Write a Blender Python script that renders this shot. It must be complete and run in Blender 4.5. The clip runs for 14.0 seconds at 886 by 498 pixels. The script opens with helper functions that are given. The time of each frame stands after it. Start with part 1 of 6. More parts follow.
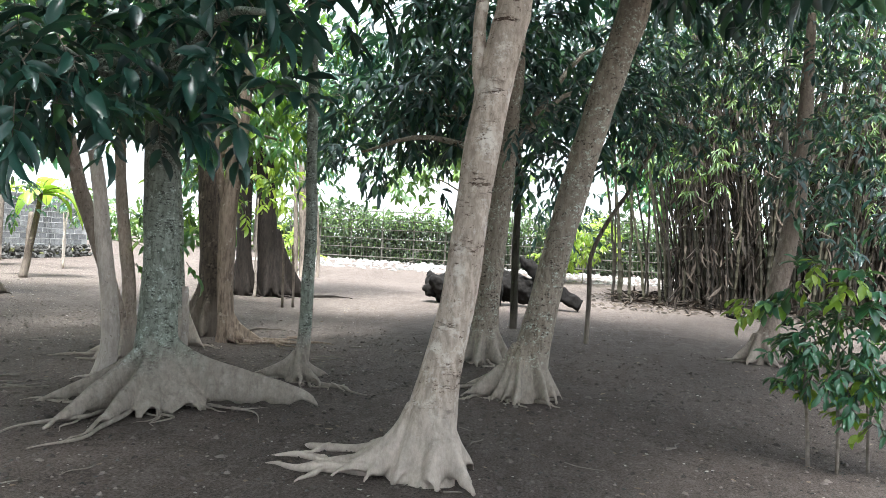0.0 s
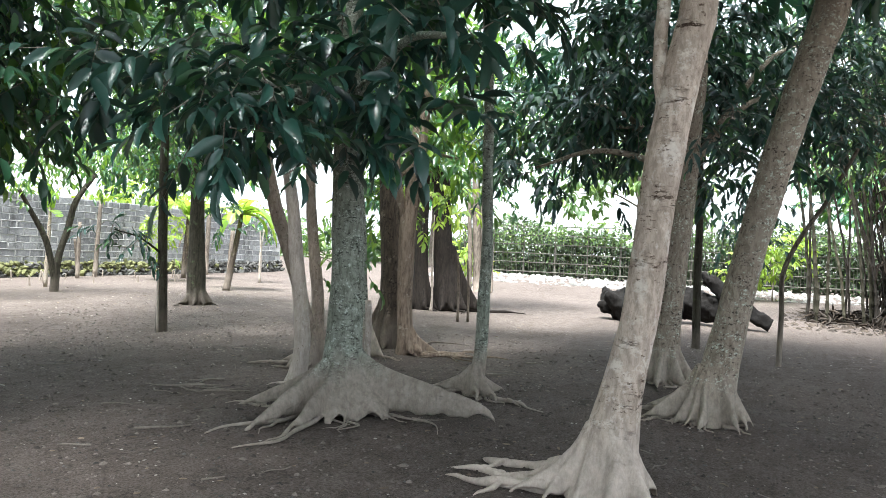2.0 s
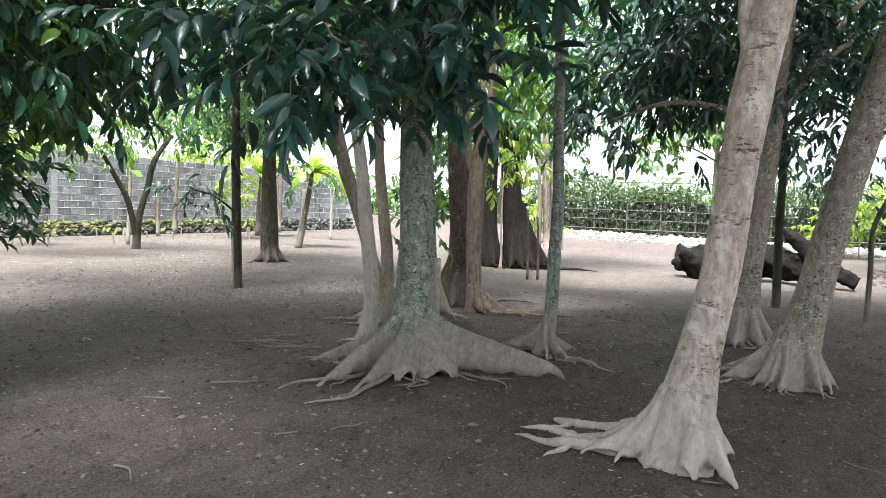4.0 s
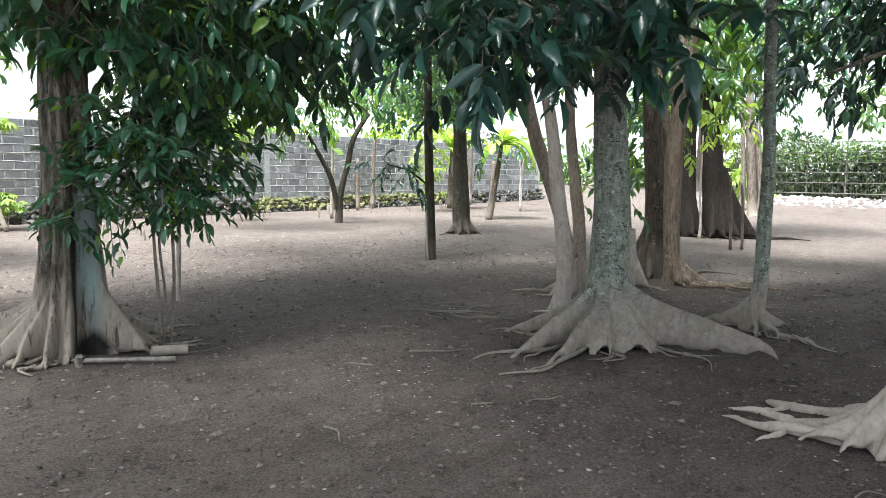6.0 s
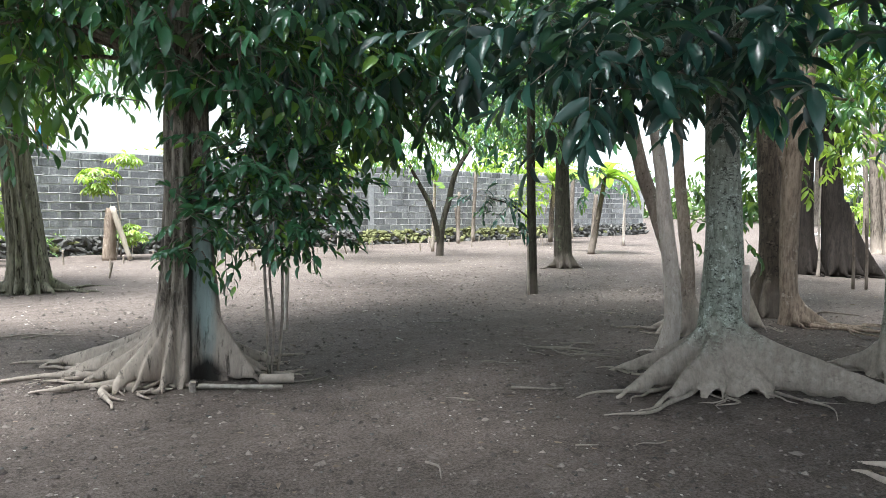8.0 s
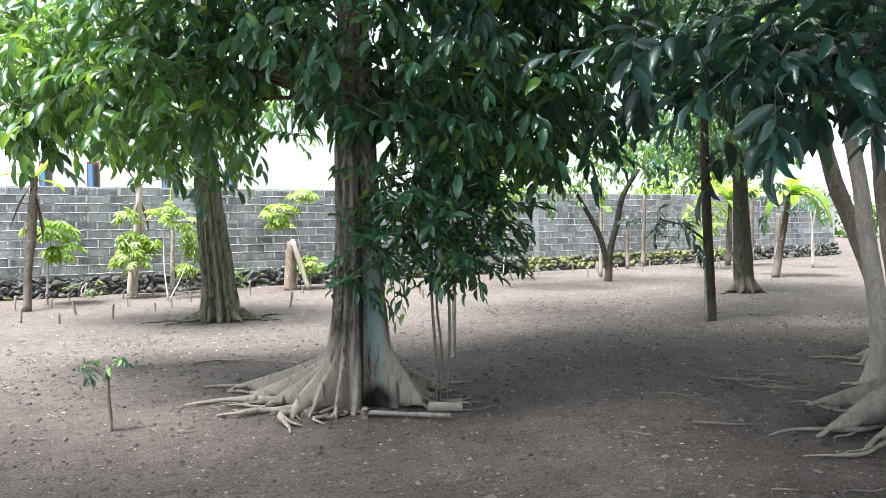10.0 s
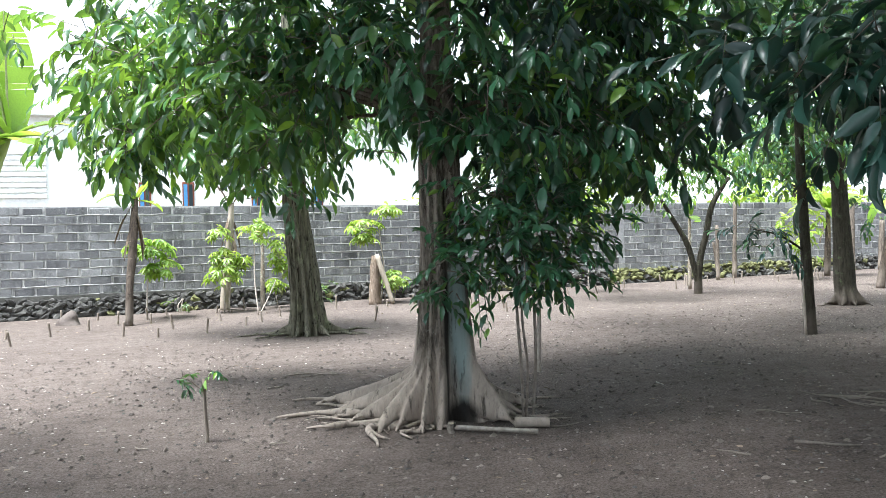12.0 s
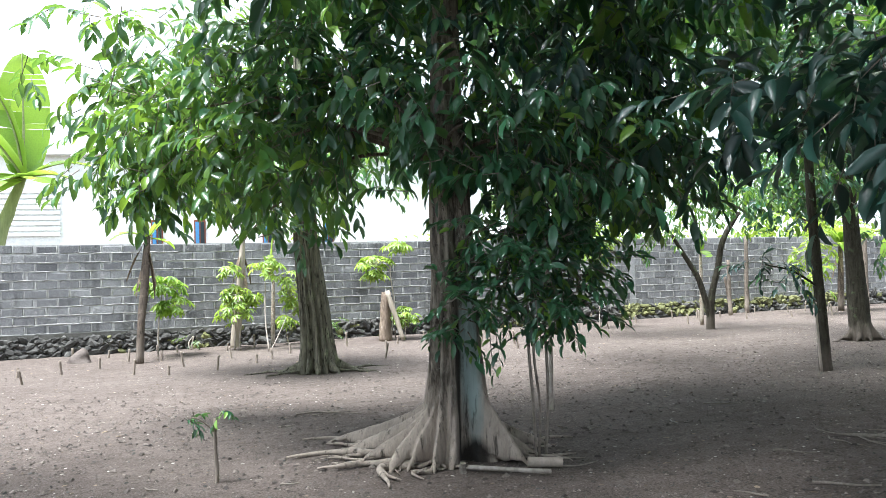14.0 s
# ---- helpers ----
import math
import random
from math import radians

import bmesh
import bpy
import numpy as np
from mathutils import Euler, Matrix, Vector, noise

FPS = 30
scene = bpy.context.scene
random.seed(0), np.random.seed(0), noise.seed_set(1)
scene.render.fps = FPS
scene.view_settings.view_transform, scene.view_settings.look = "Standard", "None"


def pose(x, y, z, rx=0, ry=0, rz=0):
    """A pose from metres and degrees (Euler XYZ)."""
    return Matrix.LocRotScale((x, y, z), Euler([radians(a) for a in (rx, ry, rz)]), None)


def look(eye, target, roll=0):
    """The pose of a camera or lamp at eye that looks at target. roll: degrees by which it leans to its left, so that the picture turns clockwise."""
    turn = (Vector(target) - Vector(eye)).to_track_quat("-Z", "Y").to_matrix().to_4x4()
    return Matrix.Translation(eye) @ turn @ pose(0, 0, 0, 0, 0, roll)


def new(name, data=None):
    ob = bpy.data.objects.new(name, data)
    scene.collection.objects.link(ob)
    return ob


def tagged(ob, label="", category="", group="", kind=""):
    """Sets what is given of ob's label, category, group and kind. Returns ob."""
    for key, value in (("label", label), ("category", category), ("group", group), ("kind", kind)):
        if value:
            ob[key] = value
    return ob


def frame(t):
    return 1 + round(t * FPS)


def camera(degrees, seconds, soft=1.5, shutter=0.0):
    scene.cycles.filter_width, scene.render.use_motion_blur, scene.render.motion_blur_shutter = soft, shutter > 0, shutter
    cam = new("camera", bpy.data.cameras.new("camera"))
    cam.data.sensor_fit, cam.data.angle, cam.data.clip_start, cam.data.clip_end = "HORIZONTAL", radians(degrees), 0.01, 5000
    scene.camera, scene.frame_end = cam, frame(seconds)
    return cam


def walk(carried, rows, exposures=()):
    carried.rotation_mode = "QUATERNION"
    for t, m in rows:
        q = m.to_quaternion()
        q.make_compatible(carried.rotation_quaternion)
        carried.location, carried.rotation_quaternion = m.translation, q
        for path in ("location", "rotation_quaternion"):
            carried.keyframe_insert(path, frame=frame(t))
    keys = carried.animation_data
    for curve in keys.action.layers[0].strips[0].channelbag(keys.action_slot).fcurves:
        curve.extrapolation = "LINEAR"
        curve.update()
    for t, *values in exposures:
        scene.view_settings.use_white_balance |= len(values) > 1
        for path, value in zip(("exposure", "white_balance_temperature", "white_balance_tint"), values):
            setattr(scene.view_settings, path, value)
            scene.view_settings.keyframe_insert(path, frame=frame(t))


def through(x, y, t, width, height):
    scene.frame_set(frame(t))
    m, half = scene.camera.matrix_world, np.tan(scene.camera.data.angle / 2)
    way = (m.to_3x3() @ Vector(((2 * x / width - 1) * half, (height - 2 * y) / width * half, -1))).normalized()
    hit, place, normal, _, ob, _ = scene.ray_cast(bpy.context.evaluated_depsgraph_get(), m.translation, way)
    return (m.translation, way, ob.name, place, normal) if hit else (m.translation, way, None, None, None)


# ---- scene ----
cam = camera(60.81, 14.0, soft=0.8)
# seconds, eye x y z, yaw, pitch, roll to the left
ROWS = [
    (0.0, -0.000, -0.000, 1.547, -79.81, -0.29, 2.96),
    (0.5, 0.005, 0.013, 1.548, -76.20, 0.15, 3.14),
    (1.0, 0.005, 0.017, 1.548, -72.82, 0.22, 3.15),
    (1.5, 0.002, 0.029, 1.548, -69.67, 0.27, 3.02),
    (2.0, -0.006, 0.037, 1.546, -66.78, 0.23, 2.80),
    (2.5, -0.008, 0.056, 1.546, -63.77, 0.15, 2.66),
    (2.7, -0.010, 0.055, 1.544, -63.00, 0.13, 2.64),
    (4.8, 0.128, 0.108, 1.556, -59.75, -6.08, 1.67),
    (5.0, 0.125, 0.117, 1.550, -58.06, -6.13, 1.56),
    (5.5, 0.155, 0.144, 1.541, -52.65, -6.22, 1.08),
    (6.0, 0.138, 0.156, 1.546, -47.46, -5.89, 0.77),
    (6.5, 0.126, 0.161, 1.549, -44.85, -5.42, 0.56),
    (7.0, 0.122, 0.165, 1.551, -43.57, -4.99, 0.48),
    (7.2, 0.115, 0.173, 1.552, -43.32, -4.81, 0.51),
    (9.3, 0.212, 0.294, 1.537, -31.80, -1.59, 0.30),
    (9.5, 0.216, 0.314, 1.532, -30.92, -1.58, -0.16),
    (10.0, 0.215, 0.326, 1.531, -27.37, -1.43, -0.78),
    (10.5, 0.210, 0.344, 1.533, -23.69, -1.26, -1.18),
    (11.0, 0.206, 0.342, 1.539, -21.99, -1.08, -1.40),
    (11.5, 0.203, 0.352, 1.539, -21.44, -0.59, -1.52),
    (12.0, 0.202, 0.348, 1.538, -21.19, -0.31, -1.55),
    (12.5, 0.197, 0.350, 1.538, -21.14, 0.06, -1.64),
    (13.0, 0.191, 0.349, 1.545, -20.81, 0.52, -1.67),
    (13.5, 0.194, 0.344, 1.549, -20.58, 1.54, -1.81),
    (14.0, 0.191, 0.342, 1.559, -20.52, 2.39, -1.78),
]
walk(cam, [(t, pose(x, y, z, 90 + p, 0, yaw) @ pose(0, 0, 0, 0, 0, r)) for t, x, y, z, yaw, p, r in ROWS],
     exposures=[(0.0, 2.04, 6050, 6), (5.0, 2.04, 6050, 6), (7.0, 1.87, 6000, 6), (9.5, 2.06, 5900, 7), (11.0, 1.80, 5900, 7), (12.0, 1.78, 5900, 7), (14.0, 1.74, 5900, 7)])

# ---- light: a bright, thinly overcast day ----
world = bpy.data.worlds.new("world")
scene.world = world
world.use_nodes = True
wn, wl = world.node_tree.nodes, world.node_tree.links
sky = wn.new("ShaderNodeTexSky")
sky.sky_type, sky.sun_disc = "NISHITA", False
sky.sun_elevation, sky.sun_rotation = radians(70), radians(258)
sky.dust_density, sky.air_density = 3.0, 1.0
haze = wn.new("ShaderNodeMixRGB")
haze.inputs[0].default_value = 0.65
haze.inputs[2].default_value = (9.0, 9.2, 9.4, 1)
wl.new(sky.outputs[0], haze.inputs[1])
wl.new(haze.outputs[0], wn["Background"].inputs[0])
wn["Background"].inputs[1].default_value = 0.10
sun = new("sun", bpy.data.lights.new("sun", "SUN"))
sun.data.energy, sun.data.angle, sun.data.color = 5.0, radians(20), (1.0, 0.975, 0.94)
sun.matrix_world = look((-10, -2, 40), (0.0, 0.0, 12.0))


# ---- materials ----
def material(name, rough=0.8, spec=0.3):
    m = bpy.data.materials.new(name)
    m.use_nodes = True
    b = m.node_tree.nodes["Principled BSDF"]
    b.inputs["Roughness"].default_value = rough
    b.inputs["Specular IOR Level"].default_value = spec
    return m, m.node_tree.nodes, m.node_tree.links, b


def noise_tex(n, l, scale, detail=6, rough=0.6, vec=None):
    t = n.new("ShaderNodeTexNoise")
    t.inputs["Scale"].default_value, t.inputs["Detail"].default_value, t.inputs["Roughness"].default_value = scale, detail, rough
    if vec is not None:
        l.new(vec, t.inputs["Vector"])
    return t


def ramp(n, l, src, stops):
    r = n.new("ShaderNodeValToRGB")
    e = r.color_ramp.elements
    while len(e) < len(stops):
        e.new(0.5)
    for el, (p, c) in zip(e, stops):
        el.position, el.color = p, (*c, 1) if len(c) == 3 else c
    l.new(src, r.inputs[0])
    return r


def mix(n, l, fac, a, b, mode="MIX"):
    m = n.new("ShaderNodeMixRGB")
    m.blend_type = mode
    for i, v in ((0, fac), (1, a), (2, b)):
        if isinstance(v, (int, float)):
            m.inputs[i].default_value = v if i == 0 else (v, v, v, 1)
        elif isinstance(v, tuple):
            m.inputs[i].default_value = (*v, 1)
        else:
            l.new(v, m.inputs[i])
    return m.outputs[0]


def coords(n, l, stretch=(1, 1, 1), kind="Object"):
    tc, mp = n.new("ShaderNodeTexCoord"), n.new("ShaderNodeMapping")
    l.new(tc.outputs[kind], mp.inputs[0])
    mp.inputs["Scale"].default_value = stretch
    return mp.outputs[0]


def bump(n, l, b, height, strength=0.4, dist=0.02):
    k = n.new("ShaderNodeBump")
    k.inputs["Strength"].default_value, k.inputs["Distance"].default_value = strength, dist
    l.new(height, k.inputs["Height"])
    l.new(k.outputs[0], b.inputs["Normal"])


def half(n, l, src):
    k = n.new("ShaderNodeMath")
    k.operation = "MULTIPLY"
    l.new(src, k.inputs[0])
    k.inputs[1].default_value = 0.5
    return k.outputs[0]


def bark(name, base, dark, patch, patch_amount=0.55, patch_scale=5.0, stretch=(1, 1, 0.35), scar=None, soft=0.06, strength=0.5, dust=None, run=(1, 1, 1), mark=(22, 22, 26), tinted_spots=(), cut=0.61, flecks=(), streaks=None):
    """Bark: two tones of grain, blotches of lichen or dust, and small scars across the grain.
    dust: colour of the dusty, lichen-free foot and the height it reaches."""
    m, n, l, b = material(name, 0.88, 0.2)
    v = coords(n, l, stretch)
    fine, big = noise_tex(n, l, 26, 10, 0.74, v), noise_tex(n, l, 3.0, 5, 0.65, v)
    c = ramp(n, l, fine.outputs[0], [(0.40, dark), (0.57, base)]).outputs[0]
    c = mix(n, l, ramp(n, l, big.outputs[0], [(0.35, (0, 0, 0)), (0.65, (1, 1, 1))]).outputs[0], c,
            mix(n, l, 0.6, c, tuple(x * 0.62 for x in base)))
    blot = noise_tex(n, l, patch_scale, 9, 0.72, coords(n, l, run))
    c = mix(n, l, ramp(n, l, blot.outputs[0], [(patch_amount, (0, 0, 0)), (patch_amount + soft, (1, 1, 1))]).outputs[0], c, patch)
    height = fine.outputs[0]
    if scar:
        sv = coords(n, l, mark)
        s = noise_tex(n, l, 1.0, 9, 0.74, sv)
        msk = ramp(n, l, s.outputs[0], [(cut, (0, 0, 0)), (cut + 0.04, (0.92, 0.92, 0.92))])
        c = mix(n, l, msk.outputs[0], c, scar)
        height = mix(n, l, 0.15, fine.outputs[0], msk.outputs[0])
    for tint, size, edge_, cluster in flecks:
        fl = noise_tex(n, l, 1.0, 6, 0.7, coords(n, l, size))
        cl = noise_tex(n, l, 1.0, 4, 0.6, coords(n, l, tuple(x * 0.17 for x in size)))
        m1 = ramp(n, l, fl.outputs[0], [(edge_, (0, 0, 0)), (edge_ + 0.035, (1, 1, 1))]).outputs[0]
        m2 = ramp(n, l, cl.outputs[0], [(cluster, (0, 0, 0)), (cluster + 0.08, (1, 1, 1))]).outputs[0]
        both = mix(n, l, 1.0, m1, m2, "MULTIPLY")
        c = mix(n, l, both, c, tint)
        height = mix(n, l, 0.2, height, both)
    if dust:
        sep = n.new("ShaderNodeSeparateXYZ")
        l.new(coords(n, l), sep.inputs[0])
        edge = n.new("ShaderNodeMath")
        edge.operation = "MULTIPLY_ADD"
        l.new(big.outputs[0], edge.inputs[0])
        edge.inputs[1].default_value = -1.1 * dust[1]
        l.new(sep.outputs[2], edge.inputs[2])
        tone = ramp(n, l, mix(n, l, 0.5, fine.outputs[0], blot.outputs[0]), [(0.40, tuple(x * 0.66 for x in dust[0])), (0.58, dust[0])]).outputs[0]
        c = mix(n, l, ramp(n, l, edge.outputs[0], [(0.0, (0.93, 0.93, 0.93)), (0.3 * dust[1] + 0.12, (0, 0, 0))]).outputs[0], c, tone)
    for (cx, cy, cz), (sx, sy, sz), tint in tinted_spots:
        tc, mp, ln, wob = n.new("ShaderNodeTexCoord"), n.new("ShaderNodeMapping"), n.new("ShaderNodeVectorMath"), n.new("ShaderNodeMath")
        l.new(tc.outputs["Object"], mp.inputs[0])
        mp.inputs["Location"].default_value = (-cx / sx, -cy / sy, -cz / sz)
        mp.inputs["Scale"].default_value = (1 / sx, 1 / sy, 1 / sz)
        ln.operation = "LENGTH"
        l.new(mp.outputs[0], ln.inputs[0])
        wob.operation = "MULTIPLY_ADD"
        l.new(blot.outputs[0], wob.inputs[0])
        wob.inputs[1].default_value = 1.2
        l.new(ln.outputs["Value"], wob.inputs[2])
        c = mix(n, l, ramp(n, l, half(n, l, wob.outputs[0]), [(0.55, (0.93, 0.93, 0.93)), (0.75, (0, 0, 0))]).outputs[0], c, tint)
    if streaks:
        run_down = noise_tex(n, l, 1.0, 7, 0.72, coords(n, l, (17, 17, 2.2)))
        c = mix(n, l, ramp(n, l, run_down.outputs[0], [(0.55, (0, 0, 0)), (0.66, (0.85, 0.85, 0.85))]).outputs[0], c, streaks)
    l.new(c, b.inputs["Base Color"])
    bump(n, l, b, height, strength, 0.02)
    return m


def leaf_material(name, dark, light, back, gloss=0.35, through=0.3):
    m, n, l, b = material(name, gloss, 0.85)
    g = n.new("ShaderNodeNewGeometry")
    c = ramp(n, l, g.outputs["Random Per Island"], [(0.0, dark), (0.72, light), (0.95, back)]).outputs[0]
    v = noise_tex(n, l, 30, 3, 0.5, coords(n, l))
    c = mix(n, l, ramp(n, l, v.outputs[0], [(0.3, (0, 0, 0)), (0.7, (1, 1, 1))]).outputs[0], mix(n, l, 0.25, c, (0.01, 0.015, 0.01)), c)
    l.new(c, b.inputs["Base Color"])
    tr = n.new("ShaderNodeBsdfTranslucent")
    l.new(mix(n, l, 0.5, c, back), tr.inputs[0])
    ms = n.new("ShaderNodeMixShader")
    ms.inputs[0].default_value = through
    l.new(b.outputs[0], ms.inputs[1])
    l.new(tr.outputs[0], ms.inputs[2])
    l.new(ms.outputs[0], n["Material Output"].inputs[0])
    return m


def plain(name, a, b_, scale=8.0, rough=0.85, strength=0.3, stretch=(1, 1, 1), spread=0.0, metal=0.0):
    """Two-tone grained surface; spread varies the tone from piece to piece."""
    m, n, l, b = material(name, rough, 0.25)
    b.inputs["Metallic"].default_value = metal
    v = coords(n, l, stretch)
    f, g = noise_tex(n, l, scale, 7, 0.65, v), noise_tex(n, l, scale * 5, 6, 0.7, v)
    c = ramp(n, l, f.outputs[0], [(0.3, a), (0.7, b_)]).outputs[0]
    c = mix(n, l, 0.35, c, ramp(n, l, g.outputs[0], [(0.3, tuple(x * 0.55 for x in a)), (0.7, tuple(min(1, x * 1.25) for x in b_))]).outputs[0])
    if spread:
        o = n.new("ShaderNodeObjectInfo")
        gi = n.new("ShaderNodeNewGeometry")
        add = n.new("ShaderNodeMath")
        add.operation = "ADD"
        l.new(o.outputs["Random"], add.inputs[0])
        l.new(gi.outputs["Random Per Island"], add.inputs[1])
        wrap = n.new("ShaderNodeMath")
        wrap.operation = "FRACT"
        l.new(add.outputs[0], wrap.inputs[0])
        k = ramp(n, l, wrap.outputs[0], [(0.0, (1 - spread,) * 3), (1.0, (1 + spread * 0.6,) * 3)])
        c = mix(n, l, 1.0, c, k.outputs[0], "MULTIPLY")
    l.new(c, b.inputs["Base Color"])
    bump(n, l, b, g.outputs[0], strength, 0.01)
    return m


def earth_material():
    m, n, l, b = material("packed earth", 0.95, 0.15)
    v = coords(n, l)
    big, mid, fine = noise_tex(n, l, 0.35, 5, 0.6, v), noise_tex(n, l, 2.2, 8, 0.74, v), noise_tex(n, l, 55, 9, 0.78, v)
    c = ramp(n, l, mid.outputs[0], [(0.36, (0.040, 0.030, 0.026)), (0.62, (0.105, 0.085, 0.074))]).outputs[0]
    c = mix(n, l, ramp(n, l, big.outputs[0], [(0.35, (0, 0, 0)), (0.65, (0.7, 0.7, 0.7))]).outputs[0], c, (0.125, 0.103, 0.09))
    c = mix(n, l, 0.42, c, ramp(n, l, fine.outputs[0], [(0.42, (0.028, 0.021, 0.018)), (0.59, (0.245, 0.206, 0.18))]).outputs[0])
    spot = noise_tex(n, l, 9.0, 9, 0.76, v)
    c = mix(n, l, ramp(n, l, spot.outputs[0], [(0.37, (0.72, 0.72, 0.72)), (0.45, (0, 0, 0))]).outputs[0], c, (0.036, 0.027, 0.023))
    c = mix(n, l, ramp(n, l, spot.outputs[0], [(0.57, (0, 0, 0)), (0.66, (0.55, 0.55, 0.55))]).outputs[0], c, (0.20, 0.17, 0.15))
    # swept and trodden streaks
    sv = n.new("ShaderNodeMapping")
    sv.inputs["Rotation"].default_value, sv.inputs["Scale"].default_value = (0, 0, radians(35)), (0.7, 4.5, 1)
    l.new(v, sv.inputs[0])
    streak = noise_tex(n, l, 1.6, 7, 0.7, sv.outputs[0])
    c = mix(n, l, ramp(n, l, streak.outputs[0], [(0.40, (0.3, 0.3, 0.3)), (0.52, (0, 0, 0))]).outputs[0], c, (0.06, 0.047, 0.04))
    c = mix(n, l, 1.0, c, (1.0, 0.99, 0.985), "MULTIPLY")
    l.new(c, b.inputs["Base Color"])
    h = mix(n, l, 0.5, mix(n, l, 0.5, fine.outputs[0], spot.outputs[0]), mid.outputs[0])
    bump(n, l, b, h, 1.0, 0.05)
    return m


def block_material():
    m, n, l, b = material("concrete block", 0.92, 0.2)
    v = coords(n, l, kind="Generated")
    geo = n.new("ShaderNodeNewGeometry")
    w = noise_tex(n, l, 0.55, 5, 0.6, geo.outputs["Position"])
    f = noise_tex(n, l, 45, 8, 0.7, geo.outputs["Position"])
    c = ramp(n, l, f.outputs[0], [(0.36, (0.16, 0.16, 0.163)), (0.64, (0.33, 0.33, 0.327))]).outputs[0]
    c = mix(n, l, ramp(n, l, w.outputs[0], [(0.38, (0, 0, 0)), (0.6, (1, 1, 1))]).outputs[0], mix(n, l, 0.5, c, (0.10, 0.10, 0.105)), c)
    mp = n.new("ShaderNodeMapping")
    mp.inputs["Scale"].default_value = (1.6, 1.6, 0.35)
    l.new(geo.outputs["Position"], mp.inputs[0])
    streak = noise_tex(n, l, 1.5, 7, 0.7, mp.outputs[0])
    c = mix(n, l, ramp(n, l, streak.outputs[0], [(0.5, (0, 0, 0)), (0.62, (0.75, 0.75, 0.75))]).outputs[0], c, (0.075, 0.075, 0.07))
    smear = noise_tex(n, l, 6.5, 8, 0.75, geo.outputs["Position"])
    c = mix(n, l, ramp(n, l, smear.outputs[0], [(0.55, (0, 0, 0)), (0.6, (0.6, 0.6, 0.6))]).outputs[0], c, (0.38, 0.375, 0.36))
    o = n.new("ShaderNodeObjectInfo")
    add = n.new("ShaderNodeMath")
    add.operation = "ADD"
    l.new(o.outputs["Random"], add.inputs[0])
    l.new(geo.outputs["Random Per Island"], add.inputs[1])
    wrap = n.new("ShaderNodeMath")
    wrap.operation = "FRACT"
    l.new(add.outputs[0], wrap.inputs[0])
    c = mix(n, l, 1.0, c, ramp(n, l, wrap.outputs[0], [(0.0, (0.62, 0.62, 0.63)), (1.0, (1.15, 1.15, 1.14))]).outputs[0], "MULTIPLY")
    l.new(c, b.inputs["Base Color"])
    bump(n, l, b, f.outputs[0], 0.4, 0.008)
    return m


EARTH = earth_material()
BLOCK = block_material()
MORTAR = plain("mortar", (0.20, 0.197, 0.19), (0.52, 0.51, 0.49), 3, strength=0.6)
STONE = plain("dark field stone", (0.03, 0.029, 0.027), (0.12, 0.115, 0.105), 6, spread=0.55, strength=0.7)
MOSSY = plain("mossy stone", (0.07, 0.075, 0.035), (0.20, 0.20, 0.085), 7, spread=0.45, strength=0.6)
FOOTING = plain("dirty rubble mortar", (0.045, 0.043, 0.038), (0.15, 0.145, 0.13), 5, strength=0.8)
PALE_STONE = plain("pale rubble", (0.16, 0.155, 0.14), (0.36, 0.345, 0.32), 9, spread=0.5)
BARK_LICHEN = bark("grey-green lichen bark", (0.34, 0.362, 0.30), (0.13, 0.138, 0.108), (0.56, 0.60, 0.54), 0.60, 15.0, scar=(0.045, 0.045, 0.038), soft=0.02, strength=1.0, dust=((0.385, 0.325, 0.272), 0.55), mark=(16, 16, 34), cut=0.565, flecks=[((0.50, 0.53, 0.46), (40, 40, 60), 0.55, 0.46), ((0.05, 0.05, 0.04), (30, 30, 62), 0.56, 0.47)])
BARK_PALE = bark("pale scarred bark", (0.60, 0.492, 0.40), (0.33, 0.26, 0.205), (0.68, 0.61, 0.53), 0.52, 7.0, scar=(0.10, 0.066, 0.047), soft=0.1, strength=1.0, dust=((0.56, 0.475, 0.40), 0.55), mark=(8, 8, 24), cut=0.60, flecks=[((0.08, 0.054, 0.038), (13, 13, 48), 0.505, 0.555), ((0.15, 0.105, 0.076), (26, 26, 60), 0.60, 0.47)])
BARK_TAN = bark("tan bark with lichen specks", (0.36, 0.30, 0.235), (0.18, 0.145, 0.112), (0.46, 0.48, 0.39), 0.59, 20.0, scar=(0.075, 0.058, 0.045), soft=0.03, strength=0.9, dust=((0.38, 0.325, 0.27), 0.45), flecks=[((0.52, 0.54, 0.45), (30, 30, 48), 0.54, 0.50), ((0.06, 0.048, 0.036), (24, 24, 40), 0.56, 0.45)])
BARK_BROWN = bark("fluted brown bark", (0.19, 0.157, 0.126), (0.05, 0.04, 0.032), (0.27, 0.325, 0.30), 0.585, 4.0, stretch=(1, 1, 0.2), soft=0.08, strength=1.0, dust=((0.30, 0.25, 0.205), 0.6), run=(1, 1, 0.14))
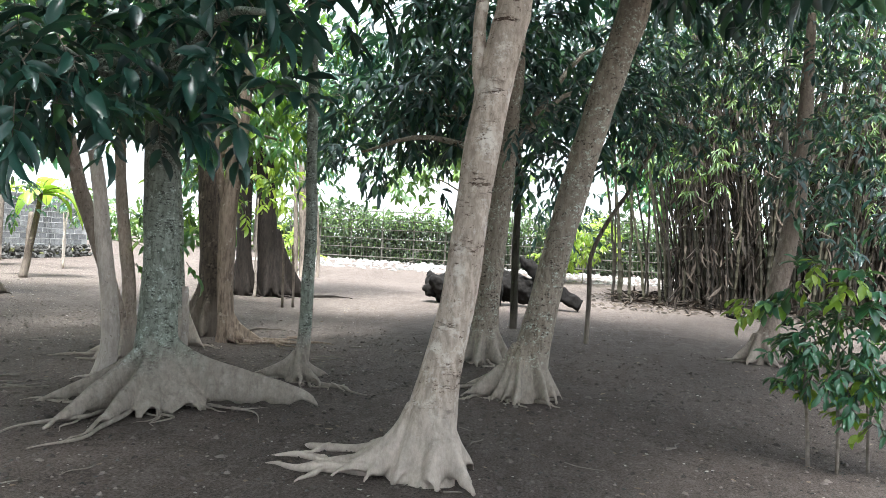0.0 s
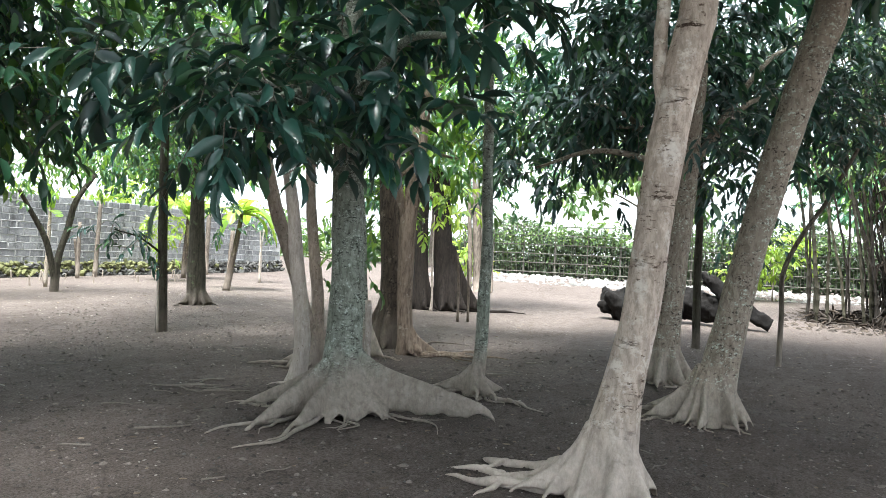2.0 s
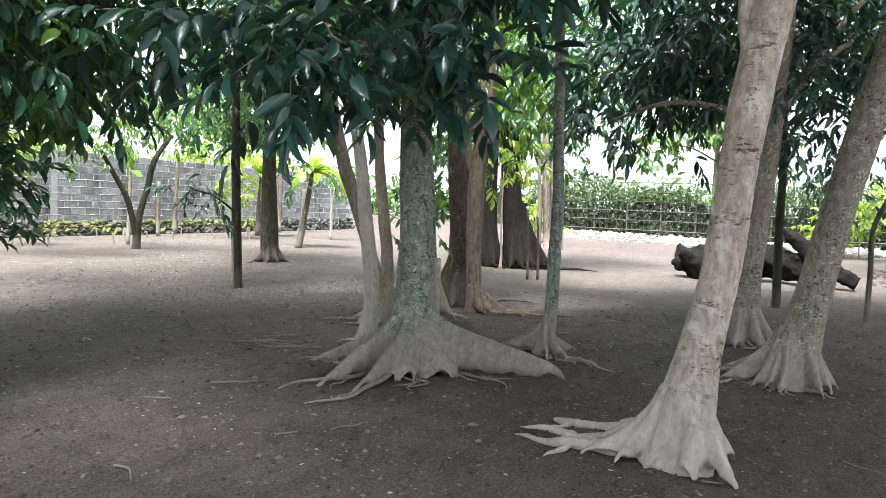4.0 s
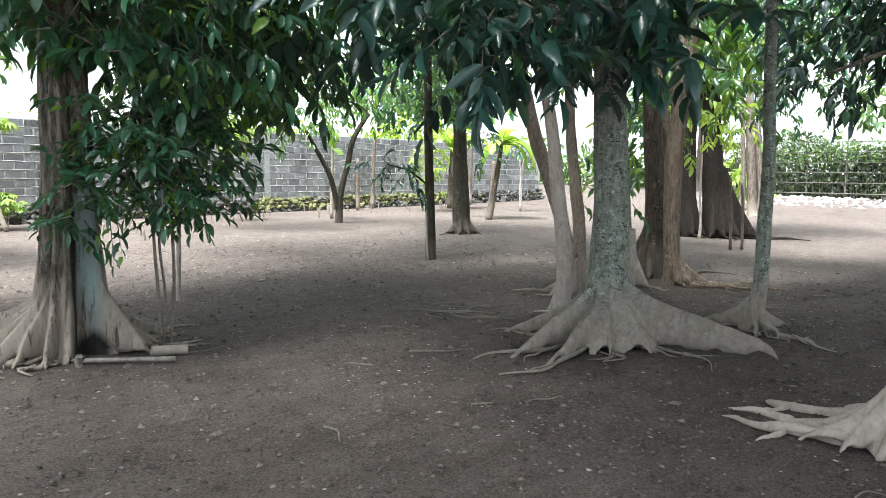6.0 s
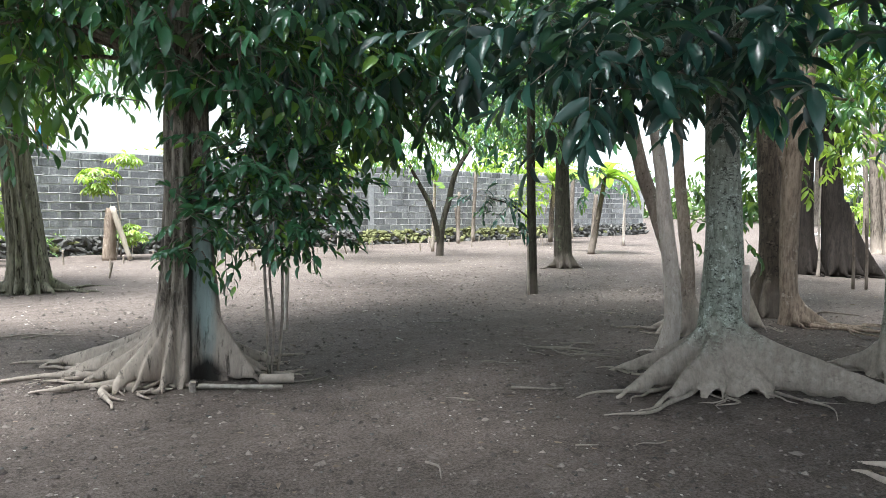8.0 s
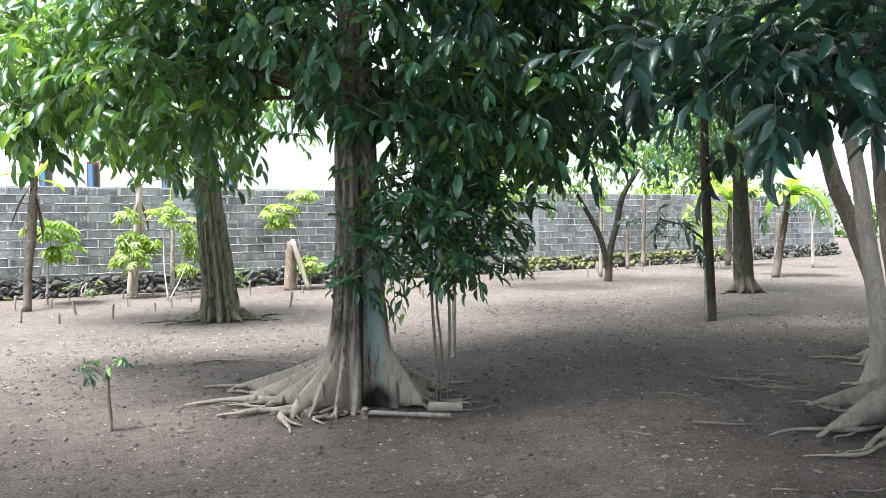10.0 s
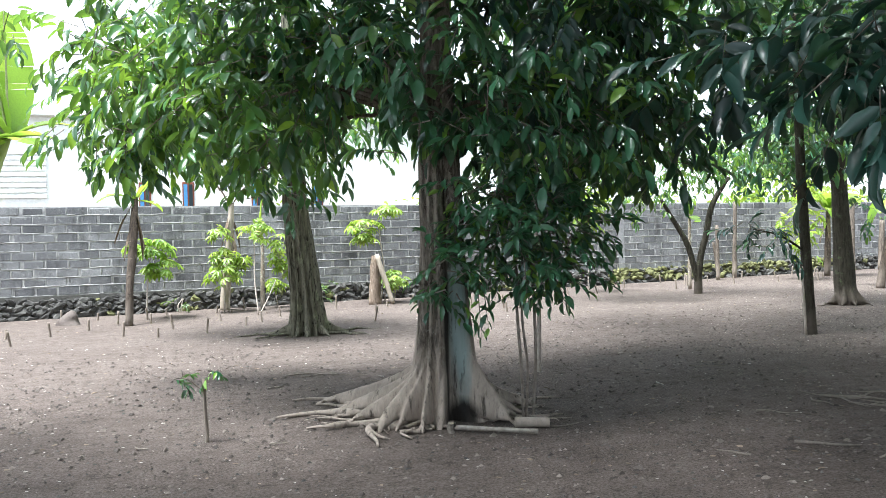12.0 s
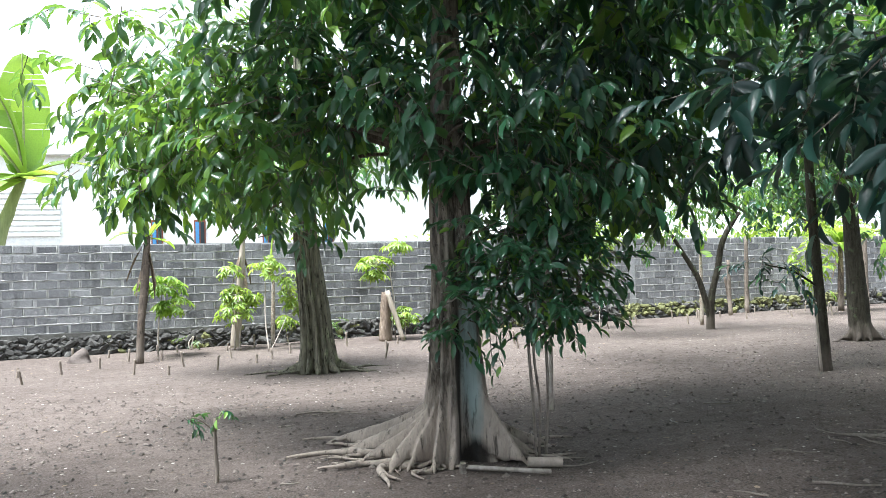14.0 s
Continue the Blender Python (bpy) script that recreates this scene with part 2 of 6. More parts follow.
# Tinted spots: a pale strip, a dark groove, near-black low in the hollow.
BARK_HOLLOW = bark("fluted brown bark, near-black in the hollow", (0.245, 0.212, 0.172), (0.05, 0.04, 0.032), (0.27, 0.325, 0.30), 0.60, 4.0, stretch=(1, 1, 0.2), soft=0.06, strength=1.0, dust=((0.375, 0.315, 0.262), 0.7), run=(1, 1, 0.14), tinted_spots=[((0.07, -0.22, 0.8), (0.11, 0.4, 0.95), (0.25, 0.31, 0.295)), ((-0.03, -0.2, 0.6), (0.05, 0.3, 0.9), (0.02, 0.017, 0.014)), ((0.06, -0.26, 0.02), (0.17, 0.8, 0.24), (0.007, 0.006, 0.0055))], flecks=[((0.055, 0.045, 0.036), (22, 22, 10), 0.57, 0.48), ((0.33, 0.34, 0.29), (30, 30, 22), 0.59, 0.50)], streaks=(0.03, 0.026, 0.02))
BARK_OLIVE = bark("olive grooved bark", (0.19, 0.178, 0.13), (0.05, 0.047, 0.034), (0.25, 0.265, 0.165), 0.56, 5.0, stretch=(1, 1, 0.12), soft=0.1, strength=1.0, run=(1, 1, 0.3), flecks=[((0.022, 0.02, 0.014), (26, 26, 4), 0.54, 0.42)])
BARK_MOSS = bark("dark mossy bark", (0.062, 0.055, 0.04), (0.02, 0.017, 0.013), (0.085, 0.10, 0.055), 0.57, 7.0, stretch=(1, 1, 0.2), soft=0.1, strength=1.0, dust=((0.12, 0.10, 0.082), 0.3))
BARK_RED = bark("red-brown bark", (0.29, 0.225, 0.172), (0.11, 0.08, 0.06), (0.33, 0.28, 0.23), 0.57, 6.0, stretch=(1, 1, 0.2), strength=1.0)
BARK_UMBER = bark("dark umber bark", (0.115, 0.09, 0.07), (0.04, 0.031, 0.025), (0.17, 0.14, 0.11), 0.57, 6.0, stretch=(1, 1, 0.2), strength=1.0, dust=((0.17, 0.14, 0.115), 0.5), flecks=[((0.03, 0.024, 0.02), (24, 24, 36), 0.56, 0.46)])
BARK_DARK = bark("dark weathered bark", (0.030, 0.023, 0.019), (0.011, 0.0085, 0.007), (0.052, 0.044, 0.037), 0.62, 4.0, stretch=(1, 1, 0.2), strength=0.9)
BARK_GREY = bark("smooth grey bark", (0.52, 0.455, 0.395), (0.34, 0.29, 0.25), (0.62, 0.57, 0.51), 0.6, 8.0, flecks=[((0.16, 0.125, 0.10), (26, 26, 50), 0.61, 0.5)])
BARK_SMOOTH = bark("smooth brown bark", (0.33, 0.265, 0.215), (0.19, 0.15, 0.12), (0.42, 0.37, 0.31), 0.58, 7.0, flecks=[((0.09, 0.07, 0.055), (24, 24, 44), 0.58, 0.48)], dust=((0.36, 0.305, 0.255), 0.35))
ROOT = bark("dusty root bark", (0.34, 0.30, 0.26), (0.17, 0.145, 0.122), (0.43, 0.40, 0.36), 0.5, 4.0, stretch=(0.6, 0.6, 0.6), soft=0.3, strength=0.7)
ROOT_PALE = bark("pale root bark", (0.46, 0.405, 0.35), (0.27, 0.23, 0.19), (0.54, 0.49, 0.44), 0.5, 4.0, stretch=(0.6, 0.6, 0.6), soft=0.3, strength=0.6)
ROOT_BROWN = bark("brown root bark", (0.27, 0.228, 0.192), (0.15, 0.122, 0.10), (0.33, 0.29, 0.25), 0.5, 5.0, stretch=(0.6, 0.6, 0.6), soft=0.3)
CLOD = plain("crumbly clod", (0.04, 0.031, 0.027), (0.12, 0.10, 0.088), 30, spread=0.4)
CRUMB = plain("dry crumb", (0.10, 0.083, 0.072), (0.22, 0.186, 0.162), 30, spread=0.5)
TWIG = plain("twig", (0.12, 0.10, 0.083), (0.27, 0.235, 0.20), 20)
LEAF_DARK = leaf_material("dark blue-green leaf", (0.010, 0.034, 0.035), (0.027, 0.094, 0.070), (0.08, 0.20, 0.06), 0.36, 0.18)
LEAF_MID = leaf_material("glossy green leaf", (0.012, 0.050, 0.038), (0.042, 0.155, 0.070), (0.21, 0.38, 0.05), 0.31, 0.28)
# Brighter, yellower copy of the glossy leaf, with sunlight put into its colour.
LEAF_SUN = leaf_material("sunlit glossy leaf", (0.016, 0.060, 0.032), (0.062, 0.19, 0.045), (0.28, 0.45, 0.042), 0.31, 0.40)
LEAF_BRIGHT = leaf_material("yellow-green leaf", (0.14, 0.25, 0.025), (0.27, 0.42, 0.045), (0.44, 0.55, 0.07), 0.42, 0.45)
LEAF_HEDGE = leaf_material("hedge leaf", (0.035, 0.09, 0.016), (0.085, 0.17, 0.03), (0.2, 0.30, 0.06), 0.5, 0.35)
LEAF_FENCE = leaf_material("dusty climber leaf", (0.025, 0.05, 0.02), (0.055, 0.095, 0.035), (0.11, 0.17, 0.05), 0.55, 0.22)
LEAF_BANANA = leaf_material("banana leaf", (0.14, 0.28, 0.025), (0.25, 0.42, 0.04), (0.42, 0.58, 0.07), 0.4, 0.55)
LEAF_STEM = plain("pale green leaf sheath", (0.20, 0.23, 0.10), (0.36, 0.38, 0.20), 4, stretch=(1, 1, 0.15))
DRY_LEAF = plain("dry leaf", (0.10, 0.072, 0.05), (0.27, 0.21, 0.155), 9, spread=0.5)
LITTER = plain("pale litter", (0.29, 0.255, 0.215), (0.56, 0.52, 0.465), 12, spread=0.5)
CANE = plain("bamboo cane", (0.026, 0.024, 0.015), (0.078, 0.07, 0.046), 5, spread=0.65, stretch=(1, 1, 0.3), rough=0.7)
CANE_OLD = plain("old bamboo cane", (0.02, 0.016, 0.013), (0.06, 0.05, 0.04), 5, spread=0.65, stretch=(1, 1, 0.3), rough=0.9)
FENCE_CANE = plain("weathered fence bamboo", (0.06, 0.056, 0.046), (0.15, 0.14, 0.118), 6, spread=0.5)
HUSK = plain("dry bamboo husk", (0.022, 0.017, 0.013), (0.09, 0.07, 0.053), 9, spread=0.65)
PILASTER = plain("grey cement", (0.24, 0.24, 0.24), (0.36, 0.36, 0.355), 6)
LOG = plain("rotting dark log", (0.0025, 0.002, 0.0017), (0.011, 0.009, 0.0075), 6, strength=1.0, rough=0.95)
CUT_WOOD = plain("cut wood", (0.24, 0.20, 0.155), (0.40, 0.345, 0.28), 8, stretch=(1, 1, 0.2))
WHITE_WALL = plain("white plaster", (0.80, 0.80, 0.785), (0.90, 0.895, 0.87), 2)
ORANGE = plain("orange paint", (0.55, 0.20, 0.035), (0.68, 0.28, 0.05), 4, rough=0.6)
BLUE = plain("blue paint", (0.06, 0.20, 0.42), (0.10, 0.28, 0.52), 4, rough=0.6)
FRAME_RED = plain("red-brown frame paint", (0.16, 0.05, 0.03), (0.24, 0.08, 0.045), 6, rough=0.6)

m_, n_, l_, b_ = material("window glass", 0.05, 0.5)
b_.inputs["Base Color"].default_value = (0.03, 0.04, 0.05, 1)
GLASS = m_


# ---- builders ----
def gz(x, y):
    """Height of the ground."""
    rise = max(0.0, min(1.0, (x - 25.0) / 8.0))
    return 0.0081 * max(-6.0, min(36.0, x)) + 0.0096 * max(-20.0, min(24.0, y)) + 0.3 * rise * rise * (3 - 2 * rise)


def np_mesh(name, verts, faces, smooth=True):
    """A mesh from an array of corners and an array or list of faces."""
    me = bpy.data.meshes.new(name)
    verts = np.asarray(verts, dtype=np.float32)
    flat, starts, k = [], [], 0
    for group in (faces if isinstance(faces, list) else [faces]):
        group = np.asarray(group, dtype=np.int32)
        flat.append(group.ravel())
        starts.append(k + np.arange(len(group), dtype=np.int32) * group.shape[1])
        k += group.size
    me.vertices.add(len(verts))
    me.vertices.foreach_set("co", verts.ravel())
    me.loops.add(k)
    me.loops.foreach_set("vertex_index", np.concatenate(flat))
    starts = np.concatenate(starts)
    me.polygons.add(len(starts))
    me.polygons.foreach_set("loop_start", starts)
    me.polygons.foreach_set("use_smooth", np.full(len(starts), smooth))
    me.update(calc_edges=True)
    me.validate()
    return me


def thing(name, at, label, category, group="", kind="", turn=0.0):
    ob = new(name)
    ob.empty_display_size = 0.1
    ob.matrix_world = pose(at[0], at[1], at[2], 0, 0, turn)
    return tagged(ob, label, category, group, kind)


def part(name, me, material_, parent, label="", m=None, kind=""):
    """One mesh object under a thing or a part; me in the parent's own space, or set there by m."""
    if isinstance(me, bmesh.types.BMesh):
        bm, me = me, bpy.data.meshes.new(name)
        bm.to_mesh(me)
        bm.free()
    if material_ is not None and not me.materials:
        me.materials.append(material_)
    ob = new(name, me)
    ob.parent = parent
    if m is not None:
        ob.matrix_basis = m
    return tagged(ob, label, kind=kind)


def single(name, me, material_, label, category, group="", kind="", m=None):
    """A thing that is one mesh."""
    ob = part(name, me, material_, None, label, m)
    return tagged(ob, label, category, group, kind)


def smooth_path(points, steps=6):
    """Catmull-Rom through points of any number of values."""
    p = np.asarray(points, float)
    q = np.vstack([2 * p[0] - p[1], p, 2 * p[-1] - p[-2]])
    out = []
    for i in range(1, len(q) - 2):
        for s in np.arange(steps) / steps:
            a, b, c, d = q[i - 1:i + 3]
            out.append(0.5 * (2 * b + (c - a) * s + (2 * a - 5 * b + 4 * c - d) * s * s + (3 * b - a - 3 * c + d) * s ** 3))
    out.append(p[-1])
    return np.array(out)


def tube(points, seg=12, steps=5, wobble=0.06, grain=3.0, lobes=(), seed=0.0, cap=True):
    """A tapered, uneven limb through (x, y, z, radius). lobes: (angle, depth, width, fade height) of flutes that swell near the foot."""
    p = smooth_path(points, steps) if len(points) > 2 or steps > 1 else np.asarray(points, float)
    n = len(p)
    d = np.gradient(p[:, :3], axis=0)
    d /= np.linalg.norm(d, axis=1)[:, None] + 1e-9
    ref = np.array([1.0, 0, 0]) if abs(d[:, 0]).mean() < 0.8 else np.array([0, 1.0, 0])
    u = ref - d * (d @ ref)[:, None]
    u /= np.linalg.norm(u, axis=1)[:, None]
    v = np.cross(d, u)
    a = np.arange(seg) * 2 * np.pi / seg
    ring = np.ones((n, seg))
    z0 = p[0, 2]
    run = z0 + np.concatenate([[0], np.cumsum(np.linalg.norm(np.diff(p[:, :3], axis=0), axis=1))])
    for i in range(n):
        for j in range(seg):
            q = Vector((np.cos(a[j]) * 1.3 + seed, np.sin(a[j]) * 1.3 + seed * 0.7, run[i] * grain))
            ring[i, j] += wobble * noise.noise(q)
    for ang, depth, width, fade in lobes:
        diff = (a - radians(ang) + np.pi) % (2 * np.pi) - np.pi
        ring += depth * np.exp(-(diff / width) ** 2)[None, :] * np.exp(-np.maximum(p[:, 2] - z0, 0) / fade)[:, None]
    ring = np.maximum(ring, 0.42)
    r = p[:, 3:4] * ring
    verts = p[:, None, :3] + r[..., None] * (np.cos(a)[None, :, None] * u[:, None, :] + np.sin(a)[None, :, None] * v[:, None, :])
    i, j = np.meshgrid(np.arange(n - 1), np.arange(seg), indexing="ij")
    k = (j + 1) % seg
    quads = np.stack([i * seg + j, i * seg + k, (i + 1) * seg + k, (i + 1) * seg + j], -1).reshape(-1, 4)
    verts = verts.reshape(-1, 3)
    faces = [quads]
    if cap:
        verts = np.vstack([verts, p[0, :3], p[-1, :3]])
        jj = np.arange(seg)
        faces.append(np.vstack([np.stack([np.full(seg, n * seg), (jj + 1) % seg, jj], -1),
                                np.stack([np.full(seg, n * seg + 1), (n - 1) * seg + jj, (n - 1) * seg + (jj + 1) % seg], -1)]))
    return verts, faces


def tube_mesh(name, points, **k):
    v, f = tube(points, **k)
    return np_mesh(name, v, f)


def join_meshes(pieces):
    """Joins (verts, [faces...]) pieces into one pair."""
    vs, fs, k = [], {}, 0
    for v, f in pieces:
        vs.append(v)
        for g in (f if isinstance(f, list) else [f]):
            fs.setdefault(g.shape[1], []).append(g + k)
        k += len(v)
    return np.vstack(vs), [np.vstack(g) for g in fs.values()]


PROFILE = np.array([(-0.62, -0.3), (-0.5, 0.0), (-0.3, 0.45), (-0.17, 0.82), (0.0, 1.0), (0.17, 0.82), (0.3, 0.45), (0.5, 0.0), (0.62, -0.3)])



def root_mesh(angle, length, height, width, bend=0.0, power=1.7, start=0.05, wiggle=0.25, tip=0.026, thick=1.0, rng=None):
    """A root or buttress that runs out from the foot along an angle, tall and thin by the trunk and low at its tip."""
    rng = rng or random.Random(int(angle * 7 + length * 100))
    n = max(9, int(length / 0.07))
    pts, head, x, y = [], radians(angle), math.cos(radians(angle)) * start, math.sin(radians(angle)) * start
    step = (length - start) / n
    phase = rng.uniform(0, 6.28)
    for i in range(n + 1):
        pts.append((x, y))
        s = i / n
        h = head + radians(bend) * s + wiggle * s * math.sin(phase + s * 5.5)
        x, y = x + math.cos(h) * step, y + math.sin(h) * step
    p = np.array(pts)
    d = np.gradient(p, axis=0)
    d /= np.linalg.norm(d, axis=1)[:, None]
    side = np.stack([-d[:, 1], d[:, 0]], -1)
    s = np.linspace(0, 1, n + 1)
    hh = height * (1 - s) ** power + tip * 1.9 * (1 + 0.3 * np.sin(s * 9 + phase)) * (1 - 0.6 * s ** 4) + 0.03 * thick * (1 - s)
    ww = width * (1 - s) ** 0.8 + 1.7 * tip + 0.4 * tip * np.sin(s * 14 + phase)
    k = len(PROFILE)
    verts = np.zeros((n + 1, k, 3))
    verts[..., :2] = p[:, None, :] + side[:, None, :] * (PROFILE[None, :, :1] * ww[:, None, None])
    zz = PROFILE[None, :, 1] * hh[:, None]
    verts[..., 2] = np.where(PROFILE[None, :, 1] < 0, -0.06, zz)
    verts += np.array([[[rng.gauss(0, 0.004) for _ in range(3)] for _ in range(k)] for _ in range(n + 1)])
    i, j = np.meshgrid(np.arange(n), np.arange(k - 1), indexing="ij")
    quads = np.stack([i * k + j, (i + 1) * k + j, (i + 1) * k + j + 1, i * k + j + 1], -1).reshape(-1, 4)
    end = np.arange(k)[None, ::-1] + n * k
    v = verts.reshape(-1, 3)
    fan = np.stack([np.full(k - 1, len(v)), n * k + np.arange(k - 1) + 1, n * k + np.arange(k - 1)], -1)
    v = np.vstack([v, v[n * k:].mean(axis=0)])
    return v, [quads, fan]


def root_line(angle, start, length, bend, wiggle, rng, n):
    """Ground line of a root: distance from the trunk's axis, and x, y."""
    d = np.linspace(start, length, n + 1)
    s = np.clip((d - start) / max(0.05, length - start), 0, 1)
    p1, p2 = rng.uniform(0, 6.28), rng.uniform(0, 6.28)
    turn = radians(angle) + radians(bend) * s ** 1.5 + wiggle * s * (0.5 * np.sin(p1 + s * 5.0) + 0.3 * np.sin(p2 + s * 11.0)) / (0.4 + d)
    return d, s, np.stack([d * np.cos(turn), d * np.sin(turn)], -1)


def blade(angle, r0, end, height, power, thick, blunt, bend, lift, rng):
    """A closed buttress blade from the trunk's axis out to its end, tall by the trunk; blunt: its height at the far end; lift: how far its ragged foot is washed out."""
    n = max(10, int(end / 0.05))
    d, s, p = root_line(angle, 0.03, end, bend, 0.10, rng, n)
    t = np.gradient(p, axis=0)
    t /= np.linalg.norm(t, axis=1)[:, None]
    nor = np.stack([-t[:, 1], t[:, 0]], -1)
    q = np.clip((d - r0) / max(0.05, end - r0), 0, 1)
    tip = 0.028
    top = (height - blunt) * (1 - q ** (1 / power)) + blunt * (1 - q ** 5) ** 0.5 + tip * 1.5 * (1 - q ** 4)
    ph = rng.uniform(0, 6.28)
    ragged = lift * q ** 0.5 * (0.75 + 0.45 * np.sin(ph + d * 19) + 0.4 * np.sin(ph * 2 + d * 43))
    low = np.where(q > 0.05, np.minimum(ragged, top * 0.6), -0.06) - 0.03 * (q > 0.93)
    low = np.where(lift > 0, low, -0.05)
    half_w = thick * (1.0 - 0.45 * q) * (1 - 0.7 * q ** 6) + 0.008
    k = 14
    a = np.arange(k) * 2 * np.pi / k
    zz = 0.5 * (1 + np.sin(a))
    across = np.sign(np.cos(a)) * np.abs(np.cos(a)) ** 0.7 * (1.3 - 0.75 * zz)
    v = np.zeros((n + 1, k, 3))
    v[..., :2] = p[:, None, :] + nor[:, None, :] * (across[None, :] * half_w[:, None])[..., None]
    v[..., 2] = low[:, None] + (top - low)[:, None] * zz[None, :]
    i, j = np.meshgrid(np.arange(n), np.arange(k), indexing="ij")
    m = (j + 1) % k
    quads = np.stack([i * k + j, i * k + m, (i + 1) * k + m, (i + 1) * k + j], -1).reshape(-1, 4)
    v = np.vstack([v.reshape(-1, 3), v[0].mean(axis=0), v[-1].mean(axis=0)])
    jj = np.arange(k)
    caps = np.vstack([np.stack([np.full(k, (n + 1) * k), (jj + 1) % k, jj], -1), np.stack([np.full(k, (n + 1) * k + 1), n * k + jj, n * k + (jj + 1) % k], -1)])
    return v, [quads, caps]


def root_tail(angle, start, length, r, bend, rng, wiggle=0.34, side=1):
    """A bare root that snakes out thin over the earth from the foot, with side rootlets."""
    n = max(7, int(length / 0.09))
    d, s, p = root_line(angle, start, length, bend, wiggle, rng, n)
    ph = rng.uniform(0, 6.28)
    rad = r * (1 - 0.66 * s) * (1 - 0.5 * s ** 6) * (1 + 0.16 * np.sin(ph + s * 17))
    z = rad * (0.55 + 0.5 * np.sin(ph + s * 7)) + 0.02 * np.clip(1 - 3 * s, 0, 1)
    z[-1] = -0.6 * rad[-1]
    out = [tube(np.column_stack([p, z, rad]), seg=8, steps=2, wobble=0.14, grain=9.0, seed=ph)]
    for _ in range(side if length > 0.55 else 0):
        i = int(n * rng.uniform(0.45, 0.8))
        v, f = root_tail(0, 0.0, (length - start) * rng.uniform(0.2, 0.4), rad[i] * 0.66, rng.uniform(-25, 25), rng, 0.15, 0)
        way = p[min(i + 1, n)] - p[i]
        a = math.atan2(way[1], way[0]) + rng.choice((-1, 1)) * rng.uniform(0.35, 0.8)
        c, e = math.cos(a), math.sin(a)
        v[:, :2] = v[:, :2] @ np.array([[c, e], [-e, c]]) + p[i]
        out.append((v, f))
    return join_meshes(out)


def blend(pieces, voxel, passes=5, rough=0.005, seed=0.0):
    """Grows overlapping closed pieces together into one skin with rounded joins and a slightly uneven surface."""
    me = np_mesh("skin", *join_meshes(pieces))
    ob = bpy.data.objects.new("skin", me)
    scene.collection.objects.link(ob)
    k = ob.modifiers.new("grow", "REMESH")
    k.mode, k.voxel_size, k.use_smooth_shade = "VOXEL", voxel, True
    k = ob.modifiers.new("soften", "SMOOTH")
    k.factor, k.iterations = 0.5, passes
    out = bpy.data.meshes.new_from_object(ob.evaluated_get(bpy.context.evaluated_depsgraph_get()))
    bpy.data.objects.remove(ob)
    bpy.data.meshes.remove(me)
    n = len(out.vertices)
    co, no = np.zeros(n * 3), np.zeros(n * 3)
    out.vertices.foreach_get("co", co)
    out.vertices.foreach_get("normal", no)
    co, no = co.reshape(-1, 3), no.reshape(-1, 3)
    lump = np.array([noise.noise((x * 6 + seed, y * 6, z * 2.6)) + 0.45 * noise.noise((x * 19, y * 19 + seed, z * 11)) for x, y, z in co])
    co += no * (rough * lump)[:, None]
    out.vertices.foreach_set("co", co.ravel())
    out.update()
    return out


def rooted_trunk(t, p, mat_, flare, roots, seed=1, seg=24, lobes=(), wobble=0.06, voxel=0.016, lift=0.03, rough=0.005, passes=3):
    """Trunk along (x, y, z, radius) grown together with its buttress blades (angle, reach, thickness, height, power, blunt end[, bend]); bare roots (angle, length, radius, bend) run out from it."""
    rng = random.Random(seed)
    q = [(x, y, z, r) for x, y, z, r in p]
    ox, oy = q[0][:2]
    pieces = [tube([(x - ox, y - oy, z, r) for x, y, z, r in q], seg=seg, lobes=lobes, seed=seed * 3.7, wobble=wobble)]
    for f in flare:
        ang, reach, thick, height, power, blunt = f[:6]
        r0 = float(np.interp(height, [k[2] for k in q], [k[3] for k in q])) * 0.9
        pieces.append(blade(ang, r0, q[0][3] + reach, height, power, thick * 0.62, blunt, f[6] if len(f) > 6 else rng.uniform(-8, 8), lift, rng))
    m = Matrix.Translation((ox, oy, 0))
    part("trunk", blend(pieces, voxel, passes, rough, seed), mat_, t, m=m)
    for ang, length, r, bend in roots:
        v, f = root_tail(ang, q[0][3] * 0.85, length, r, bend, rng)
        part("root", np_mesh("root", v, f), mat_, t, m=m)


# a leaf of unit length along x: midrib and two folded, drooping halves
LEAF_V = np.array([(0, 0, 0)] + [p for t, w in ((0.16, 0.34), (0.46, 0.5), (0.8, 0.33)) for p in ((t, w, 0.2 * w - 0.16 * t * t), (t, 0, -0.18 * t * t), (t, -w, 0.2 * w - 0.16 * t * t))] + [(1.0, 0, -0.24)])
LEAF_TRI = np.array([(0, 2, 1), (0, 3, 2), (10, 7, 8), (10, 8, 9)])
LEAF_QUAD = np.array([(1, 2, 5, 4), (2, 3, 6, 5), (4, 5, 8, 7), (5, 6, 9, 8)])


def unit(v):
    return v / (np.linalg.norm(v, axis=-1, keepdims=True) + 1e-9)


def leaf_array(pos, along, up, length, width):
    """Corners and faces of many leaves."""
    along = unit(along)
    side = unit(np.cross(up, along))
    nor = np.cross(along, side)
    L, W = length[:, None, None], width[:, None, None]
    v = (pos[:, None, :] + along[:, None, :] * LEAF_V[None, :, :1] * L + side[:, None, :] * LEAF_V[None, :, 1:2] * W
         + nor[:, None, :] * LEAF_V[None, :, 2:3] * L)
    k = np.arange(len(pos))[:, None, None] * 11
    return v.reshape(-1, 3), [(LEAF_TRI[None] + k).reshape(-1, 3), (LEAF_QUAD[None] + k).reshape(-1, 4)]


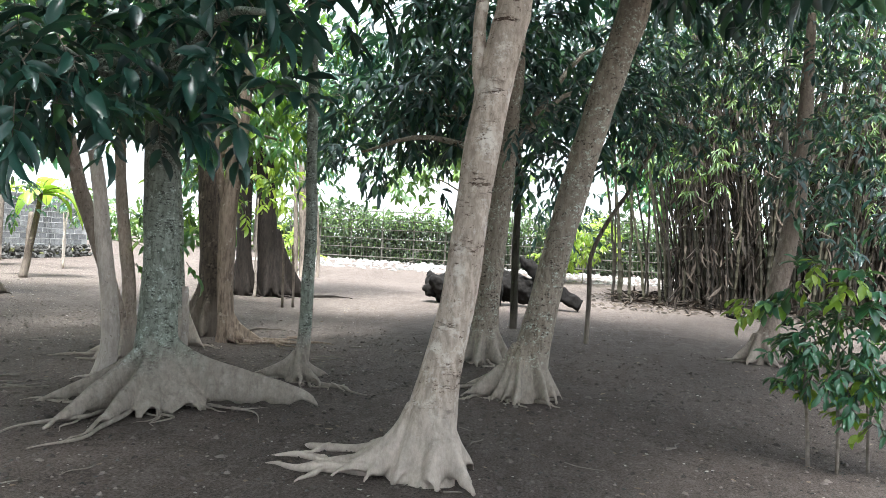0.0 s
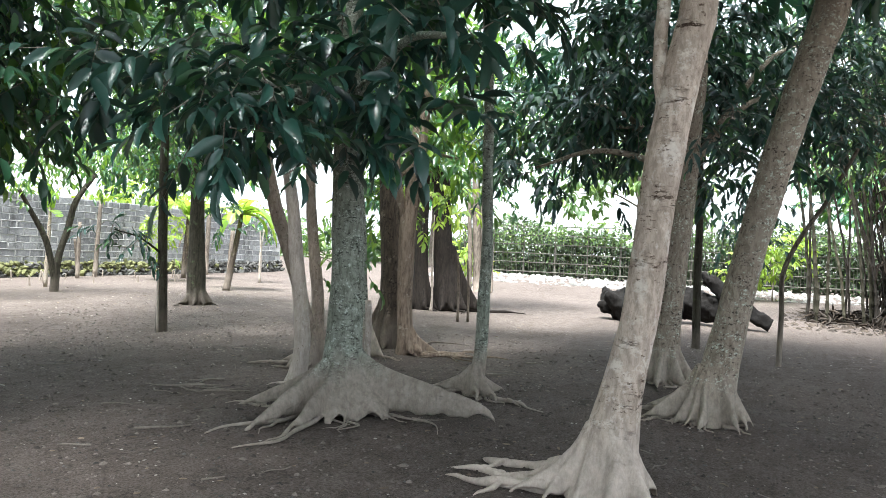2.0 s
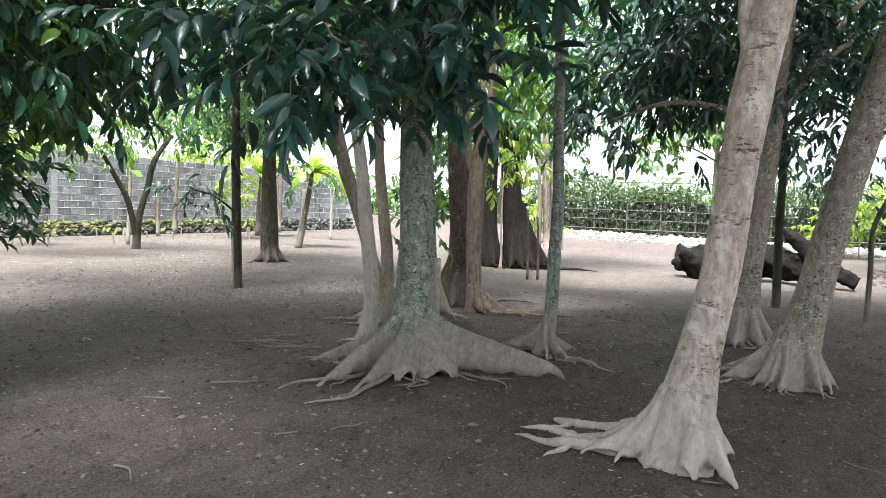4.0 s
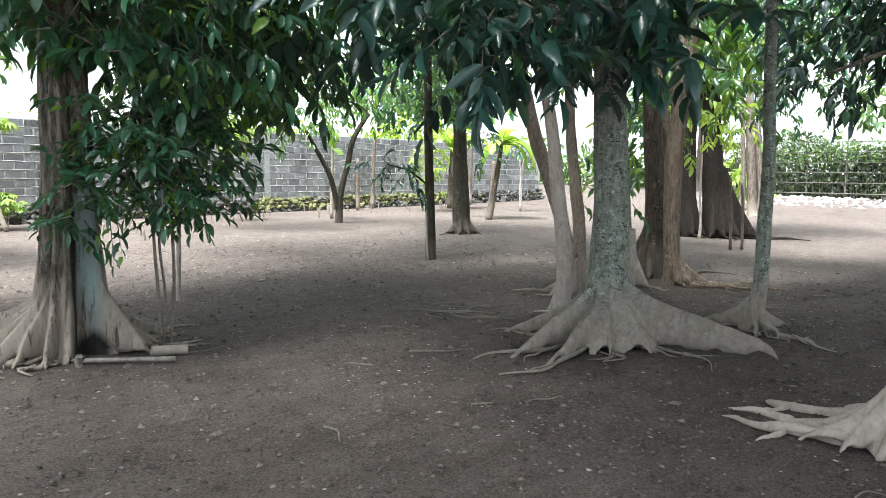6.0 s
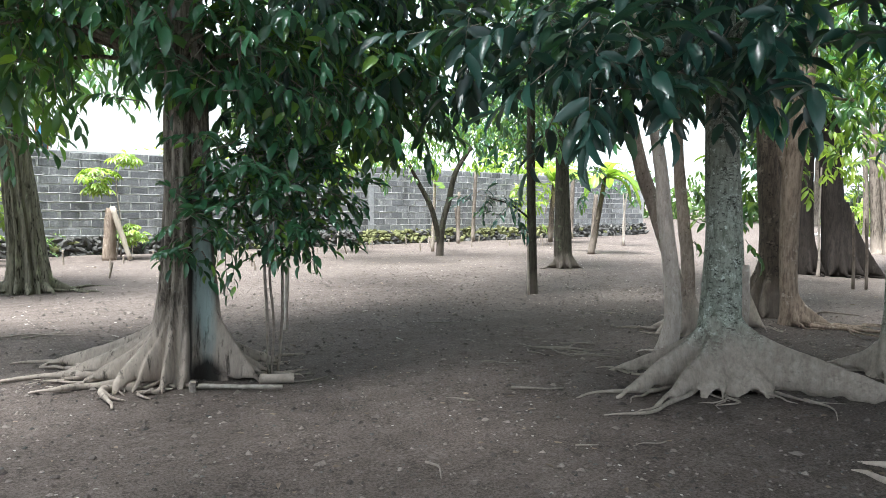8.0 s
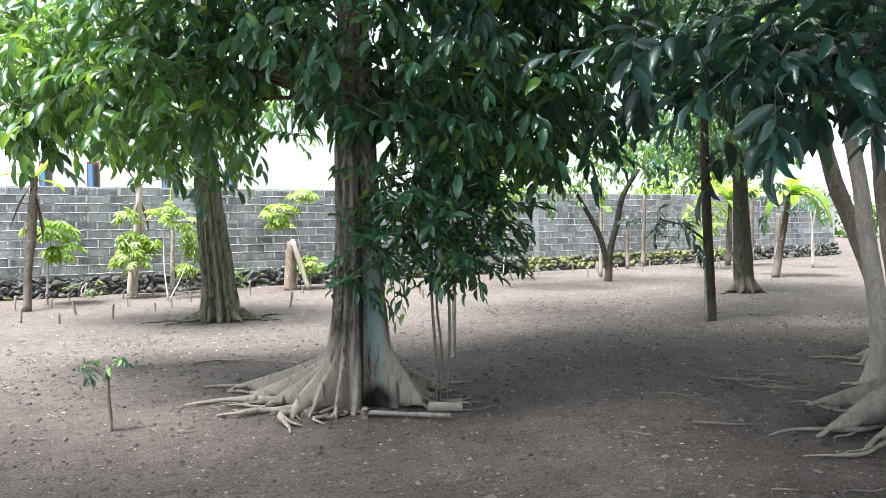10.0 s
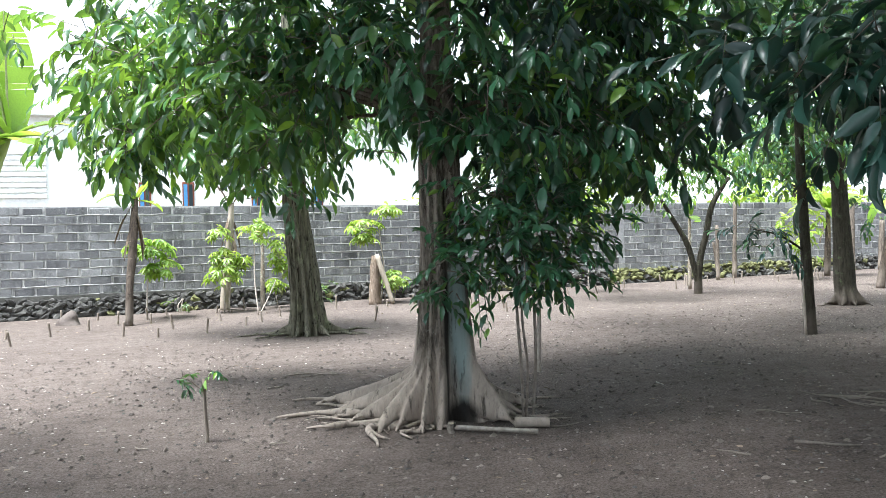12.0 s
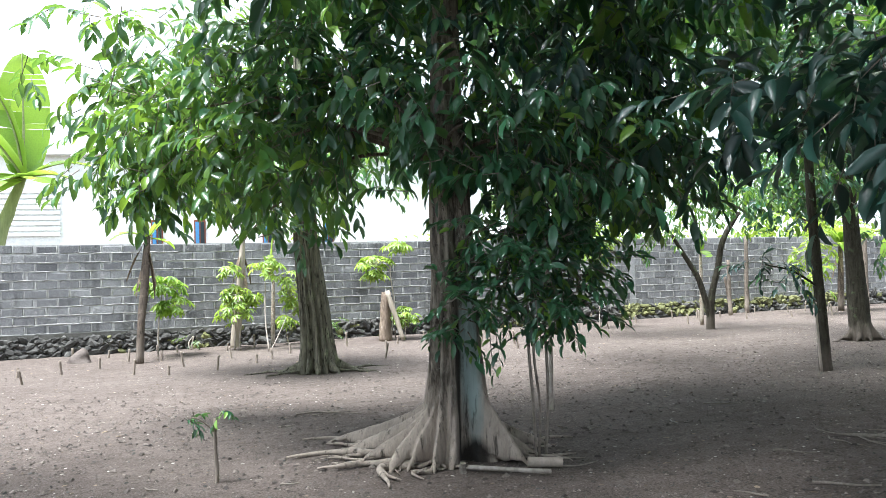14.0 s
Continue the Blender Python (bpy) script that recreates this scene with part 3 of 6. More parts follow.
def sprays(rng, blobs, density, length, slim, per=7, droop=0.55, twig=0.34, hollow=0.35):
    """Leaves in drooping sprays that fill blobs (x, y, z, radius across, radius up): place, direction, up, length, width; and the twigs."""
    P, A, U, Ln, tw = [], [], [], [], []
    for cx, cy, cz, ra, rv in blobs:
        n = max(4, int(density * 4.19 * ra * ra * rv))
        q = rng.normal(size=(n, 3))
        q = unit(q) * (hollow + (1 - hollow) * rng.random((n, 1)) ** 0.6) * (1 + 0.22 * rng.normal(size=(n, 1)))
        base = np.array([cx, cy, cz]) + q * [ra, ra, rv]
        d = unit(q * [1, 1, 0.4] + rng.normal(size=(n, 3)) * 0.6 + [0, 0, -0.25])
        side = unit(np.cross(d, [0, 0, 1.0]) + 1e-6)
        tl = twig * rng.uniform(0.7, 1.3, n)
        tw.append((base, d, tl))
        for k in range(per):
            s = (k + 0.6) / per
            at = base + d * (tl * s)[:, None] + np.array([0, 0, -0.25]) * (tl * s * s)[:, None]
            way = d * (0.35 + 0.65 * s) + side * ((-1) ** k * (1.0 - 0.55 * s)) + [0, 0, -droop] + rng.normal(size=(n, 3)) * 0.28
            P.append(at)
            A.append(way)
            U.append(np.array([0, 0, 1.0]) + rng.normal(size=(n, 3)) * 0.35 + d * 0.3)
            Ln.append(length * rng.uniform(0.65, 1.2, n))
    P, A, U, Ln = (np.concatenate(z) for z in (P, A, U, Ln))
    return P, A, U, Ln, Ln * slim * rng.uniform(0.85, 1.15, len(Ln)), tw


LEAF_MESHES = {}


def crown(tree, blobs, mat_, density=40, length=0.24, slim=0.36, per=7, seed=1, singles=0, name="crown", droop=0.55, twig=0.34, floor=0.0):
    """A crown of many leaves on a tree; the first ones of the lowest blobs stand as leaves of their own."""
    rng = np.random.default_rng(seed)
    ox, oy, oz = tree.matrix_world.translation
    P, A, U, Ln, W, tw = sprays(rng, blobs, density, length, slim, per, droop, twig)
    P = P - [ox, oy, oz]
    if floor:
        keep = P[:, 2] > floor
        P, A, U, Ln, W = P[keep], A[keep], U[keep], Ln[keep], W[keep]
    pick = np.zeros(len(P), bool)
    if singles:
        dist = np.hypot(P[:, 0] + ox, P[:, 1] + oy)
        pick[np.argsort(dist)[:singles]] = True
        if mat_.name not in LEAF_MESHES:
            v, f = leaf_array(np.zeros((1, 3)), np.array([[1.0, 0, 0]]), np.array([[0, 0, 1.0]]), np.ones(1), np.full(1, slim))
            LEAF_MESHES[mat_.name] = np_mesh("leaf", v, f)
            LEAF_MESHES[mat_.name].materials.append(mat_)
        for i in np.nonzero(pick)[0]:
            a = Vector(A[i]).normalized()
            s = Vector(U[i]).cross(a).normalized()
            r = Matrix((a, s, a.cross(s))).transposed().to_4x4()
            part("leaf", LEAF_MESHES[mat_.name], None, tree, m=Matrix.Translation(P[i]) @ r @ Matrix.Scale(Ln[i], 4))
    v, f = leaf_array(P[~pick], A[~pick], U[~pick], Ln[~pick], W[~pick])
    ob = part(name, np_mesh(name, v, f), mat_, tree, kind="stuff")
    # the twigs that carry the sprays
    b, d, tl = (np.concatenate(z) for z in zip(*tw))
    b = b - [ox, oy, oz]
    side = unit(np.cross(d, [0.3, 0.2, 1.0])) * 0.006
    up = unit(np.cross(side, d)) * 0.006
    e = b + d * tl[:, None] + np.array([0, 0, -0.25]) * tl[:, None]
    g = b - d * 0.25 * tl[:, None]
    v = np.stack([g + side, g - side * 0.5 + up, g - side * 0.5 - up, e], 1).reshape(-1, 3)
    k = np.arange(len(b))[:, None, None] * 4
    f = (np.array([(0, 1, 3), (1, 2, 3), (2, 0, 3)])[None] + k).reshape(-1, 3)
    part("brushwood", np_mesh("brushwood", v, f), TWIG, tree, kind="stuff")
    return ob


def limbs(tree, origin, blobs, radius, mat_, rng):
    """A tapered limb from a point of the trunk to the heart of each blob."""
    ox, oy, oz = tree.matrix_world.translation
    for cx, cy, cz, ra, rv in blobs:
        a, b = Vector(origin), Vector((cx - ox, cy - oy, cz - oz))
        far = (b - a).length
        if far < 0.3:
            continue
        r = min(radius, 0.012 + 0.02 * far)
        mid = a.lerp(b, 0.5) + Vector((rng.uniform(-0.12, 0.12), rng.uniform(-0.12, 0.12), 0.12 * far)) * min(1, far)
        part("limb", tube_mesh("limb", [(*a, r), (*mid, r * 0.7), (*b, r * 0.35)], seg=7, steps=5), mat_, tree)


def tree_thing(name, path, label, mat_, roots=(), lobes=(), seg=20, root_mat=None, group="", category="tree", seed=1, wobble=0.07, extra=(), flare=(), voxel=0.016, lift=0.03, passes=3, rough=0.005):
    """A tree: trunk along (x, y, z, radius) in the world and other stems; with a flare its foot is a rooted trunk, without one its roots are (angle, length, height, width, bend)."""
    x0, y0 = path[0][:2]
    base = gz(x0, y0)
    t = thing(name, (x0, y0, base), label, category, group)
    p = [(x - x0, y - y0, z - base, r) for x, y, z, r in path]
    first = p[0]
    p[0] = (first[0], first[1], -0.05, first[3])
    for q in extra:
        part("stem", tube_mesh("stem", [(x - x0, y - y0, z - base, r) for x, y, z, r in q], seg=10, seed=seed * 1.3, wobble=wobble), mat_, t)
    if flare:
        rooted_trunk(t, p, mat_, flare, roots, seed, max(seg, 24), lobes, wobble, voxel, lift, rough, passes)
    else:
        part("trunk", tube_mesh("trunk", p, seg=seg, lobes=lobes, seed=seed * 3.7, wobble=wobble), mat_, t)
        rng = random.Random(seed)
        for a in roots:
            part("root", np_mesh("root", *root_mesh(*a, rng=rng)), root_mat or ROOT, t)
    bpy.context.view_layer.update()
    return t

# ---- ground ----
def ground_sheet():
    def axis(lo, hi, step, far):
        near = np.arange(lo, hi + 1e-6, step)
        out = [lo - far, lo - far * 0.4, lo - far * 0.15, lo - 12, lo - 5, lo - 2]
        return np.concatenate([out, near, [hi + 2, hi + 5, hi + 12, hi + far * 0.15, hi + far * 0.4, hi + far]])
    xs, ys = axis(-4, 32, 0.2, 600), axis(-9, 20, 0.2, 600)
    v = np.zeros((len(xs), len(ys), 3))
    for i, x in enumerate(xs):
        for j, y in enumerate(ys):
            z = gz(x, y)
            if -5 < x < 33 and -10 < y < 21:
                z += 0.016 * noise.noise((x * 0.9, y * 0.9, 0)) + 0.007 * noise.noise((x * 3.1, y * 3.1, 4))
            v[i, j] = x, y, z - 0.012
    n, m = len(xs), len(ys)
    i, j = np.meshgrid(np.arange(n - 1), np.arange(m - 1), indexing="ij")
    q = np.stack([i * m + j, (i + 1) * m + j, (i + 1) * m + j + 1, i * m + j + 1], -1).reshape(-1, 4)
    return single("ground", np_mesh("ground", v.reshape(-1, 3), q), EARTH, "bare packed grey-brown earth of the grove", "ground", kind="structure")


ground = ground_sheet()


# ---- the block wall ----
WALL_Y, COURSE, PITCH, WALL_TOP = 18.93, 0.195, 0.441, 2.62
WALL_X0, WALL_X1 = -9.0, 26.6


def box(x0, x1, y0, y1, z0, z1):
    bm = bmesh.new()
    bmesh.ops.create_cube(bm, size=1, matrix=Matrix.Translation(((x0 + x1) / 2, (y0 + y1) / 2, (z0 + z1) / 2)) @ Matrix.Diagonal((x1 - x0, y1 - y0, z1 - z0, 1)))
    return bm


def bevel_box(x0, x1, y0, y1, z0, z1, w=0.01):
    bm = box(x0, x1, y0, y1, z0, z1)
    bmesh.ops.bevel(bm, geom=bm.edges[:], offset=w, segments=1, affect="EDGES")
    return bm


wall_north = thing("wall_north", (0, WALL_Y, 0), "grey concrete block wall with pale mortar on a rubble footing", "wall", kind="structure")
core = box(WALL_X0, WALL_X1, 0.003, 0.13, 0.0, WALL_TOP - 0.012)
part("mortar", core, MORTAR, wall_north)
footing = box(WALL_X0, WALL_X1, -0.06, 0.30, -0.2, WALL_TOP - 10 * COURSE - 0.02)
part("footing", footing, FOOTING, wall_north)
for px in (12.96, 19.47):
    part("pilaster", bevel_box(px - 0.11, px + 0.11, -0.014, 0.012, 0.3, WALL_TOP + 0.006, 0.008), PILASTER, wall_north)

# Unseen walls, added to keep low light off the near ground.
for nm, x0, x1, y0, y1 in (("unseen_wall_south", -9.0, 36.0, -13.2, -13.05), ("unseen_wall_west", -9.15, -9.0, -13.2, WALL_Y + 0.1)):
    single(nm, box(x0, x1, y0, y1, -0.4, 3.0), PILASTER, "plain grey wall out of view, added to block side light", "wall", kind="structure")


# ---- trees ----
A_BLOBS = [(4.48, 3.57, 2.63, 0.68, 0.53), (5.43, 3.73, 2.99, 0.96, 0.71), (5.37, 2.93, 2.97, 0.87, 0.62), (5.23, 2.63, 2.53, 0.40, 0.36), (4.88, 3.48, 2.38, 0.34, 0.22), (4.12, 3.38, 2.45, 0.34, 0.31), (4.11, 1.78, 2.84, 0.35, 0.23), (5.80, 3.38, 3.93, 1.54, 0.62), (4.73, 4.89, 2.81, 0.87, 0.44), (4.70, 3.96, 2.60, 0.58, 0.27), (4.74, 5.07, 3.00, 0.48, 0.27), (5.19, 4.45, 2.92, 0.58, 0.36)]
# High blobs added to shade the ground beneath the tree.
A_HIGH = [(5.96, 3.63, 5.26, 2.70, 1.06), (3.85, 4.21, 4.79, 1.74, 0.77)]
tree_a = tree_thing("buttress_tree", [(6.00, 3.55, 0.04, 0.250), (6.00, 3.56, 0.35, 0.188), (6.01, 3.56, 0.74, 0.162), (6.02, 3.56, 1.28, 0.151), (6.02, 3.60, 2.01, 0.142), (6.03, 3.64, 2.75, 0.127), (6.03, 3.69, 3.48, 0.117), (6.04, 3.69, 5.06, 0.067)],
                    "grey-green lichened trunk with a long low plate buttress", BARK_LICHEN, seed=3, root_mat=ROOT,
                    lobes=[(272, 0.5, 0.45, 0.3), (180, 0.5, 0.5, 0.3), (110, 0.35, 0.4, 0.3)],
                    flare=[(275, 1.16, 0.1, 0.66, 2.8, 0.17, 10), (168, 0.9, 0.11, 0.56, 1.5, 0, 0), (189, 0.85, 0.09, 0.5, 1.7, 0, 0), (117, 0.68, 0.09, 0.46, 1.6, 0, 0), (178, 0.36, 0.24, 0.5, 1.5, 0), (199, 0.36, 0.24, 0.5, 1.5, 0), (213, 0.34, 0.07, 0.5, 1.6, 0), (232, 0.22, 0.32, 0.5, 1.5, 0), (254, 0.3, 0.3, 0.5, 1.5, 0), (30, 0.6, 0.12, 0.4, 2, 0), (330, 0.6, 0.12, 0.4, 2, 0)], roots=[(168, 1.45, 0.028, 0), (189, 1.62, 0.028, 0), (117, 1.05, 0.024, 4), (213, 0.85, 0.02, 2), (262, 0.78, 0.018, -6), (267, 1.22, 0.016, -8), (200, 0.95, 0.013, 12)],
                    voxel=0.013,
                    lift=0.035, passes=4)
crown(tree_a, A_BLOBS, LEAF_DARK, density=16, length=0.265, slim=0.36, seed=11, singles=260, droop=0.4)
crown(tree_a, A_HIGH, LEAF_DARK, density=3.5, length=0.42, slim=0.36, seed=12)
limbs(tree_a, (0.02, 0.1, 2.6), A_BLOBS[:10], 0.05, BARK_LICHEN, random.Random(5))

tree_b = tree_thing("leaning_tree", [(4.90, 0.94, 0.02, 0.215), (4.91, 0.92, 0.16, 0.19), (4.91, 0.89, 0.47, 0.152), (4.92, 0.84, 0.78, 0.128), (4.93, 0.77, 1.16, 0.119), (4.94, 0.73, 1.53, 0.115), (4.95, 0.69, 1.95, 0.115), (4.96, 0.64, 2.37, 0.119), (4.97, 0.59, 2.70, 0.124), (4.98, 0.53, 3.01, 0.121), (5.00, 0.49, 3.34, 0.113), (5.04, 0.38, 5.19, 0.072)],
                    "pale scarred trunk leaning over splayed dusty roots", BARK_PALE, seed=4, seg=40, root_mat=ROOT_PALE,
                    lobes=[(227, 0.5, 0.35, 0.35), (190, 0.4, 0.3, 0.35), (150, 0.45, 0.35, 0.35), (110, 0.4, 0.35, 0.35), (300, 0.3, 0.4, 0.3), (20, 0.3, 0.5, 0.3)],
                    flare=[(232, 0.29, 0.09, 0.58, 1.7, 0, 0), (213, 0.15, 0.15, 0.58, 1.4, 0), (190, 0.05, 0.15, 0.5, 1.4, 0), (165, 0.11, 0.07, 0.5, 1.7, 0), (150, 0.11, 0.06, 0.48, 1.7, 0), (136, 0.23, 0.08, 0.46, 1.7, 0), (116, 0.40, 0.1, 0.42, 1.9, 0), (86, 0.36, 0.1, 0.34, 1.9, 0), (50, 0.55, 0.13, 0.3, 2, 0), (345, 0.3, 0.12, 0.4, 2, 0), (290, 0.14, 0.14, 0.5, 1.6, 0), (256, 0.14, 0.14, 0.55, 1.5, 0)], roots=[(112, 1.04, 0.056, -2), (90, 1.06, 0.05, -6), (54, 1.0, 0.07, 14), (102, 0.8, 0.024, 14)],
                    extra=[[(4.96, 0.66, 2.46, 0.051), (4.94, 0.71, 2.74, 0.048), (4.94, 0.72, 2.99, 0.044), (4.93, 0.73, 3.43, 0.041), (4.68, 0.99, 4.97, 0.026)]],
                    voxel=0.011,
                    lift=0.045, passes=3, rough=0.008)
# Out of view; spread past the tree to shade the near ground.
crown(tree_b, [(4.81, 0.49, 5.83, 3.11, 1.24), (2.56, 1.27, 5.37, 2.42, 0.91), (0.8, 0.2, 5.4, 2.6, 0.8), (3.0, -1.6, 5.4, 2.4, 0.8), (-1.6, -1.6, 5.4, 2.6, 0.8)], LEAF_DARK, density=7, length=0.42, slim=0.36, seed=13)

tree_c = tree_thing("leaning_tree", [(7.63, 0.49, 0.02, 0.235), (7.64, 0.47, 0.19, 0.205), (7.66, 0.40, 0.59, 0.167), (7.67, 0.32, 1.00, 0.153), (7.70, 0.22, 1.52, 0.142), (7.72, 0.11, 2.04, 0.146), (7.75, -0.03, 2.61, 0.148), (7.77, -0.17, 3.14, 0.150), (7.80, -0.32, 3.66, 0.154), (7.82, -0.44, 4.11, 0.154), (7.88, -0.65, 5.55, 0.095)],
                    "tan trunk with lichen specks leaning outward over ridged pale roots", BARK_TAN, seed=6, seg=28,
                    lobes=[(238, 0.45, 0.35, 0.35), (195, 0.4, 0.3, 0.35), (160, 0.45, 0.35, 0.35), (100, 0.45, 0.35, 0.35), (300, 0.35, 0.4, 0.3)],
                    flare=[(112, 0.40, 0.09, 0.5, 1.7, 0, 0), (66, 0.5, 0.1, 0.4, 1.9, 0), (138, 0.18, 0.08, 0.52, 1.6, 0, 0), (158, 0.16, 0.06, 0.5, 1.6, 0), (174, 0.23, 0.06, 0.54, 1.6, 0), (197, 0.04, 0.2, 0.5, 1.4, 0), (219, 0.27, 0.06, 0.6, 1.6, 0, 0), (252, 0.15, 0.06, 0.6, 1.5, 0, 0), (276, 0.18, 0.07, 0.55, 1.5, 0), (310, 0.28, 0.12, 0.45, 1.8, 0), (20, 0.3, 0.12, 0.4, 2, 0)], roots=[(112, 0.72, 0.03, 4), (66, 0.85, 0.04, 0), (138, 0.47, 0.022, 4), (160, 0.45, 0.022, -6), (174, 0.5, 0.024, 5), (219, 0.54, 0.026, 0), (255, 0.42, 0.022, 0), (126, 0.47, 0.02, 0)],
                    voxel=0.013,
                    lift=0.04, passes=2)
# Unseen leaves overhead, widened to keep the ground around the tree in shade.
crown(tree_c, [(8.40, -0.99, 6.42, 3.04, 1.30), (10.56, -2.13, 6.27, 2.23, 1.12), (5.6, 0.8, 5.6, 2.2, 0.8), (8.2, 1.6, 5.9, 2.2, 0.9), (6.4, -3.0, 5.4, 2.4, 0.9)], LEAF_DARK, density=8, length=0.42, slim=0.36, seed=14)

D_BLOBS = [(0.45, 8.0, 3.3, 0.9, 0.66), (0.05, 8.7, 3.0, 0.7, 0.6), (1.14, 7.25, 2.87, 0.78, 0.59), (1.63, 7.55, 3.61, 0.98, 0.68), (1.27, 8.27, 2.36, 0.54, 0.31), (-0.00, 9.27, 2.76, 0.59, 0.37), (1.97, 6.09, 3.01, 0.49, 0.49), (2.40, 5.73, 2.77, 0.59, 0.49), (3.21, 6.05, 2.72, 0.88, 0.78), (4.39, 6.55, 2.58, 0.88, 0.59), (3.61, 6.15, 1.80, 0.34, 0.34), (2.32, 6.73, 4.52, 1.76, 0.78), (5.25, 7.20, 3.82, 1.46, 0.97)]
tree_d = tree_thing("fluted_tree", [(2.50, 6.33, 0.06, 0.31), (2.50, 6.33, 0.22, 0.27), (2.50, 6.32, 0.40, 0.24), (2.51, 6.32, 0.69, 0.212), (2.51, 6.32, 1.07, 0.195), (2.51, 6.32, 1.50, 0.181), (2.50, 6.32, 2.08, 0.174), (2.50, 6.32, 2.70, 0.153), (2.50, 6.32, 3.37, 0.129), (2.51, 6.31, 4.05, 0.114), (2.53, 6.25, 5.35, 0.068)],
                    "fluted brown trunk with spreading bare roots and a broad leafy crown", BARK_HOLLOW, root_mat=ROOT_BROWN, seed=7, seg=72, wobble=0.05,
                    lobes=[(150, 0.45, 0.16, 0.9), (178, 0.35, 0.10, 1.2), (196, 0.42, 0.11, 1.6), (222, 0.50, 0.11, 2.2), (241, 0.42, 0.08, 2.6), (209, -0.22, 0.07, 3.0), (165, -0.2, 0.07, 3.0), (266, -0.50, 0.15, 2.4), (282, -0.26, 0.10, 2.4), (274, -0.8, 0.2, 0.6), (316, 0.42, 0.12, 1.6), (304, 0.3, 0.08, 2.0), (345, 0.30, 0.2, 0.8), (30, 0.35, 0.3, 0.6), (90, 0.35, 0.3, 0.6)],
                    flare=[(128, 1.1, 0.12, 0.56, 2, 0.02, 0), (148, 0.72, 0.11, 0.5, 1.9, 0.03), (170, 0.5, 0.09, 0.5, 1.8, 0.03), (186, 0.38, 0.11, 0.6, 1.7, 0.04, 14), (209, 0.26, 0.05, 0.66, 1.7, 0), (226, 0.24, 0.045, 0.8, 1.6, 0, 0), (248, 0.10, 0.045, 1.0, 1.5, 0, 0), (304, 0.36, 0.10, 0.95, 1.9, 0.02, 6), (320, 0.34, 0.08, 0.5, 1.8, 0), (333, 0.4, 0.08, 0.5, 2, 0), (5, 0.6, 0.1, 0.5, 2, 0), (40, 0.5, 0.12, 0.5, 2, 0), (80, 0.5, 0.12, 0.5, 2, 0), (104, 0.6, 0.1, 0.5, 2, 0)], roots=[(128, 1.72, 0.045, 0), (158, 1.48, 0.05, -12), (172, 1.16, 0.046, 8), (190, 1.02, 0.05, 26), (209, 0.7, 0.02, -8), (225, 0.74, 0.038, 4), (222, 0.5, 0.02, 12), (247, 0.5, 0.028, 6), (333, 1.0, 0.03, -4), (5, 1.28, 0.028, 4), (18, 1.1, 0.024, 0), (345, 0.9, 0.02, 10), (150, 1.2, 0.02, 10)],
                    voxel=0.0105,
                    lift=0.035, passes=1, rough=0.007)
# Inner leaves take the dark leaf colour to paint the crown's inner shade.
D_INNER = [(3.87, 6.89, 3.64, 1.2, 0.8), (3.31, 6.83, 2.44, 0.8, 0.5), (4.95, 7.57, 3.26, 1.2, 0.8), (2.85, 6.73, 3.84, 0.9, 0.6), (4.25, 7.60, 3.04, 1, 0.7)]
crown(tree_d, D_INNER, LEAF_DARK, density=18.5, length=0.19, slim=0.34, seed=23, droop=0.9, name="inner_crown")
crown(tree_d, D_BLOBS[-2:], LEAF_MID, density=20, length=0.23, slim=0.4, seed=24, droop=0.8, name="upper_crown")
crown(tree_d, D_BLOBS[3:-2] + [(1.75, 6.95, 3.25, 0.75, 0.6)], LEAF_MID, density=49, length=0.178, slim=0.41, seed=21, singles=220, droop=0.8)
# Outer and high leaves use the bright copy: sun painted into their colour.
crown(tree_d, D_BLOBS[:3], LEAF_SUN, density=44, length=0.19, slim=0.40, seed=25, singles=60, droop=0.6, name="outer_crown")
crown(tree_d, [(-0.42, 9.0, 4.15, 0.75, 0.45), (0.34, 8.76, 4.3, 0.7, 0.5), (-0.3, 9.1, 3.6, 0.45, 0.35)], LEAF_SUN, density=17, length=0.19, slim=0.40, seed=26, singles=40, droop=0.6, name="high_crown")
# Leaves above view; the last three, far from the trunk, only add shade.
crown(tree_d, [(2.53, 6.35, 5.64, 2.93, 1.07), (5.25, 6.93, 5.15, 2.14, 0.88), (-0.2, 3.0, 5.6, 1.8, 0.6), (-2.2, 3.4, 5.6, 2.2, 0.8), (-3.4, 5.4, 5.8, 2.0, 0.8)], LEAF_MID, density=8, length=0.42, slim=0.38, seed=22)
limbs(tree_d, (0.0, 0.0, 2.5), D_BLOBS[:10], 0.024, BARK_BROWN, random.Random(8))

slim_tree = tree_thing("slender_tree", [(7.39, 2.79, 0.04, 0.123), (7.40, 2.78, 0.12, 0.097), (7.42, 2.74, 0.50, 0.070), (7.42, 2.73, 1.09, 0.064), (7.42, 2.72, 1.67, 0.061), (7.42, 2.75, 2.26, 0.058), (7.42, 2.78, 3.13, 0.052), (7.42, 2.84, 4.00, 0.049), (7.41, 2.96, 5.38, 0.031)],
                       "straight slender grey trunk on a small stilted foot", BARK_LICHEN, seed=9, seg=14,
                       flare=[(96, 0.42, 0.05, 0.26, 2, 0), (240, 0.30, 0.05, 0.34, 2, 0), (205, 0.22, 0.05, 0.28, 1.8, 0), (70, 0.3, 0.05, 0.26, 2, 0), (330, 0.3, 0.05, 0.26, 2, 0)], roots=[(97, 0.72, 0.022, 6), (243, 0.98, 0.028, 4), (236, 0.6, 0.018, -10), (205, 0.5, 0.015, 10), (70, 0.55, 0.02, 0)],
                    voxel=0.012,
                    lift=0.06)
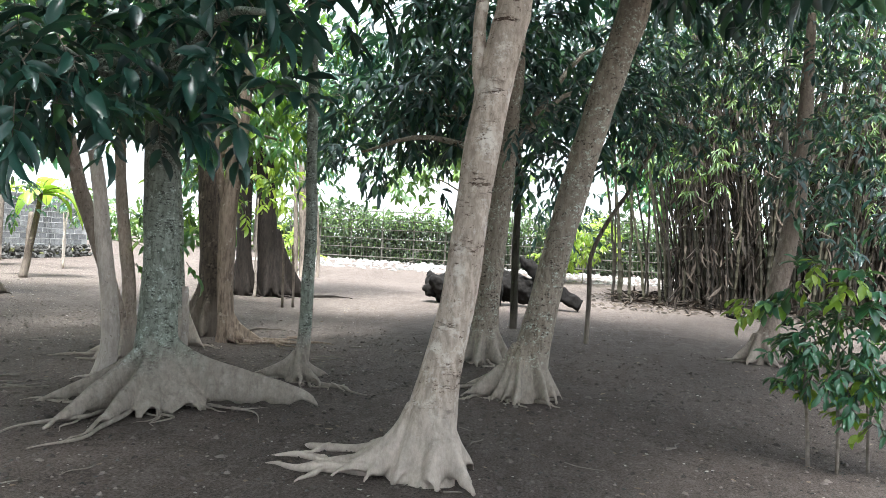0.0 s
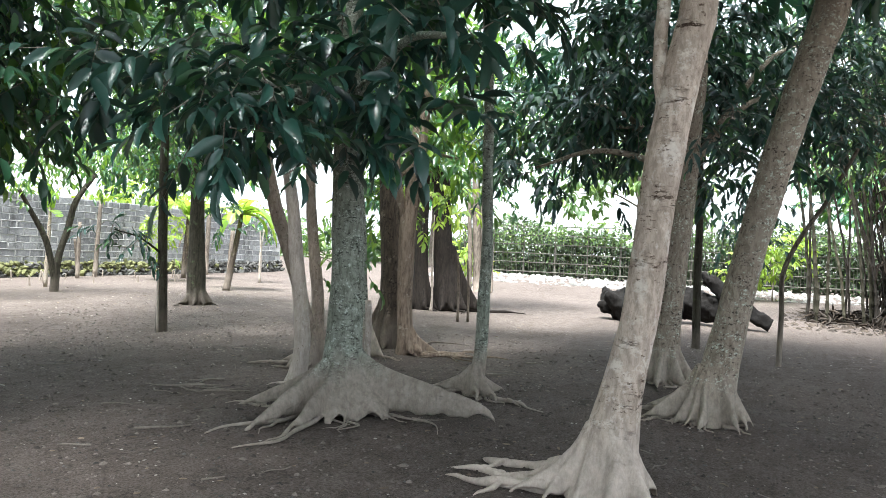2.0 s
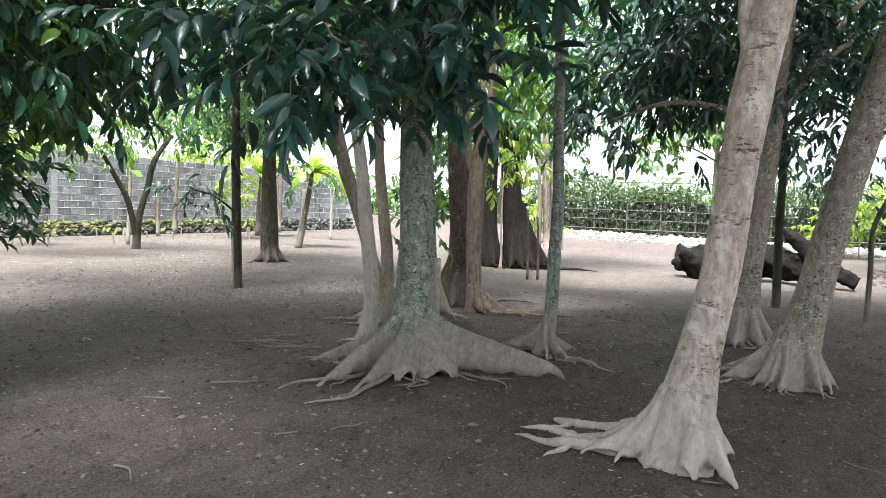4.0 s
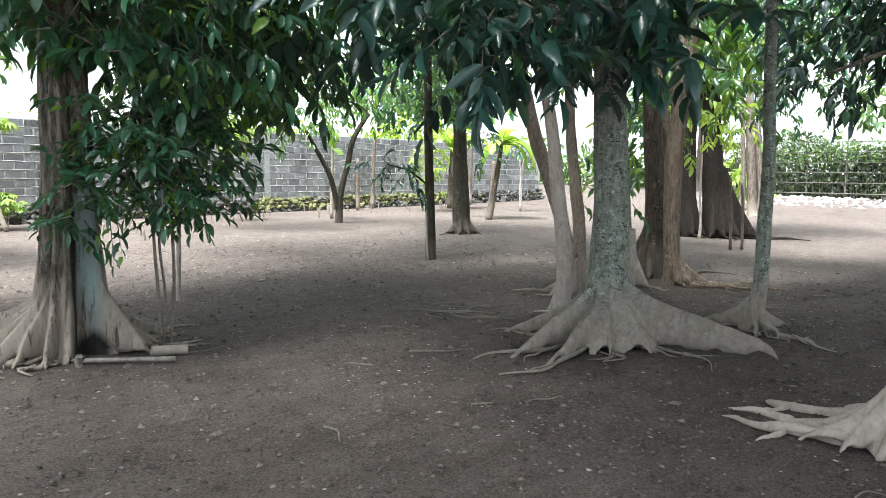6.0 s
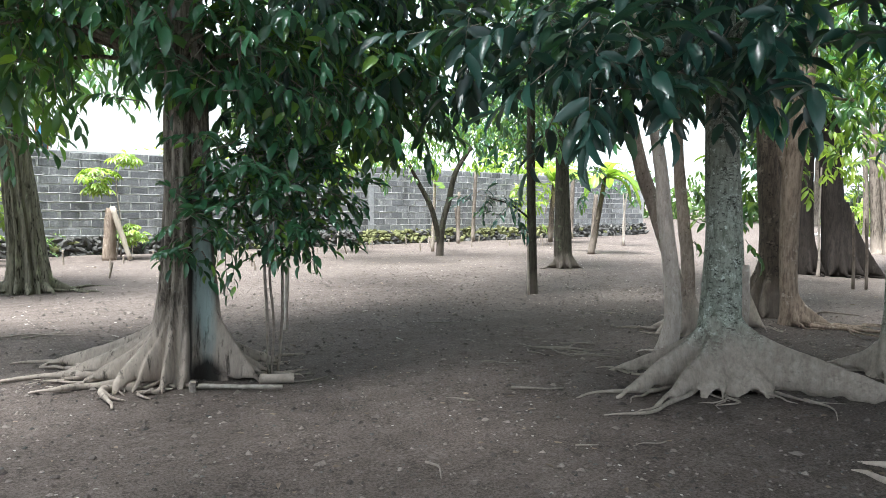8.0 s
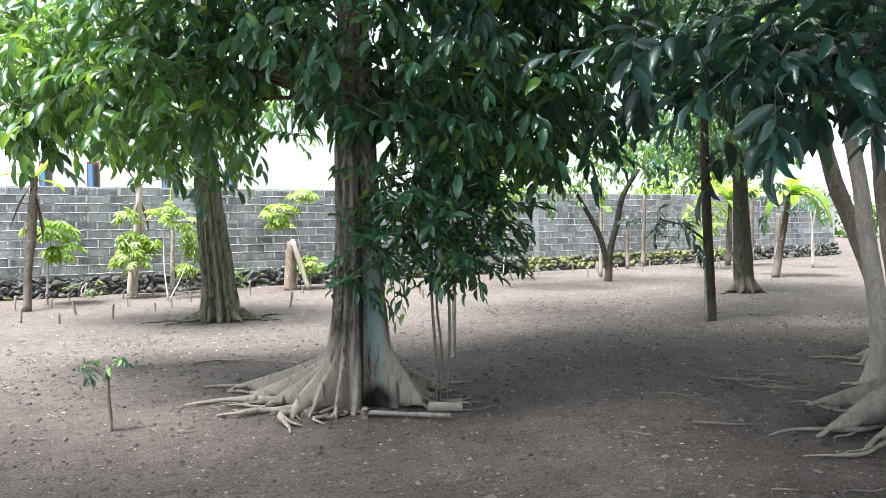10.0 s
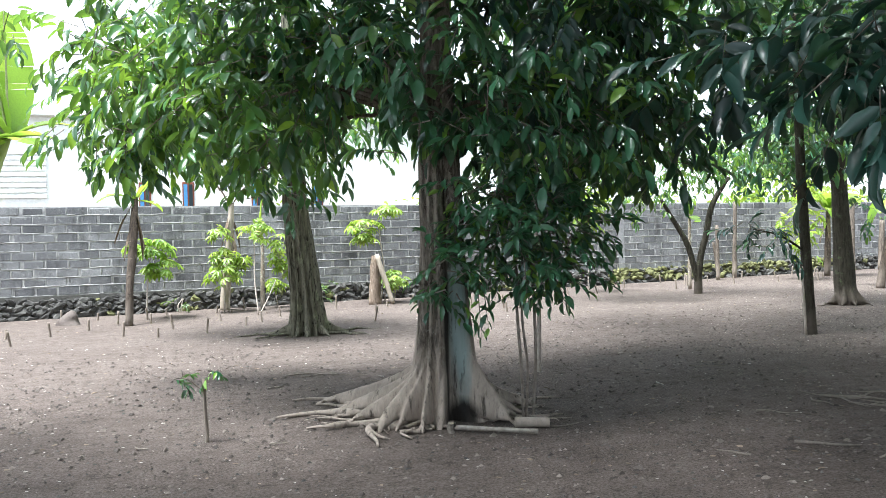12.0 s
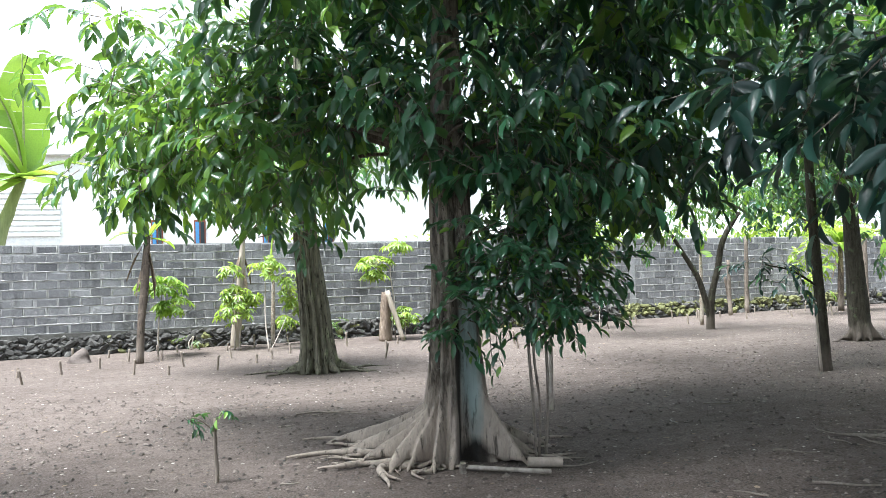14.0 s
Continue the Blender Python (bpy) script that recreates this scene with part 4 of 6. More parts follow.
crown(slim_tree, [(7.41, 2.86, 5.38, 1.64, 0.92)], LEAF_DARK, density=12, length=0.26, slim=0.36, seed=15)

M_BLOBS = [(10.37, 2.15, 3.39, 1.06, 0.85), (9.54, 2.86, 2.71, 0.62, 0.42), (10.32, 0.57, 3.18, 0.97, 0.76), (11.76, 1.60, 4.72, 1.94, 1.08), (12.47, -0.37, 4.10, 1.11, 0.89), (13.88, -0.77, 5.20, 1.35, 0.90), (11.5, 3.2, 3.9, 1.3, 0.9), (10.0, 1.6, 4.3, 1.2, 0.7)]
tree_m = tree_thing("grove_tree", [(9.63, 1.13, 0.03, 0.256), (9.63, 1.13, 0.14, 0.213), (9.63, 1.13, 0.66, 0.166), (9.65, 1.10, 1.25, 0.160), (9.66, 1.06, 1.84, 0.160), (9.67, 1.00, 2.41, 0.145), (9.68, 0.95, 3.29, 0.124), (9.69, 0.91, 4.02, 0.109), (9.73, 0.96, 5.90, 0.053)],
                    "brown trunk behind the leaning trees with heavy dark foliage", BARK_TAN, seed=10, lobes=[(250, 0.3, 0.3, 0.3), (160, 0.3, 0.4, 0.3)],
                    flare=[(95, 0.22, 0.1, 0.45, 1.7, 0), (135, 0.2, 0.1, 0.45, 1.7, 0), (175, 0.2, 0.1, 0.5, 1.6, 0), (215, 0.22, 0.1, 0.5, 1.6, 0), (255, 0.24, 0.09, 0.5, 1.7, 0), (300, 0.22, 0.1, 0.5, 1.7, 0), (30, 0.22, 0.1, 0.4, 1.8, 0)], roots=[(95, 0.6, 0.03, 0), (250, 0.55, 0.03, 5), (200, 0.5, 0.025, 0)],
                    voxel=0.018)
# High blob added to shade the ground behind the tree.
crown(tree_m, [(12.6, 0.6, 7.0, 2.6, 0.9)], LEAF_DARK, density=8.05, length=0.26, slim=0.36, seed=131)
crown(tree_m, M_BLOBS, LEAF_DARK, density=25, length=0.22, slim=0.34, seed=31)
limbs(tree_m, (0.08, -0.15, 2.6), M_BLOBS, 0.05, BARK_TAN, random.Random(9))

R_BLOBS = [(11.62, -3.32, 3.32, 1.14, 1.14), (11.69, -3.56, 1.95, 0.57, 0.57), (12.15, -3.00, 4.84, 1.48, 0.91), (11.16, -3.85, 2.88, 0.80, 1.37), (11.05, -2.85, 3.0, 0.6, 1.0)]
tree_r = tree_thing("grove_tree", [(11.76, -2.69, 0.00, 0.227), (11.76, -2.72, 0.13, 0.187), (11.78, -2.82, 0.58, 0.140), (11.80, -2.92, 1.25, 0.140), (11.82, -3.02, 1.85, 0.133), (11.85, -3.12, 2.43, 0.125), (11.86, -3.17, 3.77, 0.108), (11.86, -3.19, 5.23, 0.057)],
                    "tan trunk with low dark foliage beside the bamboo", BARK_SMOOTH, seed=12,
                    flare=[(105, 0.24, 0.08, 0.4, 1.8, 0), (150, 0.2, 0.1, 0.4, 1.7, 0), (200, 0.2, 0.1, 0.4, 1.7, 0), (250, 0.22, 0.09, 0.4, 1.7, 0), (290, 0.24, 0.09, 0.4, 1.8, 0), (20, 0.22, 0.1, 0.4, 1.8, 0)], roots=[(105, 0.6, 0.03, 0), (270, 0.6, 0.03, 0), (200, 0.5, 0.025, 0)],
                    voxel=0.018)
crown(tree_r, R_BLOBS, LEAF_DARK, density=14, length=0.18, slim=0.36, seed=32)
# High blobs added to shade the ground before the bamboo.
crown(tree_r, [(12.8, -3.8, 6.8, 3.0, 1.0), (15.0, -2.6, 7.0, 2.6, 0.9), (9.6, -5.0, 6.2, 2.6, 0.9), (16.5, -5.5, 7.6, 2.6, 0.9)], LEAF_DARK, density=6.5, length=0.26, slim=0.36, seed=132)
limbs(tree_r, (0.1, -0.35, 2.0), R_BLOBS, 0.05, BARK_GREY, random.Random(10))

# stems behind the buttressed tree
s1 = tree_thing("pale_stem_tree", [(6.61, 4.45, 0.05, 0.092), (6.62, 4.44, 0.12, 0.086), (6.63, 4.42, 0.64, 0.084), (6.63, 4.53, 1.35, 0.076), (6.62, 4.64, 2.11, 0.065), (6.59, 4.83, 2.87, 0.055), (6.58, 4.99, 4.11, 0.029)],
                "pale smooth young trunk close behind the buttressed tree", BARK_GREY, seed=13, seg=14, roots=[(110, 0.3, 0.02, 0)], flare=[(100, 0.05, 0.05, 0.2, 1.8, 0), (200, 0.04, 0.05, 0.2, 1.8, 0), (280, 0.05, 0.05, 0.2, 1.8, 0)], voxel=0.012)
s2 = tree_thing("pale_stem_tree", [(7.77, 5.00, 0.06, 0.154), (7.77, 5.04, 0.24, 0.111), (7.77, 5.11, 0.63, 0.083), (7.75, 5.26, 1.07, 0.077), (7.73, 5.42, 1.51, 0.083), (7.70, 5.59, 1.95, 0.083), (7.69, 5.71, 2.37, 0.077), (7.68, 5.82, 2.91, 0.063), (7.67, 5.96, 4.31, 0.029)],
                "curved grey-brown trunk with flared roots", BARK_SMOOTH, seed=14, seg=14, roots=[(100, 0.8, 0.026, 6), (150, 0.5, 0.022, 0), (265, 0.6, 0.022, 0)], flare=[(100, 0.3, 0.06, 0.3, 2, 0), (150, 0.2, 0.06, 0.35, 1.8, 0), (265, 0.3, 0.07, 0.55, 1.8, 0), (205, 0.15, 0.06, 0.4, 1.8, 0), (320, 0.3, 0.06, 0.4, 1.8, 0)], voxel=0.013)
s3 = tree_thing("slender_tree", [(8.74, 5.55, 0.07, 0.115), (8.74, 5.57, 0.20, 0.093), (8.75, 5.60, 0.81, 0.086), (8.74, 5.68, 1.39, 0.079), (8.74, 5.76, 1.96, 0.072), (8.74, 5.82, 2.75, 0.064), (8.72, 5.86, 4.40, 0.029)],
                "slender tan trunk in the grove", BARK_SMOOTH, seed=15, seg=12, roots=[(100, 0.4, 0.02, 0)], flare=[(100, 0.14, 0.05, 0.3, 1.8, 0), (190, 0.12, 0.05, 0.3, 1.8, 0), (270, 0.16, 0.05, 0.3, 1.8, 0)], voxel=0.014)
s4 = tree_thing("slender_tree", [(8.86, 4.93, 0.06, 0.106), (8.86, 4.93, 0.19, 0.086), (8.86, 5.00, 1.04, 0.079), (8.86, 5.04, 1.69, 0.072), (8.86, 5.13, 2.62, 0.064), (8.82, 5.18, 4.30, 0.029)],
                "slender mossy trunk in the grove", BARK_LICHEN, seed=16, seg=12, roots=[(262, 0.6, 0.02, 0)], flare=[(100, 0.14, 0.05, 0.4, 1.8, 0), (190, 0.12, 0.05, 0.3, 1.8, 0), (262, 0.3, 0.06, 0.6, 1.7, 0)], voxel=0.014)
crown(s1, [(6.63, 4.91, 3.53, 1.06, 0.67)], LEAF_DARK, density=13, length=0.25, seed=33)
crown(s2, [(7.78, 5.87, 3.64, 1.35, 0.87)], LEAF_DARK, density=15, length=0.25, seed=34)
crown(s3, [(8.92, 5.96, 3.92, 1.54, 0.96), (8.82, 5.69, 1.71, 0.24, 0.67)], LEAF_SUN, density=12, length=0.2, seed=35)
crown(s4, [(9.11, 5.02, 1.51, 0.29, 0.67), (8.92, 5.19, 3.53, 1.06, 0.67)], LEAF_SUN, density=14, length=0.17, seed=36)
single("cut_post", tube_mesh("cut_post", [(0, 0, -0.03, 0.05), (-0.07, -0.05, 0.39, 0.042), (-0.07, -0.03, 0.79, 0.040)], seg=10), BARK_GREY, "short pale cut pole standing among the trunks", "post", m=pose(8.34, 4.59, gz(8.34, 4.59)))

E_BLOBS = [(10.51, 5.04, 3.95, 1.22, 1.02), (11.71, 4.87, 3.12, 0.72, 0.83), (10.65, 5.88, 2.17, 0.58, 0.86), (11.52, 6.73, 5.01, 2.40, 1.15)]
tree_e = tree_thing("twin_trunk_tree", [(9.86, 5.08, 0.0, 0.19), (9.86, 5.07, 0.30, 0.172), (9.86, 5.06, 0.85, 0.16), (9.87, 5.08, 1.45, 0.162), (9.86, 5.13, 2.0, 0.155), (9.86, 5.24, 3.15, 0.118), (9.87, 5.31, 4.25, 0.10), (9.88, 5.43, 5.4, 0.05)],
                    "twin trunks, one dark umber and one red-brown, with long snaking roots", BARK_UMBER, seed=17, lobes=[(270, 0.2, 0.4, 0.6), (100, 0.2, 0.4, 0.4)], voxel=0.017,
                    flare=[(105, 0.4, 0.09, 0.75, 1.7, 0), (140, 0.25, 0.1, 0.6, 1.7, 0), (200, 0.18, 0.1, 0.6, 1.6, 0), (60, 0.45, 0.1, 0.6, 1.8, 0), (330, 0.5, 0.1, 0.6, 1.9, 0)], roots=[(105, 0.8, 0.03, 0), (150, 0.7, 0.025, 10), (330, 1.3, 0.03, 0)])
ex, ey = 9.40 - 9.86, 4.59 - 5.08
rooted_trunk(tree_e, [(ex, ey, -0.05, 0.125), (ex, ey - 0.01, 0.2, 0.112), (ex + 0.01, ey + 0.03, 0.8, 0.108), (ex + 0.02, ey + 0.04, 1.55, 0.118), (ex + 0.03, ey + 0.02, 1.98, 0.112), (ex + 0.06, ey - 0.07, 2.7, 0.088), (ex + 0.08, ey - 0.1, 3.7, 0.078), (ex + 0.07, ey, 4.7, 0.058)],
             BARK_RED, [(280, 0.42, 0.06, 0.42, 2, 0), (262, 0.2, 0.06, 0.35, 1.8, 0), (235, 0.1, 0.06, 0.35, 1.8, 0), (305, 0.35, 0.06, 0.4, 1.9, 0)], [(280, 1.45, 0.034, 6), (268, 1.15, 0.03, -8), (300, 1.15, 0.03, 8), (246, 0.5, 0.022, 0), (288, 1.0, 0.02, 16)], seed=171, voxel=0.015)
for q in ([(ex + 0.02, ey + 0.03, 1.70, 0.066), (ex - 0.03, ey + 0.17, 2.22, 0.056), (ex - 0.04, ey + 0.27, 3.1, 0.045), (ex, ey + 0.3, 4.2, 0.03)], [(ex + 0.03, ey, 1.72, 0.05), (ex + 0.03, ey + 0.06, 2.2, 0.05), (ex + 0.08, ey + 0.02, 3.2, 0.035)]):
    part("limb", tube_mesh("limb", q, seg=10, seed=2.0), BARK_RED, tree_e)
crown(tree_e, E_BLOBS, LEAF_SUN, density=17, length=0.24, seed=37)
limbs(tree_e, (0.02, 0.1, 2.4), E_BLOBS[:2], 0.05, BARK_RED, random.Random(11))

EE_BLOBS = [(14.12, 6.18, 2.54, 0.83, 0.62), (16.3, 6.7, 4.93, 1.88, 1.67), (18.57, 5.94, 5.10, 1.93, 1.72)]
tree_f = tree_thing("old_buttress_tree", [(16.35, 6.93, 0.09, 0.30), (16.35, 6.95, 0.3, 0.27), (16.33, 7.0, 1.15, 0.235), (16.30, 7.06, 1.89, 0.225), (16.28, 7.14, 3.02, 0.21), (16.26, 7.3, 4.88, 0.18), (16.3, 7.35, 6.86, 0.083)],
                    "broad dark old trunks with high plate buttresses", BARK_DARK, seed=18, seg=28, voxel=0.03,
                    flare=[(286, 0.62, 0.14, 1.5, 1.5, 0, 0), (262, 0.35, 0.14, 1.0, 1.6, 0), (230, 0.2, 0.14, 1.0, 1.6, 0), (190, 0.2, 0.14, 1.0, 1.6, 0), (110, 0.2, 0.12, 0.9, 1.7, 0), (330, 0.6, 0.14, 1.0, 1.8, 0)], roots=[(284, 1.9, 0.05, 8), (300, 1.5, 0.045, -8), (235, 0.9, 0.04, 0)])
rooted_trunk(tree_f, [(-0.28, 0.50, -0.05, 0.22), (-0.28, 0.50, 0.3, 0.2), (-0.30, 0.54, 1.15, 0.165), (-0.30, 0.58, 2.6, 0.16), (-0.30, 0.6, 4.2, 0.14), (-0.25, 0.7, 5.8, 0.07)], BARK_DARK, [(105, 0.28, 0.12, 1.1, 1.5, 0), (150, 0.15, 0.12, 0.8, 1.6, 0), (225, 0.15, 0.12, 0.8, 1.6, 0), (262, 0.22, 0.1, 0.9, 1.6, 0)], [(110, 0.7, 0.04, 0), (240, 0.6, 0.04, 0)], seed=181, voxel=0.03)
part("root", tube_mesh("root", [(-0.55, 0.12, -0.05, 0.045), (-0.42, 0.16, 0.3, 0.028), (-0.36, 0.22, 0.9, 0.022), (-0.3, 0.25, 2.2, 0.018)], seg=8), ROOT_BROWN, tree_f, "pale hanging root against the dark trunks")
tree_f2 = tree_thing("pale_stem_tree", [(23.9, 8.9, 0.15, 0.22), (23.9, 8.95, 0.5, 0.17), (23.88, 9.0, 1.4, 0.15), (23.86, 9.1, 2.75, 0.14), (23.86, 9.3, 5.35, 0.07)],
                     "cluster of weathered stems behind the old buttressed trunks", BARK_BROWN, seed=19, seg=16, roots=[(280, 0.5, 0.5, 0.2), (100, 0.4, 0.4, 0.2)],
                     extra=[[(23.8, 8.65, 0.1, 0.1), (23.82, 8.7, 1.2, 0.09), (23.8, 8.85, 2.6, 0.08), (23.8, 8.9, 4.6, 0.05)], [(23.7, 9.25, 0.1, 0.09), (23.72, 9.2, 1.2, 0.085), (23.75, 9.3, 2.6, 0.07), (23.7, 9.4, 4.6, 0.05)], [(23.75, 8.42, 0.1, 0.06), (23.78, 8.45, 1.2, 0.055), (23.75, 8.6, 3.0, 0.05)]])
crown(tree_f, EE_BLOBS[1:], LEAF_MID, density=11.5, length=0.2, seed=38)
crown(tree_f2, EE_BLOBS[:1] + [(16.93, 7.61, 4.68, 1.66, 1.24)], LEAF_BRIGHT, density=18, length=0.2, seed=39)
for k, (x, y, h, r) in enumerate([(14.12, 5.70, 1.33, 0.031), (14.27, 5.54, 1.23, 0.029)]):
    single("cut_sapling", tube_mesh("cut_sapling", [(0, 0, -0.03, r), (0.01, 0.02, h * 0.5, r * 0.9), (0.0, 0.06, h, r * 0.8)], seg=8, seed=k), BARK_UMBER, "thin bare upright sapling stem", "sapling", m=pose(x, y, gz(x, y)))

# young trees further off
K1 = tree_thing("young_tree", [(13.63, 1.09, 0.04, 0.082), (13.62, 1.09, 0.15, 0.072), (13.63, 1.12, 1.46, 0.068), (13.63, 1.12, 2.27, 0.061), (13.63, 1.16, 3.49, 0.050), (13.66, 1.21, 4.99, 0.027)], "straight young brown trunk", BARK_MOSS, seed=20, seg=10)
crown(K1, [(13.67, 1.20, 4.44, 1.43, 0.99), (15.06, 0.54, 2.50, 0.78, 0.67)], LEAF_DARK, density=20.7, length=0.19, seed=40)
K2 = tree_thing("bent_sapling", [(12.37, -0.19, 0.02, 0.048), (12.37, -0.19, 0.14, 0.042), (12.37, -0.20, 0.89, 0.038), (12.37, -0.19, 1.43, 0.038), (12.40, -0.33, 1.85, 0.036), (12.43, -0.53, 2.22, 0.034), (12.48, -0.76, 2.60, 0.032), (12.57, -1.13, 3.36, 0.026)], "thin dark sapling bent at chest height", BARK_BROWN, seed=21, seg=10)
crown(K2, [(12.90, -1.26, 3.85, 1.01, 0.67)], LEAF_DARK, density=27.6, length=0.19, seed=41)
G_BLOBS = [(2.41, 12.60, 3.64, 1.47, 0.98), (0.5, 13.3, 4.3, 1.2, 1.0), (1.3, 13.5, 5.3, 1.2, 0.9), (1.17, 12.57, 3.42, 1.18, 0.78)]
tree_g = tree_thing("fluted_tree", [(2.60, 12.73, 0.11, 0.300), (2.60, 12.73, 0.27, 0.270), (2.58, 12.74, 0.69, 0.235), (2.54, 12.75, 1.25, 0.215), (2.46, 12.78, 2.00, 0.195), (2.43, 12.80, 2.55, 0.185), (2.43, 12.80, 3.86, 0.176), (2.39, 12.80, 5.50, 0.088)],
                    "grooved olive-brown trunk with dark thin surface roots near the wall", BARK_OLIVE, seed=22, seg=60, root_mat=ROOT_BROWN,
                    lobes=[(150, 0.34, 0.14, 3), (182, 0.3, 0.1, 3), (168, -0.2, 0.06, 4), (204, 0.36, 0.09, 3), (228, 0.34, 0.08, 3), (216, -0.26, 0.06, 4), (242, -0.28, 0.06, 4), (258, 0.36, 0.09, 3), (270, -0.2, 0.05, 4), (280, 0.3, 0.09, 3), (304, 0.34, 0.12, 3), (340, 0.2, 0.2, 2)],
                    flare=[(160, 0.35, 0.05, 0.25, 2, 0), (188, 0.3, 0.05, 0.25, 2, 0), (225, 0.12, 0.08, 0.4, 1.6, 0), (255, 0.12, 0.08, 0.4, 1.6, 0), (295, 0.25, 0.06, 0.3, 1.9, 0), (335, 0.4, 0.06, 0.3, 2, 0), (6, 0.35, 0.06, 0.3, 2, 0), (80, 0.4, 0.12, 0.4, 2, 0)], roots=[(160, 1.2, 0.026, 8), (188, 1.0, 0.024, 14), (225, 0.6, 0.022, 0), (335, 1.1, 0.03, -10), (6, 1.3, 0.03, -6), (320, 0.9, 0.026, 12), (172, 0.9, 0.02, -8), (350, 0.8, 0.02, 10)],
                    voxel=0.012,
                    lift=0.02, passes=1, rough=0.01)
crown(tree_g, G_BLOBS, LEAF_SUN, density=23, length=0.23, seed=42, droop=0.8)
limbs(tree_g, (-0.18, 0.1, 3.0), G_BLOBS, 0.07, BARK_OLIVE, random.Random(12))
F1 = tree_thing("young_tree", [(8.88, 8.44, 0.09, 0.106), (8.88, 8.44, 0.19, 0.093), (8.87, 8.45, 0.77, 0.079), (8.84, 8.46, 1.56, 0.071), (8.81, 8.47, 2.36, 0.067), (8.79, 8.47, 3.30, 0.060), (8.77, 8.48, 4.50, 0.048), (8.72, 8.56, 5.50, 0.029)], "dark slim trunk with a leafy side twig", BARK_MOSS, seed=23, seg=12,
                extra=[[(8.85, 8.45, 1.30, 0.019), (8.43, 8.50, 1.54, 0.013), (8.00, 8.55, 1.64, 0.008)]])
# Added high up to throw shade on the clearing's near side.
crown(F1, [(6.9, 9.5, 5.7, 2.3, 0.8), (10.2, 8.6, 5.9, 2.0, 0.8)], LEAF_MID, density=9, length=0.3, seed=143, name="upper_crown")
crown(F1, [(8.69, 8.51, 3.07, 0.77, 0.77), (8.95, 8.92, 4.56, 1.54, 0.96)], LEAF_MID, density=23, length=0.17, seed=43)
crown(F1, [(8.03, 8.56, 1.58, 0.31, 0.19), (8.39, 8.50, 1.39, 0.21, 0.24)], LEAF_DARK, density=110, length=0.15, seed=44)
single("cut_sapling", tube_mesh("cut_sapling", [(0, 0, -0.03, 0.02), (-0.03, 0, 0.5, 0.018), (-0.05, 0, 0.95, 0.015)], seg=8), BARK_GREY, "thin pale bare stem beside the dark trunk", "sapling", m=pose(8.74, 8.38, gz(8.74, 8.38)))
F2 = tree_thing("young_tree", [(12.50, 10.97, 0.12, 0.221), (12.50, 10.97, 0.21, 0.192), (12.48, 10.98, 0.91, 0.178), (12.45, 10.99, 1.98, 0.149), (12.41, 11.00, 3.05, 0.138), (12.41, 10.99, 4.44, 0.117), (12.42, 11.05, 5.89, 0.058)], "straight dark grooved trunk in the clearing", BARK_MOSS, root_mat=BARK_MOSS, seed=24, seg=20,
                lobes=[(200, 0.15, 0.25, 1.5), (250, 0.15, 0.25, 1.5), (300, 0.15, 0.25, 1.5)], roots=[(165, 0.6, 0.03, 0), (300, 0.5, 0.03, 0)], flare=[(165, 0.2, 0.07, 0.3, 1.8, 0), (215, 0.12, 0.08, 0.5, 1.6, 0), (255, 0.12, 0.08, 0.5, 1.6, 0), (300, 0.18, 0.07, 0.4, 1.8, 0)], voxel=0.018)
# The last blob is added to keep the trunk in shade.
crown(F2, [(12.12, 10.75, 4.16, 1.25, 1.15), (12.96, 10.92, 2.19, 0.48, 0.77), (12.43, 11.05, 5.89, 1.73, 0.96), (11.6, 10.4, 6.2, 2.4, 0.9)], LEAF_MID, density=16.1, length=0.17, seed=45)
F3 = tree_thing("forked_sapling", [(12.25, 14.81, 0.15, 0.116), (12.24, 14.81, 0.25, 0.101), (12.28, 14.77, 0.99, 0.079), (12.45, 14.71, 1.66, 0.073), (12.59, 14.66, 2.31, 0.066), (12.95, 14.51, 2.95, 0.053)], "low forked sapling trunk with a spreading crown", BARK_MOSS, seed=25, seg=12,
                extra=[[(12.24, 14.80, 0.49, 0.077), (12.13, 14.83, 0.97, 0.067), (11.98, 14.87, 1.46, 0.064), (11.69, 14.96, 1.99, 0.053), (11.38, 14.98, 2.47, 0.039)]])
crown(F3, [(11.96, 14.48, 3.09, 1.16, 0.58), (10.15, 14.15, 2.93, 1.16, 0.77), (12.81, 14.12, 3.71, 1.44, 0.96), (9.38, 14.47, 3.82, 1.55, 1.07)], LEAF_SUN, density=17.25, length=0.155, seed=46, droop=0.8)

# ---- saplings beside the fluted tree, with the leafy shrub they carry ----
shrub = thing("sapling_clump", (3.11, 5.99, gz(3.11, 5.99)), "clump of thin upright saplings with dark glossy leaves", "sapling")
for k, q in enumerate([[(3.05, 5.95, 0.06, 0.010), (3.04, 5.95, 0.55, 0.014), (3.02, 5.96, 0.97, 0.013), (3.02, 5.96, 1.48, 0.010), (2.97, 5.99, 1.92, 0.006)],
                       [(3.17, 6.01, 0.06, 0.014), (3.20, 5.99, 0.58, 0.014), (3.20, 6.00, 1.06, 0.013), (3.19, 5.99, 1.48, 0.010), (3.31, 6.04, 2.02, 0.006)],
                       [(3.09, 5.98, 0.06, 0.012), (3.11, 5.97, 0.50, 0.011), (3.08, 5.99, 0.94, 0.011), (3.11, 6.01, 1.43, 0.008)]]):
    part("stem", tube_mesh("stem", [(x - 3.11, y - 5.99, z - gz(3.11, 5.99), r) for x, y, z, r in q], seg=8, seed=k), ROOT_BROWN, shrub)
bpy.context.view_layer.update()
